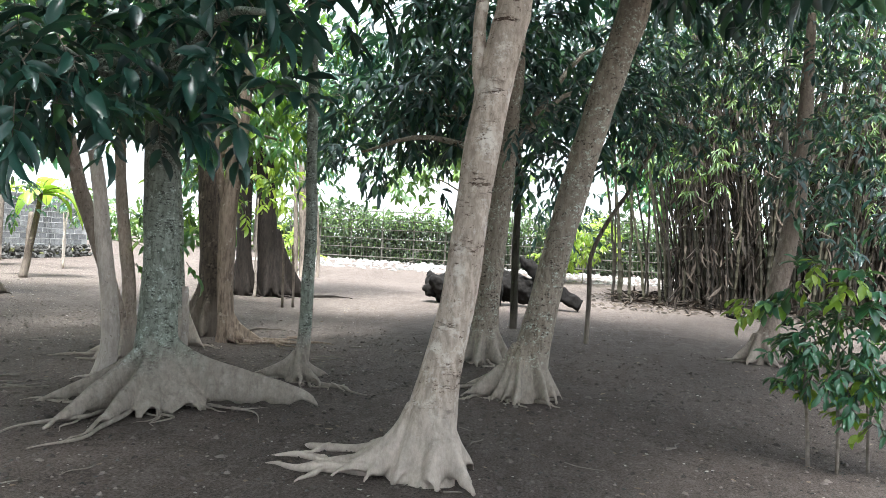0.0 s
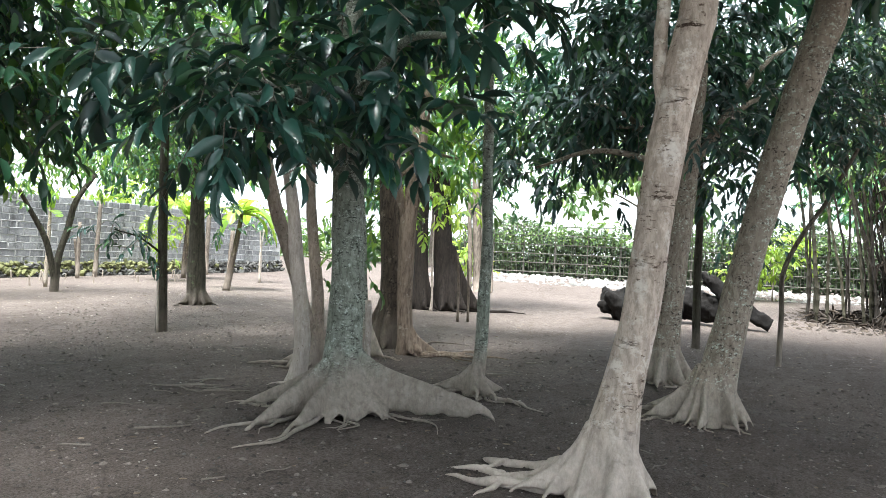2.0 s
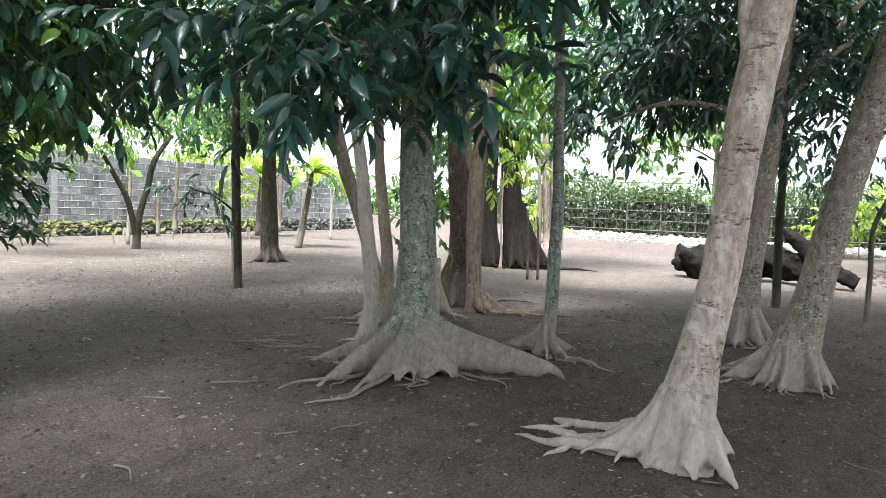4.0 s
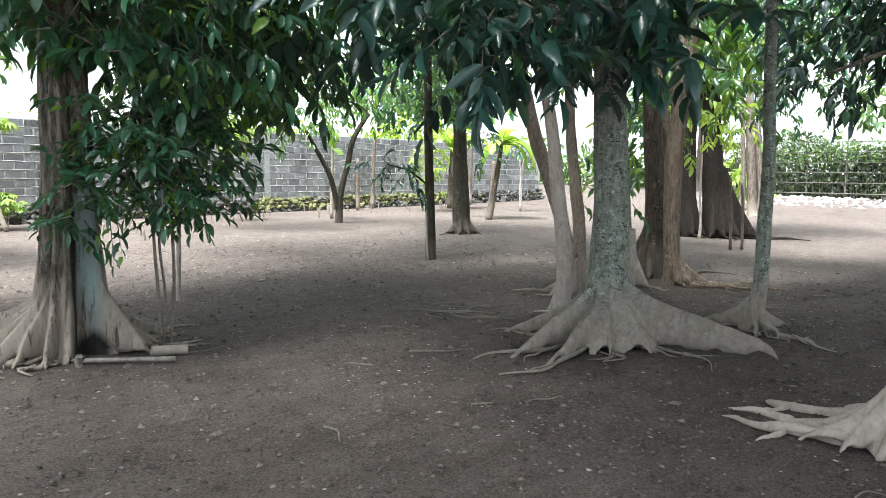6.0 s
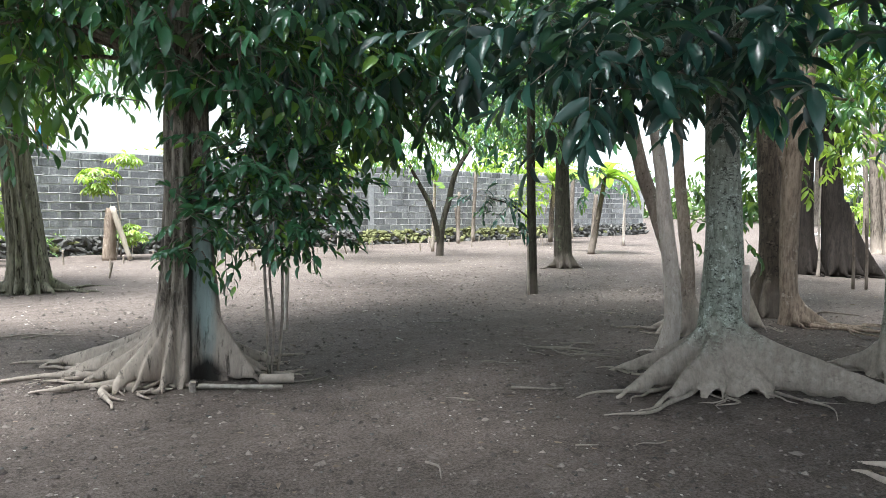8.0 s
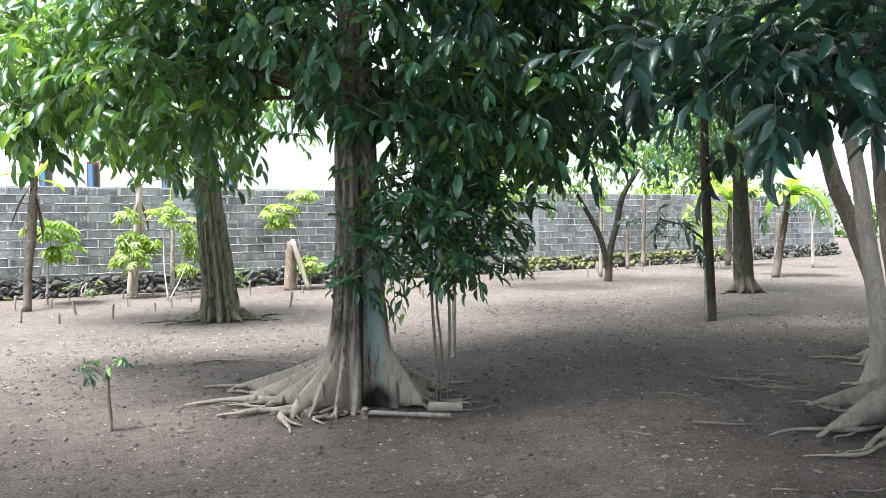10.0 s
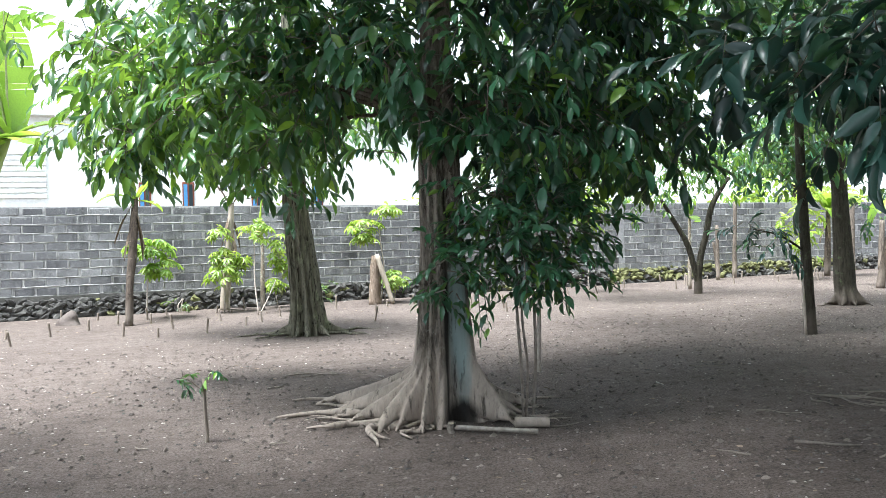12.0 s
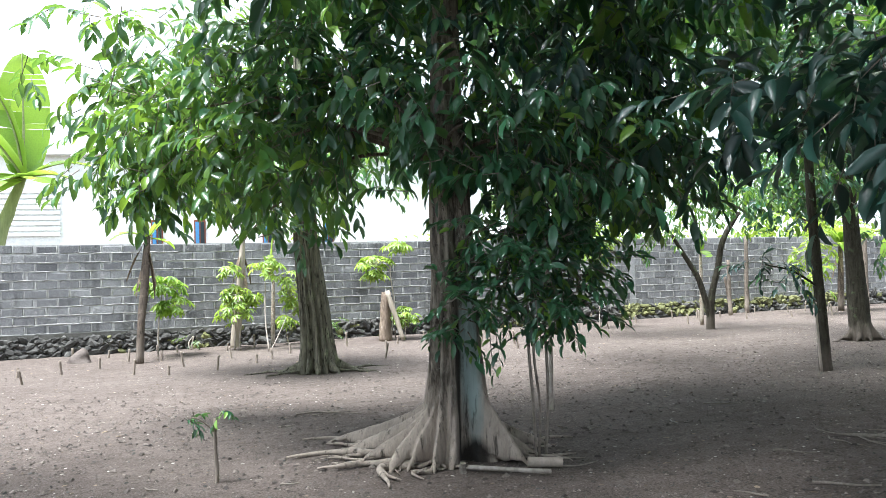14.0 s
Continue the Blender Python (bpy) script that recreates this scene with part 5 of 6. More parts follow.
crown(shrub, [(3.08, 5.89, 1.57, 0.5, 0.42), (2.56, 5.99, 1.22, 0.3, 0.2), (2.82, 5.86, 1.85, 0.45, 0.3), (3.45, 5.95, 1.84, 0.4, 0.35), (2.34, 5.9, 1.36, 0.26, 0.2), (3.25, 5.84, 1.24, 0.3, 0.2)], LEAF_MID, density=230, length=0.118, slim=0.40, seed=51, singles=260, droop=0.35, twig=0.22)
sap3 = tree_thing("slender_sapling", [(4.20, 7.80, 0.08, 0.029), (4.20, 7.80, 0.17, 0.026), (4.21, 7.79, 0.77, 0.025), (4.21, 7.79, 1.44, 0.021), (4.17, 7.84, 2.42, 0.012)], "thin grey sapling stem", BARK_GREY, seed=30, seg=8, category="sapling")

# a cut sapling with a few leaves at its top
young = tree_thing("cut_sapling", [(0.57, 6.48, 0.06, 0.016), (0.575, 6.48, 0.15, 0.014), (0.565, 6.48, 0.31, 0.014), (0.56, 6.48, 0.55, 0.013)], "short cut sapling sprouting a few leaves", BARK_BROWN, seed=31, seg=8, category="sapling",
                   extra=[[(0.56, 6.48, 0.45, 0.008), (0.45, 6.50, 0.55, 0.006), (0.36, 6.51, 0.57, 0.004)]])
crown(young, [(0.42, 6.50, 0.56, 0.15, 0.05), (0.6, 6.49, 0.58, 0.08, 0.04)], LEAF_MID, density=800, length=0.075, slim=0.38, seed=52, twig=0.1, per=5)

# ---- the leafy bush of young trees on the right-hand ground ----
bush = thing("young_bush", (6.06, -1.84, gz(6.06, -1.84)), "young leafy bush of thin pale stems with bright shoots", "bush")
for k, q in enumerate([[(6.12, -1.79, 0.0, 0.017), (6.10, -1.76, 0.35, 0.014), (6.06, -1.71, 0.75, 0.012), (6.08, -1.7, 1.3, 0.008)],
                       [(5.95, -1.94, 0.0, 0.016), (5.95, -1.93, 0.35, 0.013), (5.95, -1.91, 0.75, 0.011), (6.02, -1.92, 1.25, 0.007)],
                       [(6.1, -2.2, 0.0, 0.013), (6.05, -2.17, 0.3, 0.011), (5.97, -2.12, 0.6, 0.008)]]):
    part("stem", tube_mesh("stem", [(x - 6.06, y - (-1.84), z - gz(6.06, -1.84), r) for x, y, z, r in q], seg=8, seed=k), ROOT_BROWN, bush)
bpy.context.view_layer.update()
crown(bush, [(6.04, -1.80, 0.98, 0.27, 0.3), (5.99, -2.0, 0.75, 0.25, 0.22), (6.06, -1.70, 0.66, 0.16, 0.1), (6.0, -2.15, 1.0, 0.22, 0.3), (5.97, -2.2, 0.6, 0.2, 0.2), (6.08, -1.6, 0.95, 0.14, 0.08)], LEAF_MID, density=520, length=0.10, slim=0.33, seed=53, singles=150, droop=0.6, twig=0.15)
crown(bush, [(6.06, -1.72, 1.42, 0.26, 0.14), (6.1, -1.5, 1.25, 0.14, 0.06), (6.0, -2.0, 1.38, 0.22, 0.14)], LEAF_MID, density=190, length=0.13, slim=0.55, seed=56, twig=0.14, name="broad_growth", per=5, droop=0.5)
crown(bush, [(6.06, -1.74, 1.47, 0.22, 0.08), (6.13, -1.33, 1.24, 0.08, 0.05), (6.0, -2.0, 1.42, 0.16, 0.08), (5.95, -2.05, 0.72, 0.1, 0.06), (6.05, -1.72, 0.62, 0.1, 0.05), (5.93, -2.08, 0.42, 0.1, 0.12)], LEAF_BRIGHT, density=320, length=0.11, slim=0.5, seed=54, twig=0.12, name="shoot_growth", per=5)


# ---- bamboo ----
def cane_mesh(h, r, lean, seed):
    rng = random.Random(seed)
    n = int(h / 0.32)
    pts = []
    for i in range(n + 1):
        z = h * i / n
        x = lean * (z / h) ** 1.7 * h + 0.02 * rng.uniform(-1, 1)
        rr = r * (1 - 0.55 * z / h)
        pts += [(x, 0, z - 0.012, rr), (x, 0, z, rr * 1.12), (x, 0, z + 0.012, rr)]
    return tube(pts[1:], seg=6, steps=1, wobble=0.0)


CANES = [np_mesh("cane", *cane_mesh(8.4 + 0.4 * (k % 4), 0.034 + 0.006 * (k % 3), 0.03 + 0.075 * (k % 5), k)) for k in range(10)]
for k, me in enumerate(CANES):
    me.materials.append(CANE if k % 3 else CANE_OLD)
bamboo = thing("bamboo_clump", (23.4, -5.6, gz(23.4, -5.6)), "dense clump of tall fanning bamboo canes with dry husks", "bamboo")
rng = random.Random(77)
for k in range(330):
    a, rr = rng.uniform(0, 2 * math.pi), rng.random() ** 0.6
    x, y = math.cos(a) * rr * 2.1, math.sin(a) * rr * 5.0 - 0.2
    if y > 2.7 and rng.random() < 0.5:
        continue
    out = math.degrees(math.atan2(y * 0.9 + rng.gauss(0, 0.5), x * 0.5 + rng.gauss(0, 0.5)))
    part("cane", CANES[rng.randrange(10)], None, bamboo, m=pose(x, y, -0.04, rng.gauss(0, 2), rng.gauss(0, 2), out))
bpy.context.view_layer.update()
crown(bamboo, [(22.67, -2.25, 6.86, 3.04, 1.95), (24.11, -5.12, 8.42, 3.80, 2.53), (21.72, -3.32, 4.32, 1.71, 1.47), (23.71, -7.45, 6.83, 3.23, 3.23), (22.54, -8.28, 4.65, 2.59, 2.33)], LEAF_HEDGE, density=3.1, length=0.30, slim=0.16, seed=55, per=8)
# dry husks and sheaths that hang in the clump and lie at its foot
hr = np.random.default_rng(5)
n = 2200
hp = np.stack([hr.normal(0, 1.3, n), hr.uniform(-5.4, 4.4, n), np.abs(hr.normal(0, 0.12, n))], -1)
m2 = 4500
hp2 = np.stack([hr.normal(-0.3, 1.2, m2), hr.uniform(-5.2, 3.0, m2), hr.uniform(0.2, 6.0, m2)], -1)
hd = np.vstack([hr.normal(size=(n, 3)) * [1, 1, 0.3], hr.normal(size=(m2, 3)) * [0.3, 0.3, 0.5] + [0, 0, -1.0]])
v, f = leaf_array(np.vstack([hp, hp2]), hd, hr.normal(size=(n + m2, 3)) + [0, 0, 0.6], hr.uniform(0.2, 0.6, n + m2), hr.uniform(0.035, 0.07, n + m2))
part("dry_sheath_litter", np_mesh("dry_sheath_litter", v, f), HUSK, bamboo, kind="stuff")


def log_thing(name, pts, label, mat_, group="", seg=18, end_mat=None, rough=0.12):
    x0, y0, z0 = pts[0][:3]
    t = thing(name, (x0, y0, z0), label, "log", group)
    q = [(x - x0, y - y0, z - z0, r) for x, y, z, r in pts]
    part("bark", tube_mesh("bark", q, seg=seg, wobble=rough, grain=5.0, cap=False, seed=x0), mat_, t)
    for (x, y, z, r), (x2, y2, z2, _) in ((q[0], q[1]), (q[-1], q[-2])):
        d = Vector((x - x2, y - y2, z - z2)).normalized()
        bm = bmesh.new()
        bmesh.ops.create_circle(bm, cap_ends=True, radius=r * 0.97, segments=seg, matrix=Matrix.Translation(Vector((x, y, z)) - d * 0.01) @ d.to_track_quat("Z", "Y").to_matrix().to_4x4())
        part("cut_end", bm, end_mat or mat_, t)
    return t


def rotten_log(pts, label, seed):
    """A crumbling trunk: a lumpy core with broken shoulders and knots grown on it."""
    rng = random.Random(seed)
    x0, y0 = pts[0][:2]
    z0 = gz(x0, y0)
    t = thing("fallen_log", (x0, y0, z0), label, "log", "rotting logs")
    q = smooth_path([(x - x0, y - y0, z - z0, r) for x, y, z, r in pts], 4)
    pieces = [tube(q, seg=16, steps=1, wobble=0.35, grain=4.0, seed=seed)]
    for _ in range(12):
        x, y, z, r = q[rng.randrange(len(q))]
        a, up = rng.uniform(0, 6.28), rng.uniform(-0.3, 1.0)
        d = np.array([math.cos(a), math.sin(a), up]) * r
        k = rng.uniform(0.25, 0.5) * r
        pieces.append(tube([(x, y, z, k * 1.4), (x + d[0] * 0.7, y + d[1] * 0.7, z + d[2] * 0.7, k * 1.2), (x + d[0] * 1.15, y + d[1] * 1.15, z + d[2] * 1.15, k * 0.6)], seg=9, steps=3, wobble=0.4, seed=rng.uniform(0, 50)))
    part("bark", blend(pieces, 0.03, 1, 0.05, seed), LOG, t)
    return t


rotten_log([(17.85, 3.3, 0.50, 0.34), (17.88, 2.95, 0.50, 0.42), (17.93, 2.5, 0.48, 0.40), (18.0, 2.05, 0.46, 0.40), (18.05, 1.75, 0.43, 0.28)], "huge rotting dark log lying on the earth", 41)
rotten_log([(18.45, 2.6, 0.95, 0.12), (18.4, 2.2, 0.92, 0.2), (18.4, 1.6, 0.62, 0.34), (18.35, 1.1, 0.52, 0.3), (18.3, 0.75, 0.44, 0.3), (18.28, 0.4, 0.4, 0.2)], "dark broken trunk piled on the rotting log", 42)
rotten_log([(18.2, 1.25, 1.25, 0.12), (18.15, 0.9, 0.95, 0.17), (18.1, 0.5, 0.6, 0.15), (18.05, -0.1, 0.28, 0.16)], "dark limb slumped against the rotting log", 43)
for pts in ([(18.66, -4.9, 0.2, 0.10), (18.9, -4.6, 0.24, 0.14), (19.3, -4.3, 0.25, 0.11)], [(18.5, -3.94, 0.2, 0.05), (18.8, -3.75, 0.22, 0.07), (19.1, -3.6, 0.22, 0.05)]):
    log_thing("cut_log", pts, "gnarled dark log at the bamboo's foot", LOG, "logs by the bamboo", rough=0.5)
log_thing("cut_pole", [(2.41, 5.86, 0.10, 0.02), (2.66, 5.66, 0.10, 0.017), (2.92, 5.46, 0.098, 0.019)], "pale cut pole lying along the roots", ROOT, end_mat=CUT_WOOD, seg=10)
log_thing("cut_branch", [(2.36, 5.84, 0.06, 0.028), (2.35, 5.83, 0.11, 0.027), (2.35, 5.81, 0.155, 0.024)], "short cut branch stub standing among the roots", ROOT, end_mat=CUT_WOOD, seg=10)
log_thing("cut_log", [(2.86, 5.73, 0.12, 0.042), (2.98, 5.68, 0.115, 0.038), (3.11, 5.62, 0.112, 0.039)], "short sawn log lying against the root's end", BARK_SMOOTH, end_mat=CUT_WOOD, seg=12)

# ---- bamboo fence across the back ----
FX = 34.0
fence = thing("fence_east", (FX, 0, gz(FX, 0)), "weathered bamboo lattice fence overgrown with climbers", "fence", kind="structure")
post_me = tube_mesh("post", [(0, 0, -0.1, 0.034), (0, 0, 1.1, 0.032), (0, 0, 2.5, 0.03)], seg=8)
post_me.materials.append(FENCE_CANE)
slat_me = tube_mesh("slat", [(0, 0, 0, 0.011), (0, 0.01, 1.0, 0.010), (0, 0, 2.4, 0.009)], seg=5)
slat_me.materials.append(FENCE_CANE)
rng = random.Random(3)
for k in range(20):
    part("post", post_me, None, fence, m=pose(0, -15 + 1.5 * k, 0, 0, 0, k * 40))
for k in range(215):
    part("slat", slat_me, None, fence, m=pose(0.03, -15 + 0.133 * k + rng.gauss(0, 0.02), 0, rng.gauss(0, 1.5), 0, k * 50))
for z in (0.25, 0.68, 1.1, 1.52, 1.94, 2.36):
    part("rail", tube_mesh("rail", [(-0.06, -15.2, z, 0.022), (-0.05, -6, z + 0.03, 0.022), (-0.06, 0, z - 0.02, 0.022), (-0.05, 6, z + 0.02, 0.022), (-0.06, 13.8, z, 0.022)], seg=6), FENCE_CANE, fence)
hr = np.random.default_rng(8)


def leaf_bank(name, label, category, at, size, n, length, mat_, seed, slim=0.5):
    """A bank of uncountable leaves filling a box with an uneven top."""
    g = np.random.default_rng(seed)
    p = g.random((n, 3)) * size
    lump = np.array([0.55 + 0.45 * (0.5 + noise.noise((q[0] * 0.35 + seed, q[1] * 0.35, q[2] * 0.3))) for q in p])
    p[:, 2] *= lump
    v, f = leaf_array(p, g.normal(size=(n, 3)) + [0, 0, -0.3], g.normal(size=(n, 3)) * 0.6 + [0, 0, 1], length * g.uniform(0.6, 1.3, n), length * slim * g.uniform(0.7, 1.2, n))
    return single(name, np_mesh(name, v, f), mat_, label, category, kind="stuff", m=pose(*at))


leaf_bank("climbers", "leafy green climbers over the bamboo fence", "vine", (33.6, -15, gz(34, 0) + 1.6), (0.35, 29, 1.2), 4200, 0.12, LEAF_HEDGE, 3)
leaf_bank("hedge", "dark green scrub behind the bamboo fence", "hedge", (34.3, -16, gz(34, 0)), (1.2, 31, 2.9), 26000, 0.22, LEAF_FENCE, 4)
leaf_bank("scrub", "sunlit scrub growing beyond the fence", "scrub", (38, -18, gz(34, 0)), (5, 52, 3.2), 6000, 0.45, LEAF_HEDGE, 5)
leaf_bank("creepers", "yellow-green creepers behind the block wall", "vine", (3.5, 19.6, 1.0), (24, 1.6, 2.7), 5500, 0.22, LEAF_BRIGHT, 6)


# ---- background trees beyond the walls ----
def far_tree(x, y, h, spread, mat_, seed, name="distant_tree"):
    t = tree_thing(name, [(x, y, 0, 0.22), (x, y, 0.3, 0.2), (x + 0.1, y, h * 0.5, 0.15), (x, y + 0.1, h, 0.06)], "leafy tree beyond the wall", BARK_BROWN, seed=seed, seg=10, group="trees beyond the walls")
    r = random.Random(seed)
    bl = [(x + r.uniform(-spread, spread) * 0.7, y + r.uniform(-spread, spread) * 0.7, h * r.uniform(0.55, 1.05), spread * r.uniform(0.35, 0.6), spread * r.uniform(0.25, 0.45)) for _ in range(7)]
    crown(t, bl, mat_, density=1.9, length=0.55, slim=0.4, seed=seed)
    limbs(t, (0, 0, h * 0.45), bl, 0.06, BARK_BROWN, r)


for k, (x, y, h, s) in enumerate([(38, 17, 8, 4.5), (45, 7, 9, 5), (47, -5, 9, 5), (41, -15, 9, 5), (26, 25, 7, 4), (15, 27, 7, 4), (34, -20, 9, 5), (25, -14, 8, 4)]):
    far_tree(x, y, h, s, LEAF_HEDGE if k % 2 else LEAF_MID, 100 + k)


# ---- bananas ----
def banana_leaf(length, width, arch, seed, rise=0.55):
    """A leaf blade along x that arches over, split into drooping strips; and the line of its midrib."""
    rng = random.Random(seed)
    n = 22
    bm = bmesh.new()
    mid = []
    for i in range(n + 1):
        s = i / n
        mid.append(Vector((length * s * (1 - 0.25 * arch * s), 0, length * (rise * s - arch * s * s))))
    wide = [width * (math.sin(math.pi * min(1, i / n * 0.93 + 0.07)) ** 0.55) * (0.2 if i == 0 else 1) * (1 if i < n else 0.15) for i in range(n + 1)]
    for side in (-1, 1):
        hang, last = rng.uniform(0.0, 0.25), None
        for i in range(n + 1):
            torn = last is None or rng.random() < 0.16
            rows = []
            for fresh in ((True,) if last is None else ((False, True) if torn else (False,))):
                if fresh and last is not None:
                    hang = min(0.9, max(-0.05, hang + rng.gauss(0, 0.22)))
                w = wide[i]
                gap = 0.006 * length if fresh and last is not None else 0
                rows.append([bm.verts.new(mid[i] + Vector((gap * q, side * w * q * (1 - 0.3 * hang), 0.16 * w * q - hang * w * q * q + 0.02 * length * q))) for q in (0, 0.35, 0.7, 1.0)])
            if last is not None:
                for j in range(3):
                    f = bm.faces.new((last[j], rows[0][j], rows[0][j + 1], last[j + 1]) if side > 0 else (last[j + 1], rows[0][j + 1], rows[0][j], last[j]))
                    f.smooth = True
            last = rows[-1]
    r = 0.012 * length
    return bm, [(p.x, p.y, p.z - r * 0.6, r * (1 - 0.8 * k / n) + 0.002) for k, p in enumerate(mid) if k % 3 == 0 or k == n]


def banana(x, y, path, leaves, label, stem=BARK_TAN, size=1.3, seed=0, arch=0.45, wide=0.2, dry=0):
    """A banana plant: stem along (x, y, z, radius), leaves (turn, tilt, scale) from its head, and dry leaves hanging down the stem."""
    t = thing("banana_plant", (x, y, gz(x, y)), label, "banana plant", "banana plants")
    part("stem", tube_mesh("stem", path, seg=12, seed=seed, wobble=0.16), stem, t)
    top = path[-1]
    for k, (turn, tilt, sc) in enumerate(leaves):
        bm, rib = banana_leaf(size * sc, wide * size * sc, arch + 0.12 * (k % 3), seed + k)
        lf = part("leaf", bm, LEAF_BANANA, t, m=pose(top[0], top[1], top[2] - 0.06, 0, tilt, turn))
        part("midrib", tube_mesh("midrib", rib, seg=6, steps=1, wobble=0), LEAF_STEM, lf)
    rng = random.Random(seed)
    for k in range(dry):
        bm, rib = banana_leaf(size * rng.uniform(0.5, 0.8), 0.035 * size, 0.1, seed + 50 + k, 0.1)
        part("dry_leaf", bm, DRY_LEAF, t, "dry brown leaf hanging along the stem", m=pose(top[0] * 0.8, top[1] * 0.8, top[2] * rng.uniform(0.75, 0.98), 0, rng.uniform(65, 82), rng.uniform(0, 360)))
    return t


banana(16.21, 13.22, [(0, 0, -0.05, 0.10), (0.10, -0.03, 0.5, 0.085), (0.22, -0.06, 1.1, 0.075), (0.34, -0.08, 1.7, 0.06), (0.38, -0.1, 2.1, 0.045)], [(200, 0, 0.9), (275, -10, 1.05), (318, 4, 1.15), (120, -4, 1.1), (250, -50, 0.8), (30, -20, 0.9), (295, 22, 0.9), (160, 18, 0.8)], "banana plant with yellow-green leaves on a dark stem", BARK_UMBER, 1.25, 3, 0.85, 0.2)
banana(-0.22, 16.19, [(0, 0, -0.05, 0.075), (0.03, 0.1, 0.7, 0.07), (0.10, 0.3, 1.5, 0.085), (0.14, 0.4, 2.1, 0.07), (0.18, 0.5, 2.5, 0.05)], [(165, -30, 1.0), (182, -52, 1.0), (205, 2, 0.7), (330, -30, 0.55), (20, 28, 0.5)], "thin banana plant with a dry fibrous trunk before the wall", BARK_UMBER, 1.3, 5, 0.35, 0.15, dry=4)
banana(-3.4, 20.7, [(-0.35, 0, -0.05, 0.2), (-0.05, 0, 2.4, 0.17), (0.2, 0, 3.3, 0.14), (0.55, -0.05, 4.2, 0.08)], [(275, -66, 1.0), (215, -30, 0.9), (335, 14, 0.55), (300, 30, 0.6), (182, 20, 0.8), (245, 28, 0.7), (90, -40, 0.8), (196, -58, 1.0), (20, -10, 0.6), (230, 48, 0.6)], "large banana plant with broad split leaves behind the wall", LEAF_STEM, 3.0, 9, 0.25, 0.2)
banana(2.55, 17.85, [(0, 0, -0.05, 0.05), (0.02, 0, 0.9, 0.045), (0.04, 0, 1.5, 0.035)], [(340, -68, 1.0), (190, -55, 0.6)], "young banana shoot with an upright pale leaf", BARK_TAN, 1.15, 12, 0.2, 0.16)
banana(12.9, 15.9, [(0, 0, -0.05, 0.05), (0.02, 0, 1.0, 0.045), (0.04, 0, 1.9, 0.035)], [(250, 35, 0.7), (200, -50, 0.8), (330, -60, 0.7)], "young banana plant with one bright hanging leaf", BARK_TAN, 1.0, 14, 0.2, 0.2)
banana(19.0, 17.2, [(0, 0, -0.05, 0.09), (0.05, 0, 1.1, 0.08), (0.1, 0, 2.0, 0.05)], [(200, -35, 1.0), (260, -25, 1.1), (310, -40, 1.0), (140, -30, 0.9), (240, 10, 0.8)], "banana plant with broad bright leaves by the wall", BARK_UMBER, 1.4, 16, 0.75, 0.2, dry=3)


# ---- cassava and small plants before the wall ----
def cassava(name, x, y, stems, blobs, label, mat_=LEAF_BRIGHT, seed=1, size=0.18, many=34, stem_mat=BARK_GREY):
    """A plant of thin stems, given as paths, whose long stalks carry hand-shaped leaves of six or seven fingers in blobs (x, y, z, radius across, radius up)."""
    base = gz(x, y)
    t = thing(name, (x, y, base), label, "plant", "plants by the wall")
    for k, q in enumerate(stems):
        part("stem", tube_mesh("stem", q, seg=7, seed=seed + k), stem_mat, t)
    g = np.random.default_rng(seed)
    P, A, U, Ln, stalks = [], [], [], [], []
    for bx, by, bz, ra, rv in blobs:
        n = max(5, int(many * ra * 2))
        q = unit(g.normal(size=(n, 3))) * g.uniform(0.55, 1.0, (n, 1)) * [ra, ra, rv]
        for d in q:
            hub = np.array([bx, by, bz]) + d
            foot = np.array([bx, by, bz - rv * 0.5]) + d * 0.15
            stalks.append(tube([(*foot, 0.006), (*(foot * 0.5 + hub * 0.5 + [0, 0, 0.03]), 0.005), (*hub, 0.004)], seg=4, steps=1, wobble=0))
            out = unit(d * [1, 1, 0.2] + [0, 0, 1e-3])
            nor = unit(np.array([0, 0, 1.0]) + out * 0.5 + g.normal(size=3) * 0.25)
            e1 = unit(np.cross(nor, [0.3, 0.9, 0.1]))
            e2 = np.cross(nor, e1)
            for k in range(7):
                a = math.atan2(out @ e2, out @ e1) + (k - 3) * 0.72
                way = e1 * math.cos(a) + e2 * math.sin(a) - nor * 0.25
                P.append(hub)
                A.append(way)
                U.append(nor)
                Ln.append(size * (1.1 - 0.11 * abs(k - 3)) * g.uniform(0.85, 1.15))
    P, A, U, Ln = (np.array(z) for z in (P, A, U, Ln))
    v, f = leaf_array(P, A, U, Ln, Ln * 0.30)
    part("leaves", np_mesh("leaves", v, f), mat_, t, kind="stuff")
    part("leaf_stalks", np_mesh("leaf_stalks", *join_meshes(stalks)), LEAF_STEM, t, kind="stuff")
    return t


cassava("cassava_plant", 1.70, 17.75, [[(0, 0, -0.03, 0.02), (0.03, 0, 0.6, 0.016), (0.0, 0, 1.1, 0.012)], [(0.1, 0, -0.03, 0.016), (0.12, 0, 0.5, 0.012), (0.2, 0, 0.9, 0.01)]], [(0.0, -0.1, 0.85, 0.42, 0.30), (0.05, -0.1, 1.25, 0.34, 0.2), (-0.1, -0.05, 1.75, 0.22, 0.16), (0.45, -0.1, 1.1, 0.2, 0.12)], "yellow-green cassava plant against the wall", seed=61)
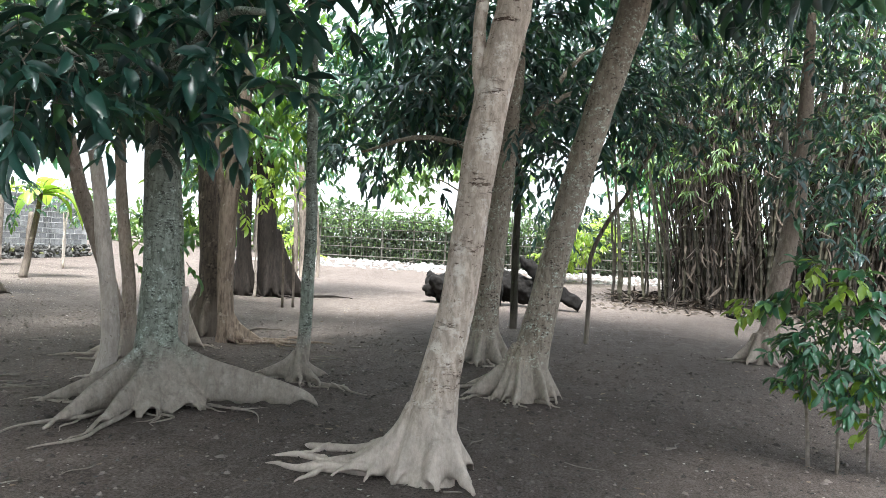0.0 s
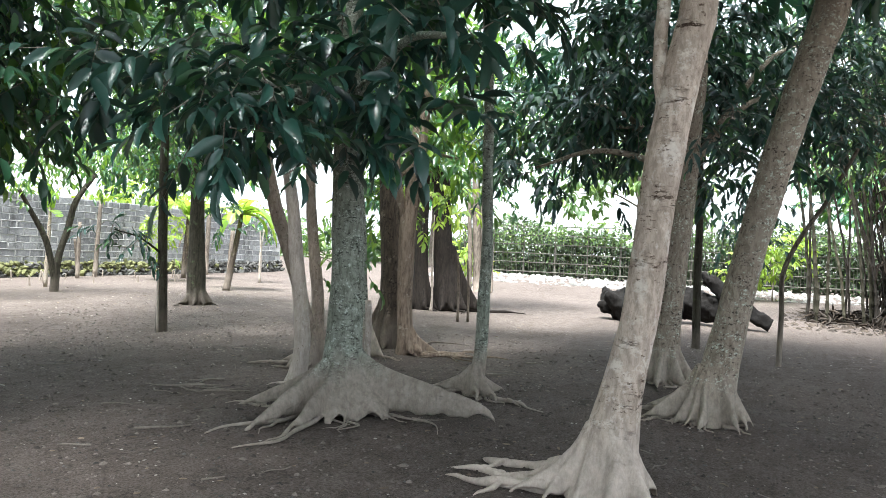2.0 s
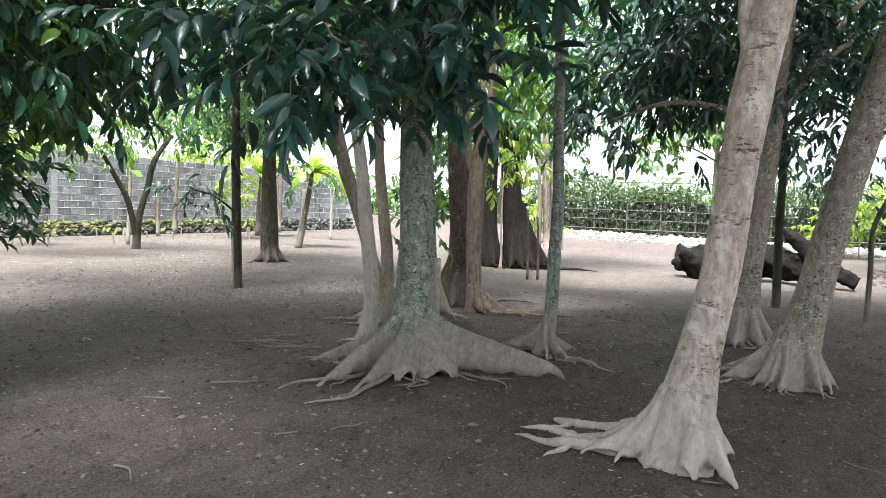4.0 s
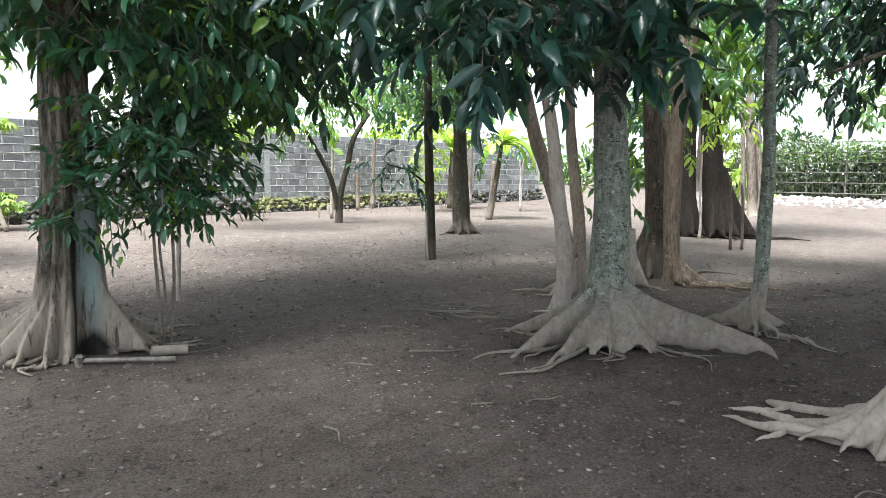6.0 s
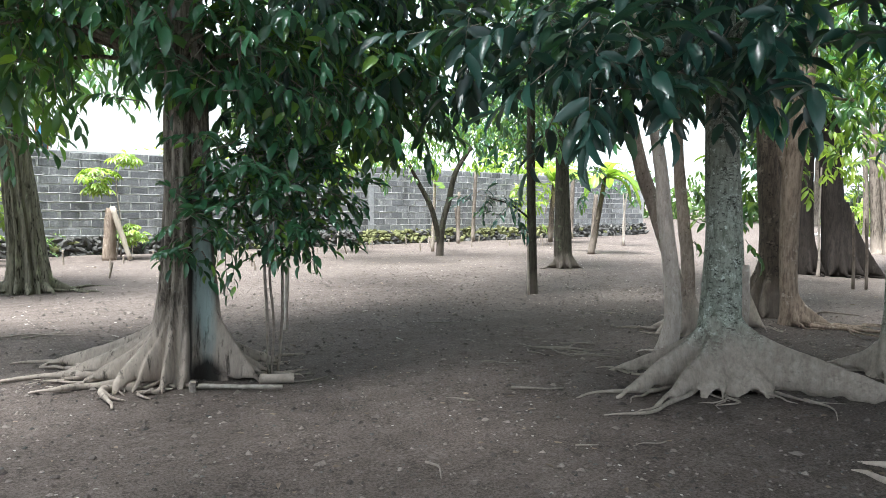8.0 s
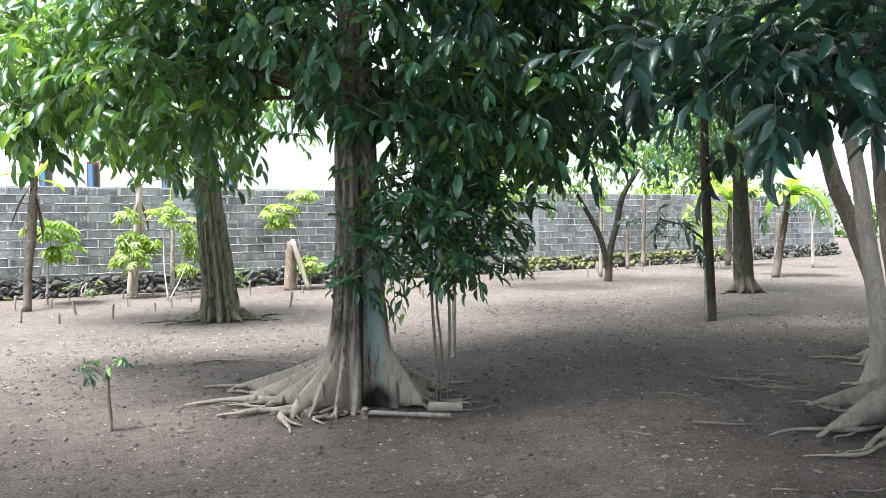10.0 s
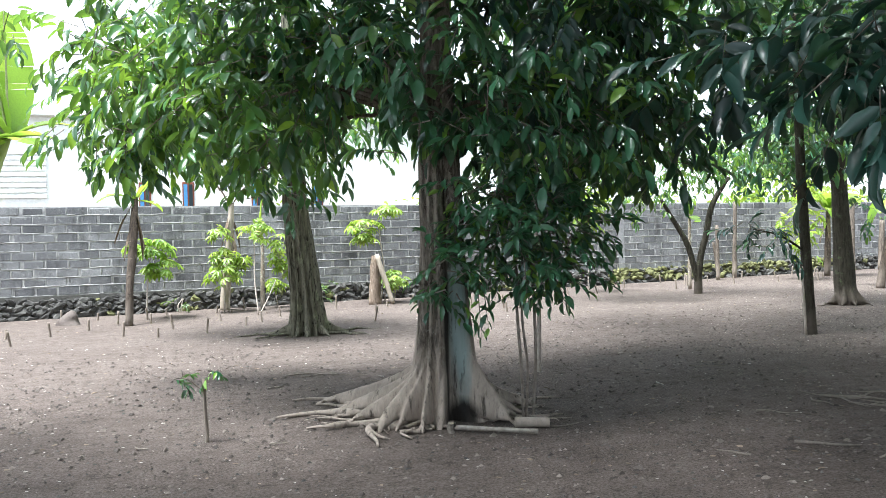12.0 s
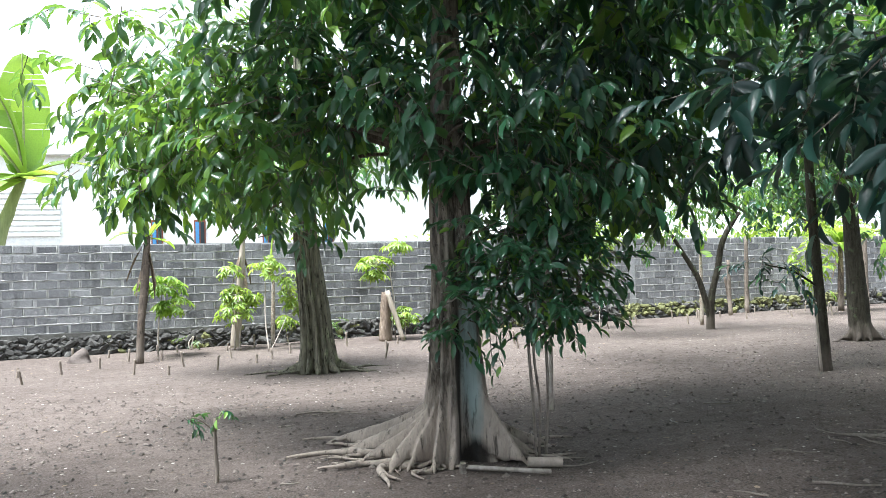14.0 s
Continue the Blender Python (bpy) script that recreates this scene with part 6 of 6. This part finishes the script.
cassava("cassava_plant", 0.10, 17.25, [[(0, 0, -0.03, 0.02), (0.03, 0, 0.7, 0.016), (0.1, 0, 1.3, 0.012)]], [(0.2, 0, 1.45, 0.45, 0.22), (0.3, 0, 1.05, 0.42, 0.22), (-0.1, 0, 1.55, 0.25, 0.15)], "pale green cassava plant with broad hand-shaped leaves", LEAF_BANANA, seed=62, size=0.19)
cassava("cassava_plant", 2.30, 16.6, [[(0, 0, -0.03, 0.016), (-0.04, 0.2, 0.7, 0.014), (0.0, 0.4, 1.6, 0.01)], [(0.0, 0, -0.03, 0.014), (0.2, 0.1, 0.3, 0.012), (0.4, 0.2, 0.7, 0.01)]], [(0.05, 0.4, 1.75, 0.36, 0.24), (0.55, 0.5, 1.35, 0.3, 0.38), (0.65, 0.5, 0.95, 0.2, 0.2)], "bright green cassava plant with long thin pale stems", seed=63)
cassava("cassava_plant", 5.3, 17.70, [[(0, 0, -0.03, 0.02), (0.1, 0, 0.8, 0.017), (0.02, 0, 1.6, 0.014), (0.1, 0, 2.2, 0.01)], [(0.02, 0, 1.4, 0.012), (-0.35, 0, 1.75, 0.008)]], [(-0.4, 0, 1.85, 0.42, 0.16), (-0.35, 0, 1.55, 0.3, 0.12), (0.15, 0, 2.2, 0.36, 0.14)], "spreading bright green cassava plant in flat tiers", seed=64)
cassava("wall_weed", 5.55, 17.40, [[(0, 0, -0.03, 0.012), (0.02, 0, 0.4, 0.01)]], [(0, 0, 0.55, 0.32, 0.25)], "low bright green weed at the wall's foot", seed=65, size=0.14, many=80)
cassava("wall_weed", 2.96, 18.2, [[(0, 0, -0.03, 0.012), (-0.06, 0, 0.3, 0.01), (-0.1, 0, 0.5, 0.008)]], [(-0.1, 0, 0.55, 0.28, 0.12)], "small sprouting cutting with fresh leaves", seed=66, size=0.15)


def small_plant(name, x, y, h, blobs, label, mat_=LEAF_BRIGHT, seed=1, length=0.19, density=95, r=0.02, stem_mat=BARK_GREY):
    b = gz(x, y)
    t = thing(name, (x, y, b), label, "plant", "plants by the wall")
    rng = random.Random(seed)
    for k in range(2):
        part("stem", tube_mesh("stem", [(0.03 * k, 0.02 * k, -0.03, r), (0.04 * rng.uniform(-1, 1), 0.0, h * 0.5, r * 0.8), (0.12 * rng.uniform(-1, 1) + 0.1 * k, 0, h, r * 0.5)], seg=7, seed=seed + k), stem_mat, t)
    bpy.context.view_layer.update()
    crown(t, [(x + dx, y + dy, b + z, ra, rv) for dx, dy, z, ra, rv in blobs], mat_, density=density, length=length, slim=0.34, seed=seed, twig=0.2, droop=0.25)
    return t


small_plant("wall_weed", 0.79, 18.4, 0.3, [(0, 0, 0.25, 0.3, 0.15)], "low green weed at the wall's foot", LEAF_HEDGE, seed=67, length=0.10)
small_plant("wall_weed", 3.9, 18.4, 0.5, [(0, 0, 0.35, 0.5, 0.25)], "low dusty weeds at the wall's foot", LEAF_HEDGE, seed=72, length=0.10)
small_plant("young_cassava", 10.39, 16.65, 1.0, [(0, 0, 2.2, 0.5, 0.4)], "young green plant before the wall", LEAF_BRIGHT, seed=68, r=0.015)
small_plant("broad_leaf_plant", 19.73, 14.78, 1.7, [(0, 0, 1.75, 0.42, 0.4), (0, 0, 2.3, 0.25, 0.3)], "dark leafy sapling in the sunny corner", LEAF_MID, seed=69, r=0.04, density=60)
small_plant("broad_leaf_plant", 17.2, 16.4, 2.0, [(0, 0, 1.6, 0.6, 0.8), (0.4, 0, 2.5, 0.6, 0.4)], "leafy green sapling in the sunny corner", LEAF_BRIGHT, seed=73, r=0.03, density=40)
small_plant("broad_leaf_plant", 26.28, 10.35, 1.2, [(0, 0, 0.9, 0.9, 0.7)], "sunlit bush before the fence", LEAF_BRIGHT, seed=70, length=0.24, density=24)
small_plant("broad_leaf_plant", 29.0, -0.2, 2.0, [(0, 0, 1.7, 1.2, 0.9), (0, 1, 1.0, 0.8, 0.7)], "sunlit bush before the fence", LEAF_BRIGHT, seed=71, length=0.26, density=20)

dry_stem = thing("dry_banana_stem", (1.78, 18.3, gz(1.78, 18.3)), "dead dry banana stem in frayed fibres against the wall", "banana plant", "banana plants")
part("stem", tube_mesh("stem", [(0, 0, -0.05, 0.12), (0.02, 0, 0.5, 0.11), (0.1, 0, 1.3, 0.10), (0.16, 0, 2.0, 0.08), (0.2, 0, 2.45, 0.05)], seg=12, wobble=0.3), CUT_WOOD, dry_stem)
for k, (turn, tilt, z) in enumerate([(200, -60, 2.3), (340, -55, 2.3), (270, -70, 2.2), (220, 70, 2.2), (300, 75, 1.9), (180, 68, 2.0), (30, 70, 2.1)]):
    bm, rib = banana_leaf(0.75, 0.045, 0.15, 80 + k, 0.1)
    part("dry_leaf", bm, DRY_LEAF, dry_stem, m=pose(0.17, 0, z, 0, tilt, turn))
single("earth_mound", tube_mesh("earth_mound", [(0, 0, -0.05, 0.26), (0.01, 0, 0.05, 0.21), (0.03, 0, 0.18, 0.12), (0.05, 0, 0.27, 0.04)], seg=12, wobble=0.4, grain=6.0), CLOD, "small mound of dark earth round a cutting", "mound", m=pose(-1.33, 17.1, gz(-1.33, 17.1)))

stump = thing("split_stump", (5.1, 17.45, gz(5, 17.4)), "split pale tree stump with a leaning slab", "stump")
part("trunk", tube_mesh("trunk", [(0, 0, -0.05, 0.16), (0.0, 0, 0.5, 0.135), (0.04, 0, 1.12, 0.12)], seg=12, wobble=0.18, lobes=[(250, 0.2, 0.3, 2), (310, -0.2, 0.2, 2)]), BARK_RED, stump)
part("slab", tube_mesh("slab", [(0.34, -0.3, 0.0, 0.05), (0.2, -0.22, 0.5, 0.06), (0.02, -0.12, 1.15, 0.06)], seg=8, wobble=0.25), CUT_WOOD, stump)
for k, (x, y, h, r, lean) in enumerate([(16.69, 18.5, 2.3, 0.07, 0.1), (15.72, 18.1, 1.6, 0.06, 0.0), (15.9, 18.3, 1.1, 0.05, -0.15), (21.2, 18.2, 2.2, 0.09, 0.05), (22.6, 18.3, 1.6, 0.1, 0.1)]):
    single("wall_post", tube_mesh("wall_post", [(0, 0, -0.05, r), (lean * 0.4, 0, h * 0.5, r * 0.9), (lean, 0, h, r * 0.8)], seg=9, wobble=0.15, seed=k), BARK_BROWN, "bare weathered post standing before the wall", "post", "posts by the wall", m=pose(x, y, gz(x, y)))

# planted cuttings in the bare plot by the wall
stake_me = [tube_mesh("stake", [(0, 0, -0.05, 0.022), (0.004 * k, 0.004, 0.08, 0.02), (0.008 * k, 0, 0.15 + 0.045 * k, 0.021)], seg=6, seed=k) for k in range(4)]
for me in stake_me:
    me.materials.append(BARK_BROWN)
rng = random.Random(21)
spots = []
while len(spots) < 58:
    if len(spots) < 38:
        x, y = rng.uniform(-2.2, 8.5), rng.uniform(13.6, 18.0)
    else:
        x, y = rng.uniform(9.5, 20), rng.uniform(16.2, 18.3)
    if all((x - a) ** 2 + (y - b) ** 2 > 0.35 for a, b in spots) and math.hypot(x - 2.8, y - 13.1) > 1.0:
        spots.append((x, y))
for x, y in spots:
    single("planted_stake", stake_me[rng.randrange(4)], None, "short planted cutting stuck in the bare earth", "stake", "planted cuttings", m=pose(x, y, gz(x, y), rng.gauss(0, 5), rng.gauss(0, 5), rng.uniform(0, 360)))


# ---- house beyond the wall ----
house = thing("house", (0.0, 25.0, gz(0, 24)), "white plastered house with blue panes and painted posts behind the wall", "house", turn=-6)
part("wall", box(-11, 10.5, 0, 5, 0, 5.4), WHITE_WALL, house)
part("roof", bevel_box(-11.5, 11.0, -0.25, 5.3, 5.4, 5.52, 0.02), WHITE_WALL, house)
for k in range(9):
    part("louvre", bevel_box(-4.4, -2.6, -0.06, -0.003, 3.0 + 0.16 * k, 3.1 + 0.16 * k, 0.008), WHITE_WALL, house)
for x in (-4.75,):
    part("post", bevel_box(x - 0.13, x + 0.13, -0.4, -0.2, 0, 3.8, 0.02), ORANGE, house)
for x in (0.1, 1.35, 3.4, 5.3):
    w = part("window", bevel_box(x - 0.17, x + 0.17, -0.05, -0.002, 2.3, 3.45, 0.01), FRAME_RED, house)
    part("pane", box(x - 0.13, x - 0.02, -0.066, -0.052, 2.4, 3.38), BLUE, w)
    part("pane", box(x + 0.02, x + 0.13, -0.066, -0.052, 2.4, 3.38), GLASS, w)

# ---- loose things on the ground ----
def lying_stick(x, y, turn, length, r, label="dry pale stick lying on the earth", mat_=LITTER):
    rng = random.Random(int(x * 100 + y * 10))
    q = [(length * s, 0.14 * length * rng.uniform(-1, 1), 0.008 + r * 0.25, 0.55 * r * (1 - 0.5 * s)) for s in (0, 0.3, 0.65, 1)]
    return single("stick", tube_mesh("stick", q, seg=6), mat_, label, "stick", "fallen sticks", m=pose(x, y, gz(x, y) - 0.008, 0, 0, turn))


for x, y, turn, ln, r in [(6.14, -0.77, 330, 0.24, 0.014), (5.44, 0.02, 250, 0.3, 0.007), (4.4, 4.42, 330, 0.42, 0.02), (4.85, 5.25, 320, 0.32, 0.014), (3.74, 3.2, 330, 0.15, 0.012), (6.0, 5.1, 120, 0.6, 0.016), (5.85, 5.0, 350, 0.5, 0.012),
                          (2.9, 6.1, 330, 0.6, 0.018), (2.95, 5.75, 340, 0.5, 0.014), (4.0, 1.05, 310, 0.35, 0.008), (8.66, 3.1, 290, 0.4, 0.016), (1.6, 9.0, 340, 0.75, 0.02), (1.75, 8.8, 10, 0.5, 0.012), (0.05, 6.5, 330, 0.12, 0.014), (1.0, 6.15, 350, 0.15, 0.012),
                          (1.3, 8.35, 20, 0.2, 0.016), (9.8, 2.95, 300, 0.22, 0.016), (8.8, 3.1, 290, 0.35, 0.014), (5.76, 7.2, 330, 0.4, 0.014), (5.82, 4.95, 340, 0.5, 0.012), (6.0, 4.8, 100, 0.5, 0.016), (6.1, 4.65, 130, 0.6, 0.012)]:
    lying_stick(x, y, turn, ln, r, mat_=LITTER if r > 0.0205 else TWIG)

rng = random.Random(44)
for k in range(6):
    lying_stick(5.9 + rng.gauss(0, 0.3), 5.2 + rng.gauss(0, 0.3), rng.uniform(20, 300), rng.uniform(0.25, 0.5), rng.uniform(0.012, 0.022), "dark dead twig lying on the earth", TWIG)
for k in range(26):
    lying_stick(rng.uniform(1.5, 9.0), rng.uniform(-2.5, 9.0), rng.uniform(0, 360), rng.uniform(0.08, 0.3), rng.uniform(0.008, 0.014), "small dead twig lying on the earth", rng.choice((TWIG, TWIG, LITTER)))


def scatter(name, label, category, n, size, mat_, seed, x=(0.5, 24), y=(-6, 18), flat=0.25, near=1.0):
    """Many small chips lying on the ground, as one thing that nobody could count."""
    g = np.random.default_rng(seed)
    px, py = g.uniform(*x, n), g.uniform(*y, n)
    pz = np.array([gz(a, b) + 0.016 * noise.noise((a * 0.9, b * 0.9, 0)) - 0.006 for a, b in zip(px, py)])
    s = size * np.minimum(g.lognormal(0, 0.4, n), 1.9)
    base = np.array([(1, 0.1, 0), (0.45, 0.8, 0), (-0.5, 0.75, 0), (-1, -0.1, 0), (-0.4, -0.8, 0), (0.6, -0.7, 0), (0.35, 0.1, 1), (-0.35, -0.1, 0.9)], float)
    tri = np.array([(0, 1, 6), (1, 2, 6), (2, 7, 6), (2, 3, 7), (3, 4, 7), (4, 6, 7), (4, 5, 6), (5, 0, 6)])
    a = g.uniform(0, 6.28, n)
    c, sn = np.cos(a), np.sin(a)
    sx = g.uniform(0.5, 1.6, n)
    bx, by = base[None, :, 0] * sx[:, None], base[None, :, 1]
    v = np.stack([px[:, None] + s[:, None] * (bx * c[:, None] - by * sn[:, None]), py[:, None] + s[:, None] * (bx * sn[:, None] + by * c[:, None]),
                  pz[:, None] + s[:, None] * base[None, :, 2] * flat - 0.002], -1).reshape(-1, 3)
    v += g.normal(size=v.shape) * np.repeat(s, 8)[:, None] * [0.16, 0.16, 0.05]
    f = (tri[None] + np.arange(n)[:, None, None] * 8).reshape(-1, 3)
    return single(name, np_mesh(name, v, f, smooth=False), mat_, label, category, kind="stuff")


scatter("pebbles", "small dark crumbs of earth strewn over the ground", "pebbles", 9500, 0.0075, STONE, 1, x=(-2.5, 11), y=(-4, 10), flat=0.7)
scatter("crumbs", "small pale brown crumbs of dry earth", "crumbs", 16000, 0.0075, CRUMB, 12, x=(-2.5, 11), y=(-4, 10), flat=0.7)
scatter("clods", "crumbly dark clods of earth", "clods", 7500, 0.0135, CLOD, 7, x=(-2.5, 12), y=(-4, 12), flat=0.7)
scatter("dry_clods", "larger pale crumbly clods of dry earth", "clods", 2200, 0.017, CRUMB, 13, x=(-2.5, 11), y=(-4, 11), flat=0.65)
scatter("plot_crumbs", "dark crumbs strewn over the bare plot", "pebbles", 4000, 0.012, CLOD, 8, x=(-4, 24), y=(9, 18.6), flat=0.5)
scatter("plot_chips", "pale chips strewn over the bare plot", "litter", 700, 0.009, LITTER, 10, x=(-4, 24), y=(10, 18.6))
scatter("pale_chips", "small pale chips of litter strewn over the ground", "litter", 3600, 0.008, LITTER, 2, x=(-2.5, 15), y=(-4, 14))
scatter("dry_litter", "scattered bits of dry brown leaf", "litter", 3400, 0.013, DRY_LEAF, 3, x=(-2.5, 20), y=(-6, 17))
scatter("rubble_strip", "strip of pale rubble and litter before the fence", "rubble", 1300, 0.08, PALE_STONE, 4, x=(29, 33.6), y=(-7, 14), flat=0.7)
scatter("bamboo_litter", "dry litter spread round the bamboo", "litter", 1400, 0.05, HUSK, 6, x=(19.5, 26), y=(-11, -0.4), flat=0.5)
g = np.random.default_rng(9)
n = 330
px, py = g.uniform(-2.5, 18, n), g.uniform(-6, 17, n)
pz = np.array([gz(a, b) for a, b in zip(px, py)]) + 0.004
v, f = leaf_array(np.stack([px, py, pz], -1), g.normal(size=(n, 3)) * [1, 1, 0.05], g.normal(size=(n, 3)) * 0.15 + [0, 0, 1], g.uniform(0.03, 0.08, n), g.uniform(0.012, 0.03, n))
single("fallen_leaves", np_mesh("fallen_leaves", v, f), DRY_LEAF, "dry curled leaves fallen on the earth", "leaves", kind="stuff")

# ---- pieces of the wall, last ----
def block_mesh(w, h, d=0.11, c=0.008):
    v = np.array([(-w / 2, 0.0, 0), (w / 2, 0.0, 0), (w / 2, 0.0, h), (-w / 2, 0.0, h)])
    front = np.array([(-w / 2 + c, -c, c), (w / 2 - c, -c, c), (w / 2 - c, -c, h - c), (-w / 2 + c, -c, h - c)])
    back = v + [0, d, 0]
    q = [(4, 5, 6, 7)]
    for i in range(4):
        j = (i + 1) % 4
        q += [(i, j, 4 + j, 4 + i), (8 + j, j, i, 8 + i)]
    return np.vstack([v, front, back]), [np.array(q)]


BLOCK_W, BLOCK_H = PITCH - 0.022, COURSE - 0.018
shapes = [np_mesh("block", *block_mesh(BLOCK_W - 0.012 * k, BLOCK_H - 0.006 * k), smooth=False) for k in range(3)]
for me in shapes:
    me.materials.append(BLOCK)
rng = random.Random(31)
rest = []
for c in range(10):
    x = WALL_X0 + (0.5 * PITCH if c % 2 else 0)
    while x < WALL_X1 - PITCH * (0.5 + 0.6 * max(0, c - 5)):
        z = WALL_TOP - (10 - c) * COURSE + rng.gauss(0, 0.003)
        m = pose(x + rng.gauss(0, 0.012), -0.004 + rng.gauss(0, 0.0015), z + rng.gauss(0, 0.004), 0, rng.gauss(0, 0.8), 0) @ Matrix.Diagonal((1 - 0.08 * rng.random() ** 2, 1, 1 - 0.18 * rng.random() ** 2, 1))
        if -3.7 < x < 9.4:
            part("block", shapes[rng.randrange(3)], None, wall_north, m=m)
        else:
            v, f = block_mesh(BLOCK_W, BLOCK_H)
            v = np.array([m @ Vector(p) for p in v])
            rest.append((v, f))
        x += PITCH
# mortar squeezed out of the joints in wavy beads
def bead(at, way, length, seed, step=0.035):
    """A ragged bead of mortar along a joint from at, running along way (x or z)."""
    n = max(3, int(length / step))
    d = np.linspace(0, length, n + 1)
    hi = np.array([0.013 + 0.016 * noise.noise((q * 5 + seed, seed, 0)) + 0.008 * noise.noise((q * 19, seed, 2)) for q in d])
    lo = np.array([-0.014 + 0.018 * noise.noise((q * 6 + seed, seed, 5)) + 0.008 * noise.noise((q * 23, seed, 7)) for q in d])
    out = np.array([0.013 + 0.007 * noise.noise((q * 9, seed, 9)) for q in d])
    out[[0, -1]] = 0.002
    v = np.zeros((n + 1, 4, 3))
    run, up = (0, 2) if way == "x" else (2, 0)
    v[..., run] = d[:, None]
    v[..., up] = np.stack([lo, lo * 0.6 + hi * 0.4, lo * 0.35 + hi * 0.65, hi], -1)
    v[..., 1] = np.stack([0 * d, -out, -out, 0 * d], -1)
    i, j = np.meshgrid(np.arange(n), np.arange(3), indexing="ij")
    quads = np.stack([i * 4 + j, (i + 1) * 4 + j, (i + 1) * 4 + j + 1, i * 4 + j + 1], -1).reshape(-1, 4)
    return (v + np.asarray(at)[None, None, :]).reshape(-1, 3), [quads]


squeeze = []
for c in range(10):
    x = WALL_X0 + 0.1
    while x < WALL_X1 - 1.0 - PITCH * 0.6 * max(0, c - 5):
        ln = rng.uniform(0.15, 0.9)
        if rng.random() < 0.8:
            squeeze.append(bead((x, -0.006, WALL_TOP - (10 - c) * COURSE - 0.006), "x", ln, rng.uniform(0, 90)))
        x += ln
    for k in range(int((WALL_X1 - WALL_X0) / PITCH) - 4):
        if rng.random() < 0.75:
            squeeze.append(bead((WALL_X0 + PITCH * (k + 0.5 + (0.5 if c % 2 else 0)) + rng.gauss(0, 0.008), -0.006, WALL_TOP - (10 - c) * COURSE + 0.01), "z", COURSE - 0.03, rng.uniform(0, 90)))
part("squeezed_mortar", np_mesh("squeezed_mortar", *join_meshes(squeeze)), MORTAR, wall_north, kind="stuff")
part("block_courses", np_mesh("block_courses", *join_meshes(rest), smooth=False), BLOCK, wall_north, kind="stuff")


def stone_data(seed, lump=0.75):
    bm = bmesh.new()
    bmesh.ops.create_icosphere(bm, subdivisions=2, radius=1)
    for v in bm.verts:
        v.co *= 1 + lump * noise.noise(v.co * 1.1 + Vector((seed * 3.1, 0, 0)))
    vs = np.array([v.co[:] for v in bm.verts])
    fs = np.array([[v.index for v in q.verts] for q in bm.faces])
    bm.free()
    return vs, fs


stone_shapes = [stone_data(k) for k in range(7)]
stone_me = [np_mesh("stone", v, [f], smooth=False) for v, f in stone_shapes]
mossy_me = [np_mesh("stone", v, [f], smooth=False) for v, f in stone_shapes]
for a, b in zip(stone_me, mossy_me):
    a.materials.append(STONE)
    b.materials.append(MOSSY)
rest = {0: [], 1: []}
count = 0
for row, (z, s) in enumerate(((0.02, 0.13), (0.14, 0.11), (0.26, 0.115), (0.36, 0.095))):
    x = WALL_X0
    while x < WALL_X1:
        k = rng.randrange(7)
        w = s * rng.uniform(0.7, 1.25)
        moss = 12.5 < x < 22 and row > 0 and rng.random() < 0.75 or rng.random() < 0.05
        m = pose(x, -0.055 - 0.018 * (3 - row) + rng.gauss(0, 0.012), gz(x, WALL_Y) + z + rng.gauss(0, 0.015), rng.gauss(0, 25), rng.gauss(0, 22), rng.choice((0, 180)) + rng.gauss(0, 30)) @ Matrix.Diagonal((w * rng.uniform(0.9, 1.5), w * 0.5, w * rng.uniform(0.5, 0.75), 1))
        if -3 < x < 17.5 and count < 300:
            part("stone", (mossy_me if moss else stone_me)[k], None, wall_north, m=m)
            count += 1
        else:
            v, f = stone_shapes[k]
            rest[int(moss)].append((np.array([m @ Vector(p) for p in v]), [f]))
        x += w * 1.5
part("footing_stones", np_mesh("footing_stones", *join_meshes(rest[0]), smooth=False), STONE, wall_north, kind="stuff")
part("mossy_footing_stones", np_mesh("mossy_footing_stones", *join_meshes(rest[1]), smooth=False), MOSSY, wall_north, "stones grown with yellow-green moss", kind="stuff")
